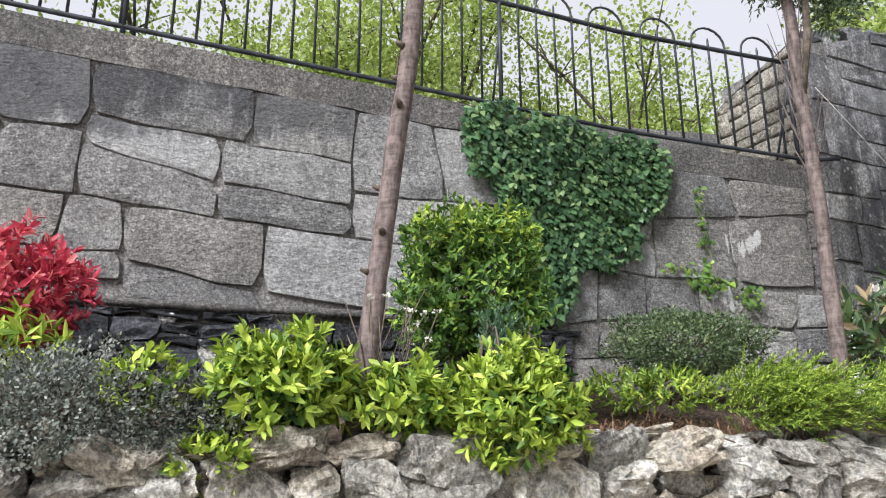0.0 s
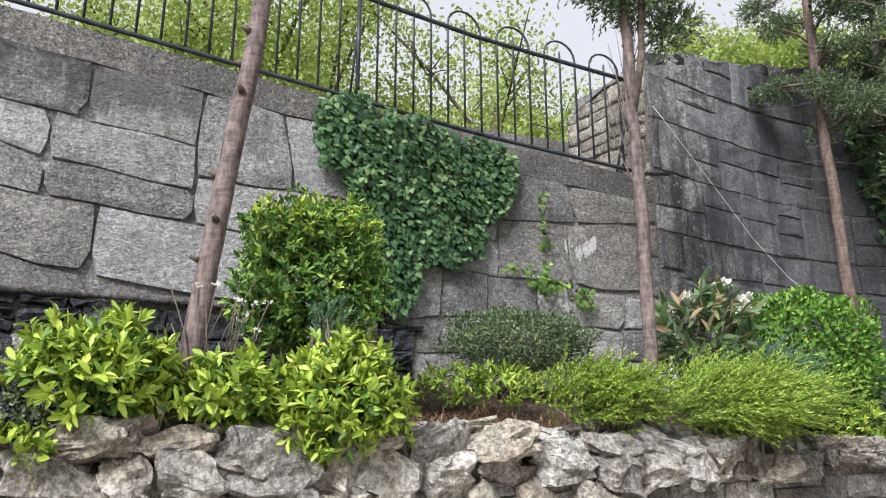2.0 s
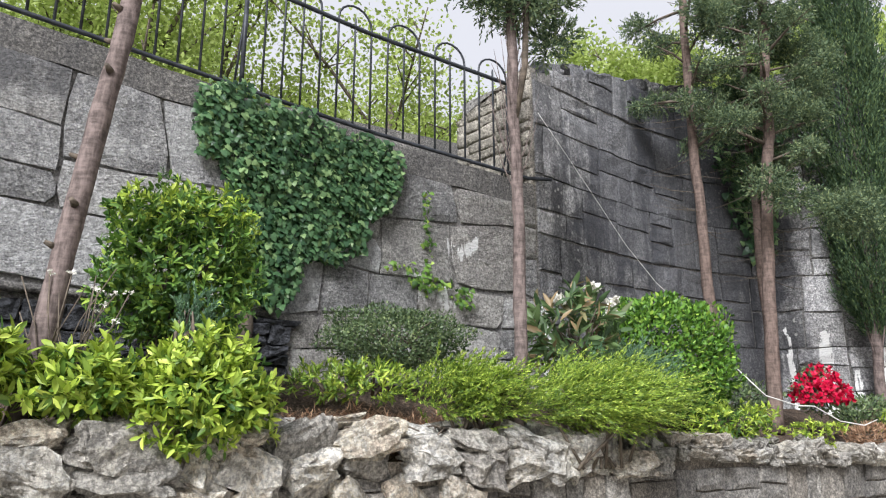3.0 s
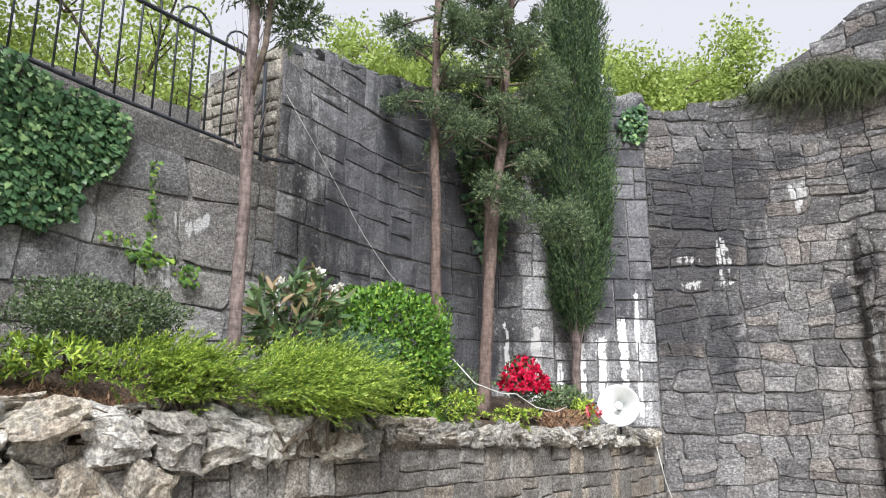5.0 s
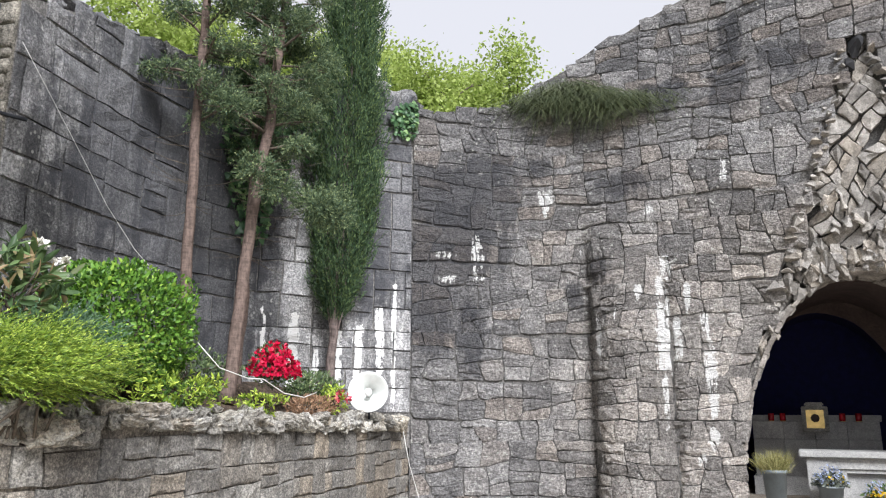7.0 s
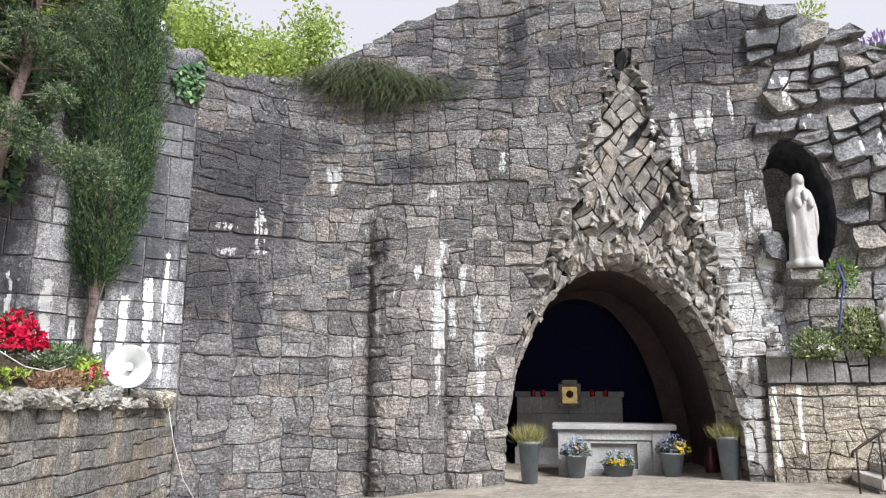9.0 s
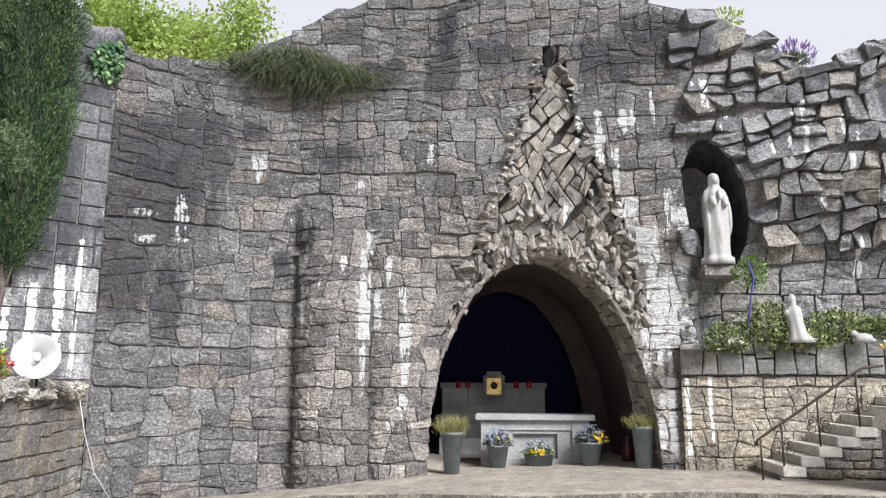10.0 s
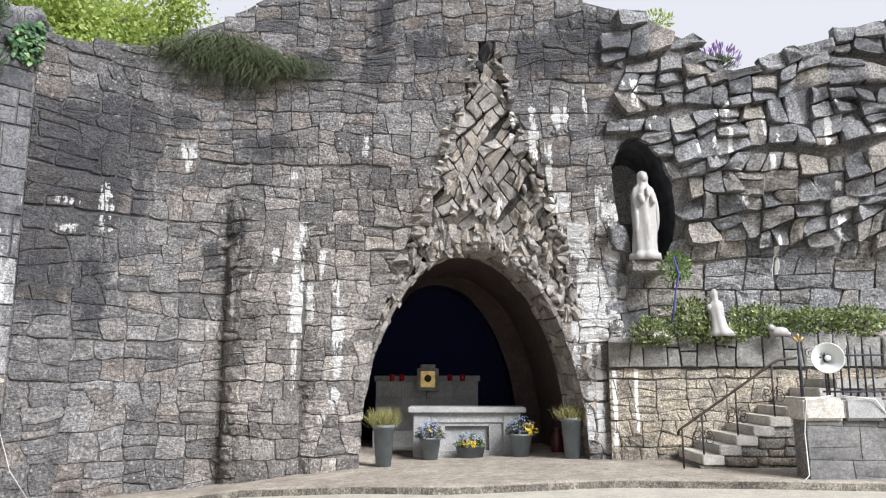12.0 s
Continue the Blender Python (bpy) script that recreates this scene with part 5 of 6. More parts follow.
shrub("low_juniper", "low feathery green juniper on the soil", (-4.72, 2.05, 1.94), (0.18, 0.26, 0.10), 800, 0.06, 0.015, L_JUNIPER, 1.65, "blade", rosette=10, seed=6.8, stem_n=3)
shrub("low_juniper", "low feathery green juniper beside the mound", (-4.65, 2.35, 1.93), (0.2, 0.3, 0.12), 1000, 0.06, 0.015, L_JUNIPER, 1.7, "blade", rosette=10, seed=6.9, stem_n=3)
shrub("rhododendron", "white-flowered rhododendron with long leaves", (-4.5, 4.05, 2.35), (0.28, 0.34, 0.3), 520, 0.16, 0.045, L_RHODO, 1.8, rosette=9, seed=7.3, up=0.3)
rh = thing("rhododendron_flowers", (-4.4, 4.1, 2.7), "clusters of white rhododendron flowers", "flower")
for c in ((-4.38, 4.16, 2.72), (-4.36, 4.32, 2.62), (-4.42, 3.86, 2.6), (-4.32, 4.28, 2.5)):
    blooms(rh, "blossom", c, (0.05, 0.06, 0.045), 11, 0.045, L_FLOWER_WHITE)
shrub("box_hedge", "dense fresh green rounded hedge before the sooty wall", (-4.85, 5.35, 2.28), (0.42, 0.72, 0.52), 12000, 0.05, 0.028, L_BOX, 1.65, power=3.2, lump=0.18, seed=8.1, deep=0.35, stem_n=16, category="hedge")
az = shrub("azalea", "crimson azalea in full flower before the wall", (-4.9, 7.55, 2.04), (0.24, 0.3, 0.25), 700, 0.05, 0.022, L_DARK, 1.72, seed=8.8)
blooms(az, "blossom", (-4.82, 7.52, 1.92), (0.26, 0.32, 0.36), 210, 0.055, L_FLOWER_RED)
shrub("low_yellow_shrub", "low yellow-green shrub at the edge of the rocks", (-4.45, 5.75, 1.68), (0.16, 0.5, 0.13), 1100, 0.06, 0.02, L_BRIGHT, 1.5, rosette=8, seed=9.2, lump=0.5)
shrub("low_yellow_shrub", "thin yellow-green shoots on the rocks", (-4.45, 6.9, 1.6), (0.14, 0.35, 0.09), 500, 0.05, 0.018, L_BRIGHT, 1.45, rosette=8, seed=9.4, lump=0.5)
shrub("dry_heather", "brownish dry heather on the ledge", (-4.55, 7.9, 1.58), (0.16, 0.45, 0.12), 1300, 0.05, 0.012, L_DEAD, 1.4, "blade", seed=9.6, lump=0.4)
shrub("dark_shrub", "dark green low shrub at the foot of the sooty wall", (-5.3, 6.6, 1.95), (0.3, 0.7, 0.22), 2200, 0.05, 0.022, L_DARK, 1.7, seed=9.8, lump=0.4)
shrub("dark_shrub", "dark green low shrub below the cypress", (-5.0, 8.5, 1.82), (0.25, 0.5, 0.2), 1800, 0.05, 0.022, L_DARK, 1.6, seed=9.9, lump=0.4)
sm = shrub("red_tipped_shrub", "small green shrub with scarlet tips near the loudspeaker", (-4.65, 8.5, 1.65), (0.12, 0.2, 0.14), 260, 0.07, 0.025, L_BRIGHT, 1.45, rosette=7, seed=10.1)
blooms(sm, "scarlet_growth", (-4.58, 8.55, 1.62), (0.1, 0.18, 0.14), 24, 0.05, L_RED)


def juniper(name, label, center, radii, n, mat, base, lean, seed, length=0.2):
    ob = thing(name, (center[0], center[1], base), label, "shrub")
    P, D = shell(n, radii, 2, 0.85, 0.7, seed, 3.5)
    P = P + np.array(center)
    keep = P[:, 2] > base
    P, D = P[keep], D[keep]
    D = unit(D * 0.4 + np.array(lean) + RNG.normal(size=D.shape) * 0.3)
    part("foliage", leafage("foliage", *sprays(P, D, 32, length, 0.028, 0.0065, 0.1, 0.6), "blade"), mat, ob)
    tagged(part("stemwork", stems(center, radii, 14, base - 0.05, 0.012, int(seed)), M_TWIG, ob), kind="stuff")
    return ob


juniper("spreading_juniper", "bright feathery spreading juniper hanging over the rock ledge", (-4.02, 3.85, 1.82), (0.34, 0.66, 0.2), 2300, L_JUNIPER, 1.4, (0.3, 1.0, 0.35), 11.0, 0.27)
juniper("spreading_juniper", "blue-green feathery juniper at the top of the bright one", (-4.3, 4.35, 2.05), (0.25, 0.4, 0.16), 420, L_BLUE, 1.6, (0.1, 0.5, 0.4), 12.0)
juniper("young_juniper", "bright yellow-green feathery juniper on the soil", (-4.1, 2.85, 1.86), (0.24, 0.42, 0.18), 900, L_JUNIPER, 1.6, (0.4, 0.5, 0.35), 13.0, 0.12)
juniper("silver_fern", "pale blue-green ferny shoot among bright shrubs", (-3.9, 0.98, 2.14), (0.06, 0.1, 0.14), 60, L_BLUE, 1.9, (0, 0.1, 0.7), 14.0, 0.12)

dry = thing("dry_needles", (-4.0, 1.7, 1.6), "brown dry needles and bare twigs on the soil", "litter", kind="stuff")
n = 5000
yy = RNG.uniform(1.3, 3.4, n)
xx = np.array([LEDGE(v) for v in yy]) - RNG.uniform(0.02, 0.75, n)
P = np.stack([xx, yy, np.array([sz(a, b) for a, b in zip(xx, yy)]) + RNG.uniform(0.0, 0.08, n)], 1)
part("needles", leafage("needles", P, unit(ways(n) * np.array([1, 1, .35])), np.tile([0, 0, 1.0], (n, 1)), 0.09, 0.006, "blade"), L_DEAD, dry)
bm = bmesh.new()
for k in range(26):
    y0 = rr.uniform(1.5, 2.6)
    a = Vector((LEDGE(y0) - rr.uniform(.05, .3), y0, 1.56 + rr.uniform(0, .08)))
    b = a + Vector((rr.uniform(.05, .16), rr.uniform(-.25, .3), rr.uniform(-.16, .06)))
    tube([a, a.lerp(b, .5) + Vector((0.02, 0, .03)), b], [.007, .006, .003], 5, bm)
part("twigwork", bm, M_TWIG, dry)["kind"] = "stuff"

wf = thing("wild_flower", (-3.85, 0.38, 1.9), "thin wild plant with small white flower heads", "flower")
bm = bmesh.new()
for k in range(20):
    a = Vector((-3.9 + rr.uniform(-.04, .06), 0.36 + rr.uniform(-.1, .14), 1.85))
    b = a + Vector((rr.uniform(-.05, .08), rr.uniform(-.15, .22), rr.uniform(.25, .55)))
    tube([a, a.lerp(b, .5) + Vector((0, rr.uniform(-.03, .03), 0)), b], .004, 4, bm)
    if k % 2 == 0:
        blooms(wf, "flower_head", b, (0.02, 0.02, 0.02), 6, 0.013, L_FLOWER_WHITE)
part("stalkwork", bm, M_TWIG, wf)["kind"] = "stuff"


# ---- ivy ----
def ivy(name, label, spots, n, L, surf, mat, seed):
    """Leaves on a wall inside a field given by spots (u, v, half width, half height)."""
    ob = thing(name, surf(spots[0][0], spots[0][1], 0), label, "ivy")
    R2 = random.Random(seed)
    P, D, N = [], [], []
    while len(P) < n:
        u0, v0, a, b = R2.choices(spots, weights=[s[2] * s[3] for s in spots])[0]
        x, z = R2.uniform(-1, 1), R2.uniform(-1, 1)
        if x * x + z * z > 1 + 0.5 * noise.noise((x * 3 + u0 * 5, z * 3, seed)):
            continue
        u, v = u0 + a * x, v0 + b * z
        d = R2.uniform(0.02, 0.14)
        P.append(surf(u, v, d))
        q = surf(u, v, 1.0)
        o = surf(u, v, 0.0)
        out = Vector(q) - Vector(o)
        N.append(out + Vector((R2.gauss(0, .3), R2.gauss(0, .3), .35 + R2.gauss(0, .2))))
        D.append(Vector((R2.gauss(0, .6), R2.gauss(0, .6), -1)) + out * 0.35)
    s = RNG.uniform(.55, 1.15, n)
    part("leaves", leafage("leaves", np.array(P), np.array(D), np.array(N), L * s, L * s * 0.85, "ivy"), mat, ob)
    return ob


up_surf = wall_surf(UP_LINE)


def uu(y):  # length along the upper wall at a given y
    lo, hi = 0.0, UP_LEN
    for _ in range(30):
        m = (lo + hi) / 2
        lo, hi = (m, hi) if up_at(m)[0].y < y else (lo, m)
    return lo


ivy("ivy_curtain", "thick dark green ivy hanging over the upper wall", [(uu(1.55), 4.0, .42, .42), (uu(2.1), 3.9, .6, .45), (uu(2.6), 3.85, .42, .4), (uu(1.9), 3.4, .52, .45), (uu(1.75), 2.95, .33, .42), (uu(2.3), 3.4, .42, .4), (uu(1.3), 4.1, .2, .28), (uu(2.8), 3.95, .25, .25)], 6200, 0.068, up_surf, L_IVY, 4)
ivy("ivy_strand", "thin ivy strand climbing the granite wall", [(uu(3.3) , 3.55, .035, .3), (uu(3.32), 3.1, .04, .3), (uu(3.35), 2.95, .25, .05), (uu(3.7), 2.85, .12, .1), (uu(3.05), 3.05, .2, .05)], 210, 0.05, up_surf, L_HEDGE, 5)
ivy("ivy_patch", "ivy climbing the sooty wall behind the cypress", [(3.9, 5.2, .6, .9), (4.4, 5.6, .5, .6), (3.9, 4.4, .4, .6)], 700, 0.11, wall_surf(TOW), L_IVY, 6)
ivy("ivy_patch", "pale ivy on the corner top of the wall", [(6.5, 6.2, .35, .2), (6.3, 6.0, .25, .25)], 260, 0.09, wall_surf(TOW), L_IVY, 7)
part("ivy_trunk", tube([(-5.45, 1.62, 1.9), (-5.5, 1.66, 2.4), (-5.5, 1.6, 2.9)], [.06, .055, .04], 8, rough=.3), M_TWIG, bpy.data.objects["ivy_curtain"])


# ---- trees of the terrace ----
def tree_thing(name, label, path, r0, r1, bark, sides=12):
    ob = thing(name, path[0], label, "tree")
    pts = [Vector(p) for p in path]
    fine = []
    for a, b in zip(pts, pts[1:]):
        k = max(2, int((b - a).length / 0.12))
        fine += [a.lerp(b, i / k) for i in range(k)]
    fine.append(pts[-1])
    n = len(fine)
    fine = [p + Vector((noise.noise((p.z * 1.5, 1, p.x)) * .03, noise.noise((p.z * 1.5, 7, p.x)) * .03, 0)) if 0 < i < n - 1 else p for i, p in enumerate(fine)]
    part("trunk", tube(fine, [r0 * (1 + .35 * math.exp(-i * .9)) + (r1 - r0) * i / (n - 1) for i in range(n)], sides, rough=.18), bark, ob)
    return ob


def limb(bm, a, b, r, sag=0.0, seed=0):
    a, b = Vector(a), Vector(b)
    mid = a.lerp(b, .5) + Vector((0, 0, sag))
    tube([a, a.lerp(mid, .5), mid, mid.lerp(b, .55), b], [r, r * .85, r * .7, r * .5, r * .25], 6, bm)


def clumps(centers, per, size, L, W, up=0.25, fan=0.7):
    """Scale-leaf sprays in uneven clumps round the given places (x, y, z, radius)."""
    Ps, Ds = [], []
    for x, y, z, r in centers:
        n = int(per * (r / 0.3) ** 2)
        P, D = shell(n, (r, r, r * .62), 2, .8, .4, x * 3 + y)
        Ps.append(P + np.array((x, y, z)))
        Ds.append(unit(D * fan + np.array([0, 0, up]) + RNG.normal(size=D.shape) * .35))
    return sprays(np.concatenate(Ps), np.concatenate(Ds), 9, size, L, W, 0.25)


# leaning tree before the upper wall
t1 = tree_thing("tree", "slender pinkish-brown trunk leaning before the upper wall", [(-3.95, 0.25, 1.6), (-3.95, 0.30, 2.2), (-3.95, 0.39, 3.01), (-3.95, 0.54, 4.25), (-3.95, 0.66, 5.2), (-3.95, 0.75, 6.2)], 0.064, 0.046, M_BARK)
bm = bmesh.new()
for z, a in ((2.72, 0.3), (3.0, 1.9), (3.05, 2.9), (3.5, .4), (3.72, 2.2), (3.9, 1.1), (2.5, 1.4), (3.3, 3.2), (4.1, 2.6)):
    yv = 0.30 + (z - 2.2) * 0.118
    tube([(-3.95 + .06 * math.cos(a), yv - .06 * math.sin(a) + .01, z), (-3.95 + .1 * math.cos(a), yv - .1 * math.sin(a), z + .02)], [.022, .012], 6, bm)
tagged(part("branchwork", bm, M_TWIG, t1), kind="stuff")
bm = bmesh.new()
cl = []
for k in range(9):
    a = k * 2.4
    z = 5.0 + k * .13
    b = (-3.95 + .7 * math.cos(a), .6 + .7 * math.sin(a), z + .45)
    limb(bm, (-3.95, .62, z), b, .02)
    cl.append((*b, .3))
tagged(part("branchwork", bm, M_TWIG, t1), kind="stuff")
part("foliage", leafage("foliage", *clumps(cl, 60, .12, .05, .012)), L_CONIFER, t1)

# second tree with bare twigs and a dark crown
t2 = tree_thing("tree", "thin trunk with dead upright twigs and a dark conifer crown", [(-4.18, 3.22, 1.6), (-4.2, 3.30, 2.1), (-4.2, 3.33, 3.1), (-4.2, 3.30, 4.0), (-4.2, 3.30, 4.8), (-4.2, 3.34, 6.2)], 0.05, 0.036, M_BARK)
bm = bmesh.new()
for k in range(26):
    z = rr.uniform(3.3, 4.3)
    a = rr.uniform(0, 6.28)
    h = rr.uniform(.4, .9)
    limb(bm, (-4.2, 3.31, z), (-4.2 + .16 * math.cos(a), 3.31 + .22 * math.sin(a), z + h), rr.uniform(.003, .006), -.05)
tagged(part("branchwork", bm, M_BARK, t2), kind="stuff")
bm = bmesh.new()
tube([(-4.2, 3.3, 3.9), (-4.14, 3.38, 4.4), (-4.12, 3.42, 5.2)], [.028, .026, .024], 8, bm)
cl = []
for k in range(22):
    a = k * 2.4
    z = 4.75 + .07 * k
    b = (-4.2 + rr.uniform(.12, .4) * math.cos(a), 3.36 + rr.uniform(.15, .5) * math.sin(a), z + .15)
    limb(bm, (-4.2, 3.34, z), b, .012)
    cl.append((*b, rr.uniform(.14, .24)))
cl += [(-4.15, 3.75, 4.78, .16), (-4.15, 3.62, 4.62, .13), (-4.2, 3.12, 4.85, .14)]
tagged(part("branchwork", bm, M_TWIG, t2), kind="stuff")
part("foliage", leafage("foliage", *clumps(cl, 420, .10, .04, .014)), L_CONIFER, t2)


def conifer(label, path, r0, limbs, bark, mat, low=(), size=0.11, density=330):
    ob = tree_thing("conifer", label, path, r0, r0 * .6, bark)
    bm, cl = bmesh.new(), []
    for (x, y, z), ln, a, rise in limbs:
        b = Vector((x + ln * math.cos(a), y + ln * math.sin(a), z + rise))
        limb(bm, (x, y, z), b, 0.012 + .012 * ln, .03)
        A = Vector((x, y, z))
        for t in (.55, .75, .95):
            q = A.lerp(b, t) + Vector((rr.uniform(-.1, .1), rr.uniform(-.1, .1), rr.uniform(-.02, .1)))
            if rr.random() < .55:
                cl.append((q.x, q.y, q.z, rr.uniform(.08, .18)))
            c = A.lerp(b, t * .8)
            d = c + Vector((rr.uniform(-.3, .3), rr.uniform(-.3, .3), rr.uniform(-.05, .15)))
            tube([c, d], [.006, .003], 4, bm)
    foot = Vector(limbs[0][0])
    for k in range(30):  # thin dead branches below the crown
        c = foot + Vector((0, 0, rr.uniform(-1.1, 1.2)))
        a = rr.uniform(0, 6.28)
        d = c + Vector((math.cos(a), math.sin(a), rr.uniform(-.25, .35))) * rr.uniform(.3, .8)
        limb(bm, c, d, rr.uniform(.003, .006), -.03)
    tagged(part("branchwork", bm, M_TWIG, ob), kind="stuff")
    part("foliage", leafage("foliage", *clumps(cl + list(low), int(density * 1.5), size, .036, .012)), mat, ob)
    return ob


def crown(path_xy, z0, z1, n, reach, seed, sparse=1.0):
    R2 = random.Random(seed)
    out = []
    for i in range(n):
        z = z0 + (z1 - z0) * i / n
        x, y = path_xy(z)
        out.append(((x, y, z), reach * R2.uniform(.5, 1.15) * (1 - .35 * i / n), i * 2.4 + R2.uniform(-.5, .5), R2.uniform(.02, .3)))
    return out


conifer("reddish conifer trunk with open tufted branches before the sooty wall", [(-5.3, 6.5, 1.7), (-5.3, 6.52, 2.8), (-5.3, 6.52, 4.77), (-5.3, 6.56, 6.7), (-5.3, 6.6, 8.2)], 0.066,
        crown(lambda z: (-5.3, 6.52 + (z - 3) * .012), 4.75, 8.0, 22, .85, 3), M_BARK_RED, L_CONIFER)
conifer("second reddish conifer leaning with blue-green tufts", [(-4.95, 6.88, 1.6), (-4.95, 6.95, 1.95), (-4.95, 7.12, 3.66), (-4.95, 7.34, 4.94), (-4.95, 7.58, 7.03), (-4.95, 7.7, 8.2)], 0.074,
        crown(lambda z: (-4.95, 6.95 + (z - 1.9) * .125), 4.6, 8.0, 32, .8, 8), M_BARK_RED, L_CONIFER,
        [(-4.6, 6.75, 4.15, .2), (-4.5, 7.0, 4.0, .2), (-4.4, 7.6, 3.95, .26), (-4.35, 7.9, 3.85, .26), (-4.45, 8.1, 4.1, .22), (-4.8, 7.5, 5.2, .3), (-4.8, 7.9, 5.6, .32), (-4.9, 8.1, 6.2, .3), (-4.9, 7.6, 6.4, .32)])
# dark conifer against the wall
conifer("dark dense conifer close to the sooty wall", [(-5.7, 7.9, 1.7), (-5.7, 7.95, 4.0), (-5.65, 8.0, 6.5), (-5.6, 8.0, 8.5)], 0.06, crown(lambda z: (-5.65, 7.95), 4.4, 8.8, 34, .55, 12), M_BARK_RED, L_CYPRESS, density=330)

# column cypress
cy = tree_thing("cypress", "tall narrow dark green column cypress near the corner", [(-5.2, 9.2, 1.6), (-5.2, 9.22, 2.3), (-5.2, 9.3, 3.2), (-5.2, 9.45, 5.5), (-5.2, 9.55, 8.8)], 0.065, 0.02, M_BARK)
m = 13500
t = RNG.random(m) ** .85
zz = 2.75 + t * 6.6
rad = np.interp(zz, [2.75, 3.2, 3.9, 5.0, 6.5, 8.0, 9.4], [.10, .28, .44, .47, .42, .32, .06])
a = RNG.uniform(0, 2 * math.pi, m)
lum = np.array([1 + .3 * noise.noise((math.cos(q) * 1.6, math.sin(q) * 1.6, z * 1.1)) + .6 * noise.noise((math.cos(q) * 4, math.sin(q) * 4, z * 1.8)) for q, z in zip(a, zz)])
k = rad * lum * (1 - .55 * RNG.random(m) ** 2)
cyy = np.interp(zz, [2.3, 3.2, 5.5, 8.8], [9.22, 9.3, 9.45, 9.55])
P = np.stack([-5.2 + k * np.cos(a), cyy + k * np.sin(a), zz], 1)
D = unit(np.stack([np.cos(a) * .4, np.sin(a) * .4, np.full(m, 1.0)], 1) + RNG.normal(size=(m, 3)) * .22)
part("foliage", leafage("foliage", *sprays(P, D, 9, .22, .05, .013, 0.0, 0.5)), L_CYPRESS, cy)
bm = bmesh.new()
for q in range(12):
    aa = q * 2.1
    limb(bm, (-5.2, 9.23, 2.3 + .03 * q), (-5.2 + .2 * math.cos(aa), 9.28 + .2 * math.sin(aa), 3.2 + .1 * q), .014)
tagged(part("branchwork", bm, M_BARK, cy), kind="stuff")


# ---- far trees with spring leaves ----
def broadleaf(label, height, spread, seed, leaves, place, L=0.095):
    R2 = random.Random(seed)
    ob = thing("broadleaf_tree", place, label, "tree", "trees behind the walls")
    bm, tips = bmesh.new(), []
    base = Vector(place)
    top = base + Vector((R2.uniform(-.4, .4), R2.uniform(-.4, .4), height * .55))
    tube([base - Vector((0, 0, .3)), base.lerp(top, .5) + Vector((R2.uniform(-.2, .2), 0, 0)), top], [.16, .12, .07], 8, bm)
    for i in range(17):
        s = base.lerp(top, R2.uniform(.12, 1))
        a = i * 2.4 + R2.uniform(-.4, .4)
        e = s + Vector((math.cos(a) * spread * R2.uniform(.4, 1), math.sin(a) * spread * R2.uniform(.4, 1), height * R2.uniform(.05, .42)))
        limb(bm, s, e, .045, .15)
        for j in range(6):
            c = s.lerp(e, R2.uniform(.3, 1))
            d = c + Vector((R2.uniform(-.7, .7), R2.uniform(-.7, .7), R2.uniform(.1, .9)))
            tube([c, c.lerp(d, .5) + Vector((0, 0, .05)), d], [.02, .014, .006], 4, bm)
            tips += [d, c.lerp(d, .6)]
    part("trunk", bm, M_TWIG, ob)
    T = np.array([tuple(v) for v in tips])
    idx = RNG.integers(0, len(T), leaves)
    P = T[idx] + RNG.normal(size=(leaves, 3)) * np.array([.3, .3, .26])
    s = RNG.uniform(.6, 1.1, leaves)
    part("crown", leafage("crown", P, ways(leaves), ways(leaves) + np.array([0, 0, .8]), L * s, L * s * .6, "round"), L_SPRING, ob)
    return ob


A = broadleaf("spring tree with thin branches and sparse yellow-green leaves", 6.5, 2.4, 1, 20000, (-11.5, 1.0, 3.9), 0.10)
B = broadleaf("spring tree with thin branches and yellow-green leaves", 7.5, 2.6, 2, 24000, (-12.5, 5.5, 3.9), 0.10)
C = broadleaf("leafy yellow-green spring tree behind the walls", 7.0, 2.3, 5, 70000, (-8.0, 15.2, 3.9), 0.115)
for ob, x, y, z, r, s in ((B, -12.0, -3.2, 3.6, 80, .95), (A, -10.8, -6.2, 3.8, 200, 1.0), (A, -14.5, 3.2, 4.0, 140, 1.15), (A, -15.0, -1.5, 4.0, 300, 1.1), (B, -13.0, 9.8, 3.4, 40, .8), (A, -11.5, 12.5, 3.2, 250, .85), (B, -16.0, 14.0, 3.2, 120, .85),
                          (A, -12.0, 18.0, 3.6, 20, .8), (C, -9.5, 19.0, 3.9, 170, 1.12), (C, -6.4, 20.5, 4.1, 70, 1.15), (C, -3.6, 22.5, 4.4, 230, 1.12), (C, -0.9, 25.5, 4.4, 110, 1.12), (C, -12.5, 15.5, 3.9, 310, 1.1), (C, -11.0, 11.5, 3.9, 10, 1.0), (A, -18.0, 8.5, 3.9, 10, 1.2), (B, -14.0, -9.0, 3.8, 50, 1.05), (B, -18.5, 1.5, 4.0, 350, 1.2)):
    ob2 = copy_thing(ob, pose(x, y, z, 0, 0, r))
    ob2.scale = (s, s, s)


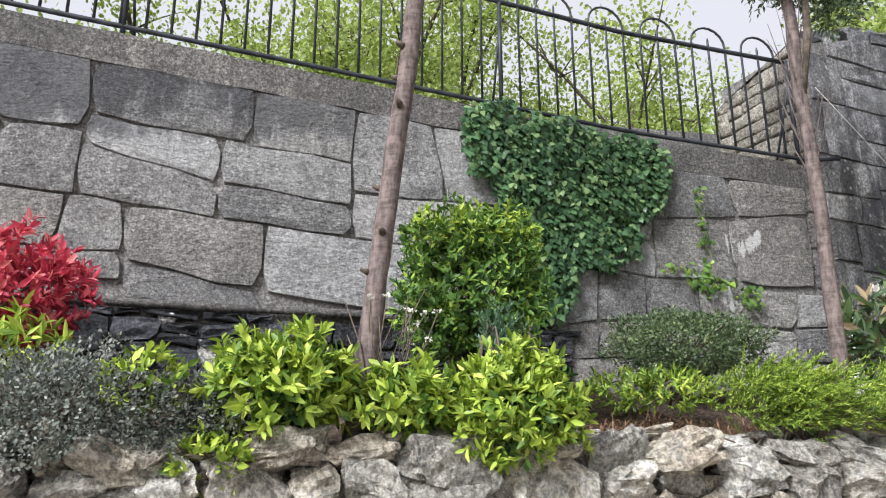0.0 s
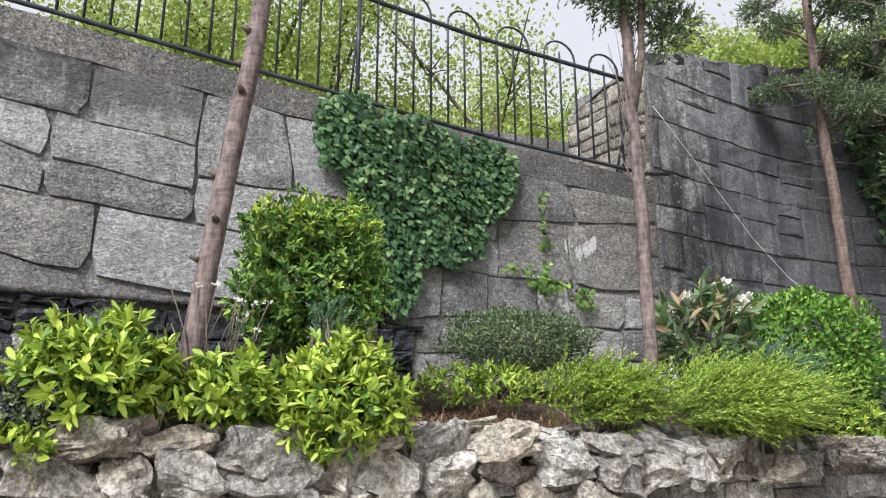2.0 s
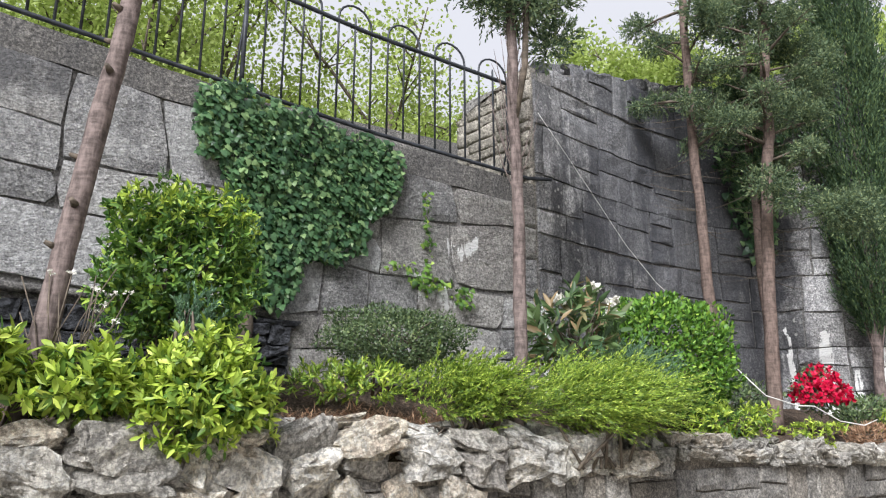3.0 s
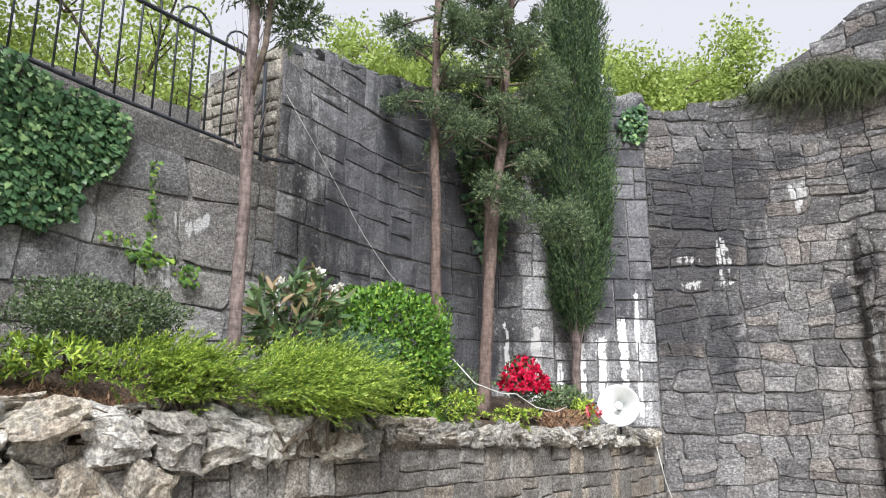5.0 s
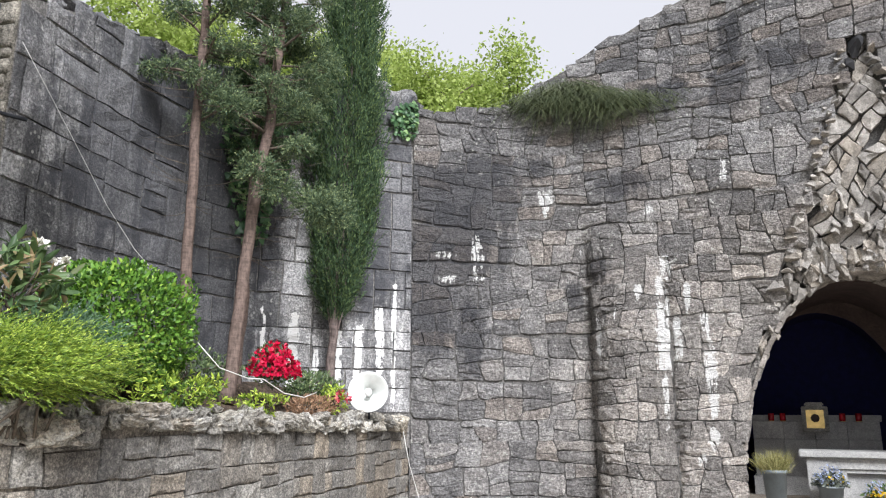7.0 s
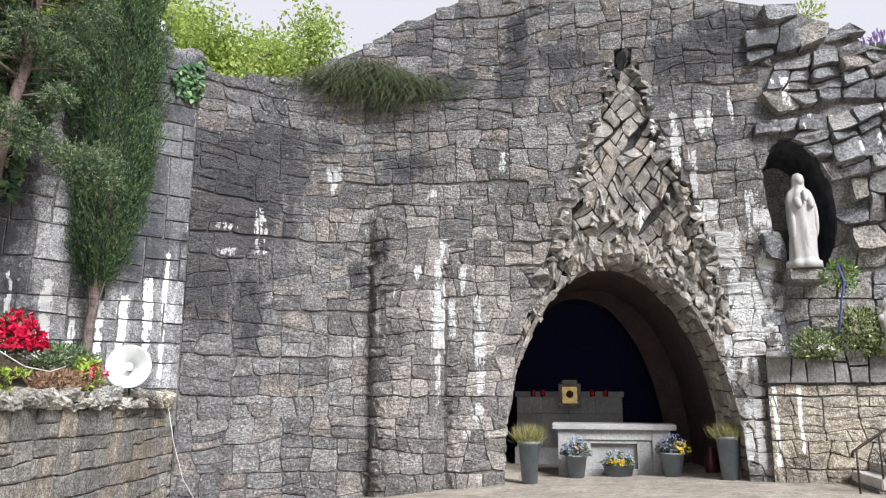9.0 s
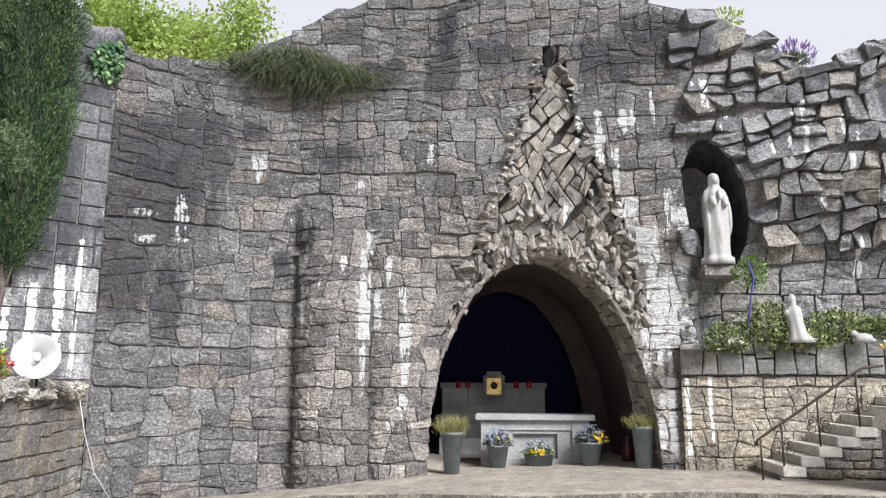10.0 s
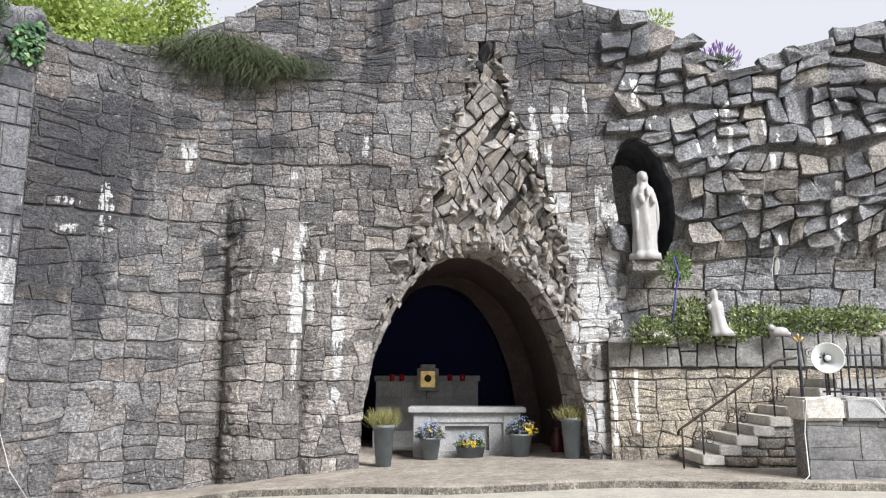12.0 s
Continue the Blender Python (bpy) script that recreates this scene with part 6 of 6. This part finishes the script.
# ---- plants on the grotto ----
gr = thing("hanging_grass", (-2.6, 11.8, 6.6), "dry green grass clump hanging over the wall ledge", "grass")
n = 3000
gx = np.clip(RNG.normal(-2.2, .5, n), -3.3, -.75)
gy = np.array([face_y(v, 6.2) for v in gx])
P = np.stack([gx, gy + RNG.uniform(-.12, .15, n), 6.28 - .06 * (gx + 2.2) + RNG.uniform(0, .34, n) * np.exp(-((gx + 2.4) / .6) ** 2)], 1)
D = unit(np.stack([RNG.normal(.1, .75, n), RNG.uniform(-1.0, -.15, n), RNG.normal(.5, .5, n)], 1))
Q = P + D * .3
part("blades", leafage("blades", P, D, np.tile([0, 0, 1.0], (n, 1)), .34, .010), L_GRASS, gr)
part("tips", leafage("tips", Q, unit(D * .8 + np.array([0, -.1, -1.0])), np.tile([0, -1.0, 0], (n, 1)), .42 * RNG.uniform(.2, 1.1, n), .008), L_GRASS, gr)

lv = thing("lavender_clump", (5.55, 12.3, 6.4), "purple flowering clump on top of the rock wall", "shrub")
P, D = shell(700, (.36, .25, .2), 2, .6, .3, 1.0)
P[:, 2] = np.abs(P[:, 2])
part("leaves", leafage("leaves", P + np.array((5.5, 12.15, 6.42)), unit(D + np.array([0, 0, .8])), D, .1, .02), L_DARK, lv)
P, D = shell(160, (.36, .2, .34), 2, .3, .3, 2.0)
P[:, 2] = np.abs(P[:, 2])
tagged(part("blossom", leafage("blossom", P + np.array((5.62, 12.15, 6.48)), unit(D + np.array([0, 0, 1.5])), ways(160), .1, .03, "round"), L_FLOWER_PURPLE, lv), kind="stuff")
shrub("wall_top_shrub", "small yellow-green plant on the wall top", (5.12, 12.1, 6.5), (.18, .15, .16), 260, .06, .03, L_HEDGE, 6.35, seed=20.1, stem_n=3)
shrub("wall_top_shrub", "small leafy sprig on the broken wall top", (4.65, 12.2, 7.3), (.25, .15, .18), 220, .07, .03, L_SPRING, 7.1, seed=20.5, stem_n=3)
for c, r, nl, sd in (((4.25, 11.98, 2.1), (.32, .2, .24), 900, 21.1), ((4.9, 12.05, 2.3), (.42, .25, .36), 1700, 21.5), ((5.9, 12.0, 2.28), (.55, .25, .26), 1700, 22.1), ((6.7, 11.9, 2.3), (.5, .25, .2), 1300, 22.7), ((5.3, 11.9, 2.1), (.5, .14, .14), 800, 23.1), ((7.3, 11.85, 2.28), (.45, .25, .22), 1200, 23.6)):
    shrub("bed_shrub", "trailing mixed green plants in the raised bed", c, r, nl, .06, .03, L_BED, 1.95, seed=sd, lump=.4, stem_n=8)
shrub("niche_fern", "fresh light green plant below the niche", (4.66, 12.0, 3.1), (.26, .15, .26), 420, .06, .022, L_BOX, 2.6, seed=24.0, stem_n=5)
wfp = thing("white_flowers", (4.3, 11.85, 2.1), "small white flowers at the edge of the raised bed", "flower")
blooms(wfp, "petals", (4.32, 11.84, 2.06), (.12, .06, .08), 16, .05, L_FLOWER_WHITE)
blue = thing("blue_ribbon", (4.6, 11.9, 3.0), "blue and purple ribbon hanging below the niche", "ribbon")
part("strand", tube([(4.60, 11.86, 3.28), (4.66, 11.84, 3.0), (4.6, 11.83, 2.75), (4.56, 11.82, 2.5), (4.5, 11.8, 2.25)], [.012, .02, .013, .018, .01], 6, rough=.5), plain_mat("blue_cloth", (0.05, 0.05, 0.2), .8), blue)


# ---- cables ----
cab = thing("white_cable", (-5.7, 4.7, 4.9), "thin white cable slung from the wall to the terrace hedge", "cable")
part("cable", tube([(-5.74, 4.68, 4.95), (-5.72, 5.0, 4.55), (-5.7, 5.4, 4.05), (-5.68, 5.75, 3.6), (-5.62, 6.1, 3.2), (-5.5, 6.4, 2.9)], .003, 5), M_WIRE, cab)
cab2 = thing("white_cable", (-4.6, 6.6, 1.8), "thin white cable lying along the terrace edge", "cable")
part("cable", tube([(-4.75, 6.2, 2.2), (-4.62, 6.4, 1.95), (-4.55, 6.75, 1.86), (-4.55, 7.0, 1.86), (-4.5, 7.3, 1.72), (-4.45, 7.6, 1.68), (-4.5, 7.9, 1.74)], .006, 5), M_WIRE, cab2)
cab3 = thing("white_cable", (-4.5, 10.2, 1.2), "white cable hanging down the corner of the grotto", "cable")
part("cable", tube([(-4.55, 10.1, 1.3), (-4.52, 10.25, .8), (-4.4, 10.35, .3), (-4.2, 10.5, -.1)], .005, 5), M_WIRE, cab3)
cab4 = thing("white_cable", (6.5, 9.8, 1.2), "white cable hanging down the pillar wall", "cable")
part("cable", tube([(5.9, 9.82, 1.24), (6.3, 9.81, 1.2), (6.6, 9.86, .8), (6.9, 9.9, .4)], .008, 5), M_WIRE, cab4)
part("cable", tube([(5.78, 9.82, 1.24), (5.47, 9.81, 1.2), (5.44, 9.86, .8), (5.47, 9.89, .3), (5.38, 9.85, .24)], .008, 5), M_WIRE, cab4)

lamp = thing("floodlight", (-5.6, 9.9, 6.9), "small grey floodlight on the wall top", "lamp")
part("body", boxed((-5.5, 10.15, 6.9), (-5.2, 10.4, 7.1), .02), M_HORN, lamp)
part("bracket", tube([(-5.35, 10.3, 6.3), (-5.35, 10.3, 6.9)], .02, 6), M_IRON, lamp)


# ---- stones of walls, the small pieces last ----
def keep_face(x, z):
    return z < SKYLINE(x) - 0.06 and not in_rough(x, z) and not in_arch(x, z, ARCH_R - 0.12) and not in_niche(x, z, 0.85) and x < 3.95


def face_clip(x, z):
    return min(max(x, -4.62), 9.5), min(z, SKYLINE(min(max(x, -4.62), 9.5)) + 0.12 * noise.noise((x * 2.0, 3, 1)))


def face_push(x, z):
    x, z = arch_push(x, z, ARCH_R - 0.03)
    return niche_push(x, z)


stonework(facade, face_surf, -4.63, 4.05, -0.25, 8.7, 0.42, 0.29, M_FACADE, 11, keep_face, near=lambda x, z: z < 3.6, warp_by=0.04, warp_f=3.6, gap=0.007, proud=0.024, corner=0.20, push=face_push, clip=face_clip, rough=0.018, split=0.3, flat=True, slant=0.24)


def keep_rock(x, z):
    return 3.78 < x and z < SKYLINE(min(x, 9.5)) - 0.05 and not in_niche(x, z, 0.9) and z > 2.0


stonework(facade, face_surf, 3.8, 9.5, 2.0, 3.5, 0.6, 0.36, M_ROCK, 24, lambda x, z: keep_rock(x, z) and z < 3.6, warp_by=0.03, warp_f=3.0, gap=0.016, proud=0.03, tilt=0.06, push=face_push, clip=face_clip, rough=0.02, name="rock", flat=True, corner=0.15, slant=0.3)
# overhanging slabs, their beds rising along the wall
stonework(facade, face_surf, 3.8, 9.5, 2.7, 7.6, 0.48, 0.34, M_ROCK, 23, lambda x, z: keep_rock(x, z) and z > 3.55 and not in_niche(x, z, 1.15), near=lambda x, z: x < 8.2, warp_by=0.05, warp_f=2.4, gap=0.014, proud=0.12, corner=0.25, tilt=0.42, push=face_push, clip=face_clip, rough=0.035, split=0.35, name="rock", flat=True,
          slant=0.85, shear=0.12, hang_by=0.22, flat_face=1.0)

def plates(u, v, d):
    x, z = 1.7 + (u - v) * 0.62, 4.0 + (u + v) * 0.78
    return face_surf(x, z, d - 0.13)


def plate_keep(u, v):
    x, z = 1.7 + (u - v) * 0.62, 4.0 + (u + v) * 0.78
    return in_rough(x, z) and not in_arch(x, z, ARCH_R + 0.05)


HANG = [rock_mesh(50 + k, 12, 0.7, 1) for k in range(12)]
for me in HANG:
    me.materials[0] = M_DRIP
rough_field = thing("rough_rockwork", (1.6, 12.2, 4.0), "jagged hanging rockwork over the grotto arch", "rocks", kind="structure")
stonework(rough_field, plates, -3.0, 3.0, -3.0, 3.0, 0.27, 0.27, M_DRIP, 29, keep=plate_keep, warp_by=0.05, warp_f=3.0, gap=0.012, proud=0.055, tilt=0.3, corner=0.25, rough=0.02, slant=0.5, hang_by=0.12, flat_face=0.8, name="plate", flat=True, limit=180)
for _ in range(3000):
    if len(rough_field.children) >= 290:
        break
    x, z = rr.uniform(0.0, 3.5), rr.uniform(2.4, 4.6)
    if in_rough(x, z) and not in_arch(x, z, ARCH_R + 0.02) and (z < 3.75 or rr.random() < .3):
        s = rr.uniform(.05, .10)
        lean = (x - 1.7) * 16
        lay_rock(rough_field, rr.choice(HANG), (x, face_y(x, z) + rr.uniform(.0, .08), z), (s, s * .8, s * rr.uniform(1.2, 2.1)), (rr.uniform(-20, 20), lean + rr.uniform(-22, 22), rr.uniform(0, 360)), "rock")
# ragged edge stones along both sides of the field and round the arch
ring = thing("arch_ring", (1.6, 12.3, 3.4), "rough projecting stones round the arch edge", "rocks", kind="structure")
for i in range(52):
    t = math.pi * (0.38 + 0.55 * (i + .5) / 52)
    e = 0.13 + rr.uniform(-.02, .05)
    x, z = ARCH_X - (ARCH_R + e) * math.cos(t), ARCH_Z + (ARCH_B + e) * math.sin(t)
    tall = 1.5 if abs(t - math.pi / 2) < 0.3 else 1.0
    lay_rock(ring, rr.choice(HANG), (x, face_y(x, z) + rr.uniform(.02, .12), z + .04 * tall), (rr.uniform(.06, .10), .15, rr.uniform(.09, .14) * tall), (0, math.degrees(t) * 0.6 - 54 + rr.uniform(-16, 16), rr.uniform(0, 60)), "rock")
for i in range(34):
    z = 3.3 + 3.4 * i / 34
    for k, x in enumerate(rough_sides(z)):
        s = rr.uniform(.6, 1.25) * (1.0 if z < 4.6 else .6)
        lay_rock(ring, rr.choice(HANG), (x + rr.uniform(-.08, .08), face_y(x, z) + rr.uniform(-.06, .06), z), (.13 * s, .13, .075 * s), (rr.uniform(-20, 20), (25 if k else -8) + rr.uniform(-25, 25), rr.uniform(-40, 40)), "rock")
# solid blackened rocks in place of two holes, their shade painted on
lay_rock(ring, rock_mesh(77, 16, .7, 1), (1.76, 12.0, 6.72), (.10, .12, .2), (0, 8, 0), "dark_hole").data.materials[0] = M_HOLE
lay_rock(ring, rock_mesh(78, 14, .7, 1), (1.66, 12.01, 6.40), (.09, .1, .13), (0, -10, 0), "dark_hole").data.materials[0] = M_HOLE

# stones of the arch reveal
REVEAL_LEN = 9.0


def reveal(u, v, d):
    k = min(1.0, max(0.0, (v - 12.38) / 0.87))
    r, cx = 1.81, ARCH_X - 0.18 * k
    b = ARCH_B + r - ARCH_R
    t = math.pi * min(1.0, max(0.0, u / REVEAL_LEN))
    # even steps along the curve, which is steep at both feet
    t = t - 0.22 * math.sin(2 * t)
    c, s = math.cos(t), math.sin(t)
    nx, nz = c / r, -s / b
    ln = math.hypot(nx, nz)
    return (cx - r * c + d * nx / ln, v, ARCH_Z - 0.1 + (b + 0.1) * s + d * nz / ln)


stonework(bpy.data.objects["arch_reveal"], reveal, 0.0, REVEAL_LEN, 12.38, 13.25, 0.30, 0.34, M_REVEAL_STONE, 81, warp_by=0.04, warp_f=2.0, gap=0.012, proud=0.035, rough=0.012, corner=0.08, clip=lambda u, v: (u, min(max(v, 12.36), 13.25)), flat=True, flip=True)

# upper wall, its courses falling with the coping
def up_stone(u, w, d):
    low = 2.54 - 0.79 * smooth(UP_BARE, UP_BARE + 0.1, u)
    return up_surf(u, max(low, up_top(u) - 0.245 - w), d)


UP_BARE = uu(1.95)
stonework(upper, up_stone, 0.8, UP_LEN - 0.02, 0.0, 2.3, 0.86, 0.50, M_UPPER, 34, keep=lambda u, w: w < (1.7 if u < UP_BARE else 2.3), warp_by=0.03, warp_f=2.5, gap=0.010, proud=0.022, corner=0.2, flat=True, slant=0.2,
          clip=lambda u, w: (min(u, UP_LEN - 0.01), max(w, 0.0)), rough=0.012, split=0.3, flip=True, damp=True)
stonework(upper, wall_surf(along([(-4.40, -6.0), (-5.20, -0.5), (-5.67, 2.7), (-5.78, 4.66)])), 0.8, uu(1.95), 1.7, 2.45, 0.34, 0.16, M_SLATE, 33, warp_by=0.03, warp_f=4.0, gap=0.008, proud=0.015, tilt=0.15, rough=0.02, corner=0.3, slant=0.3, name="slate", flat=True, clip=lambda u, v: (u, min(v, 2.48)))
whiteline = [up_surf(uu(y), 2.52, 0.03) for y in [-4.9 + .25 * i for i in range(28)]]
part("string_course", tube(whiteline, [.035 + .012 * noise.noise((i * 1.7, 0, 0)) for i in range(28)], 6, rough=.4), M_COPING, upper)
WHITE = stone_mat("old_whitewash", (0.66, 0.655, 0.64), (0.30, 0.298, 0.29), mottle=0.8, speck=0.4)
for y, z, s in ((-0.72, 2.2, .13), (-.98, 2.42, .08), (-.86, 2.34, .06), (-.62, 2.12, .1), (2.5, 2.42, .07), (-1.3, 2.2, .1), (-.2, 2.3, .06)):
    u = uu(y)
    lay_rock(upper, HANG[int(abs(y) * 10) % 10].copy(), up_surf(u, z, .045), (.03, s * .8, s * .9), (0, 0, 8), "whitewash_patch").data.materials[0] = WHITE

# tower wall
tow_at, TOW_LEN = TOW
stonework(tower, wall_surf(TOW), 0.0, TOW_LEN, 1.5, 6.9, 0.58, 0.47, M_TOWER, 41, flat=True, corner=0.05, keep=lambda u, v: v < TOW_TOP(u) - 0.05, warp_by=0.015, warp_f=3.5, gap=0.020, proud=0.014, slant=0.035,
          clip=lambda u, v: (min(max(u, 0.0), TOW_LEN - .01), min(v, TOW_TOP(min(max(u, 0), TOW_LEN)) + .1 * noise.noise((u * 2.3, 1, 1)))), rough=0.012, split=0.0)
stonework(tower_side, wall_surf(SIDE), 0.0, 1.13, 3.5, 5.6, .42, .22, M_SANDY, 43, warp_by=.03, gap=.014, proud=.02, clip=lambda u, v: (min(max(u, 0), 1.13), min(v, 5.22 + .28 * u)))
for k in range(16):
    u = 0.5 + .42 * k
    p, s = tow_at(u)
    lay_rock(tower, HANG[k % 10].copy(), (p.x - s.x * .25, p.y - s.y * .25, TOW_TOP(u) + .02), (.28, .22, .1), (rr.uniform(-12, 12), rr.uniform(-12, 12), rr.uniform(0, 90)), "top_stone").data.materials[0] = M_TOWER

# terrace wall, planter, stair side, pillar
stonework(terrace_wall, wall_surf(TERR), 6.6, TERR[1] - .02, -0.3, 1.34, 0.40, 0.26, M_TERRACE, 51, near=lambda u, v: u > 8.5, warp_by=0.02, warp_f=4.0, gap=0.016, proud=0.02, flat=True, corner=0.08, clip=lambda u, v: (min(u, TERR[1]), min(v, 1.33)))
pl_surf = wall_surf(PL_LINE)
stonework(planter, pl_surf, 0.0, 5.9, 0.0, 1.58, 0.38, 0.21, M_PLANTER, 61, warp_by=0.03, warp_f=4.5, gap=0.006, proud=0.016, corner=0.14, rough=0.012, slant=0.2, flat=True, clip=lambda u, v: (max(u, 0.0), min(v, 1.59)), split=.3)
stonework(planter, lambda u, v, d: pl_surf(u, v, d + .03), 0.0, 5.9, 1.60, 2.08, 0.32, 0.5, M_CAPSTONE, 67, slant=0.12, warp_by=0.03, gap=0.018, proud=0.04, flat=True, corner=0.08, rough=0.008, clip=lambda u, v: (max(u, 0.0), min(max(v, 1.6), 2.05 + .02 * u + .04 * noise.noise((u * 4, 0, 0)))), split=0, name="capstone")
stonework(stair_side, wall_surf(SIDE_LINE), 0.0, 3.8, -0.05, 1.4, 0.45, 0.15, M_TERRACE, 71, keep=lambda u, v: v < 0.22 + 0.1265 * max(0, math.floor((u - .1) / STEP_D)), warp_by=0.01, gap=0.014, proud=0.02, split=0.1, name="stone")
stonework(pillar, lambda u, v, d: (5.49 + u, 9.92 - d, v), 0.0, 3.85, 0.0, 0.95, 0.7, 0.34, M_PILLAR, 73, warp_by=0.02, gap=0.008, proud=0.014, flat=True, corner=0.03, rough=0.004, clip=lambda u, v: (max(u, 0.0), min(v, .94)), split=.2)
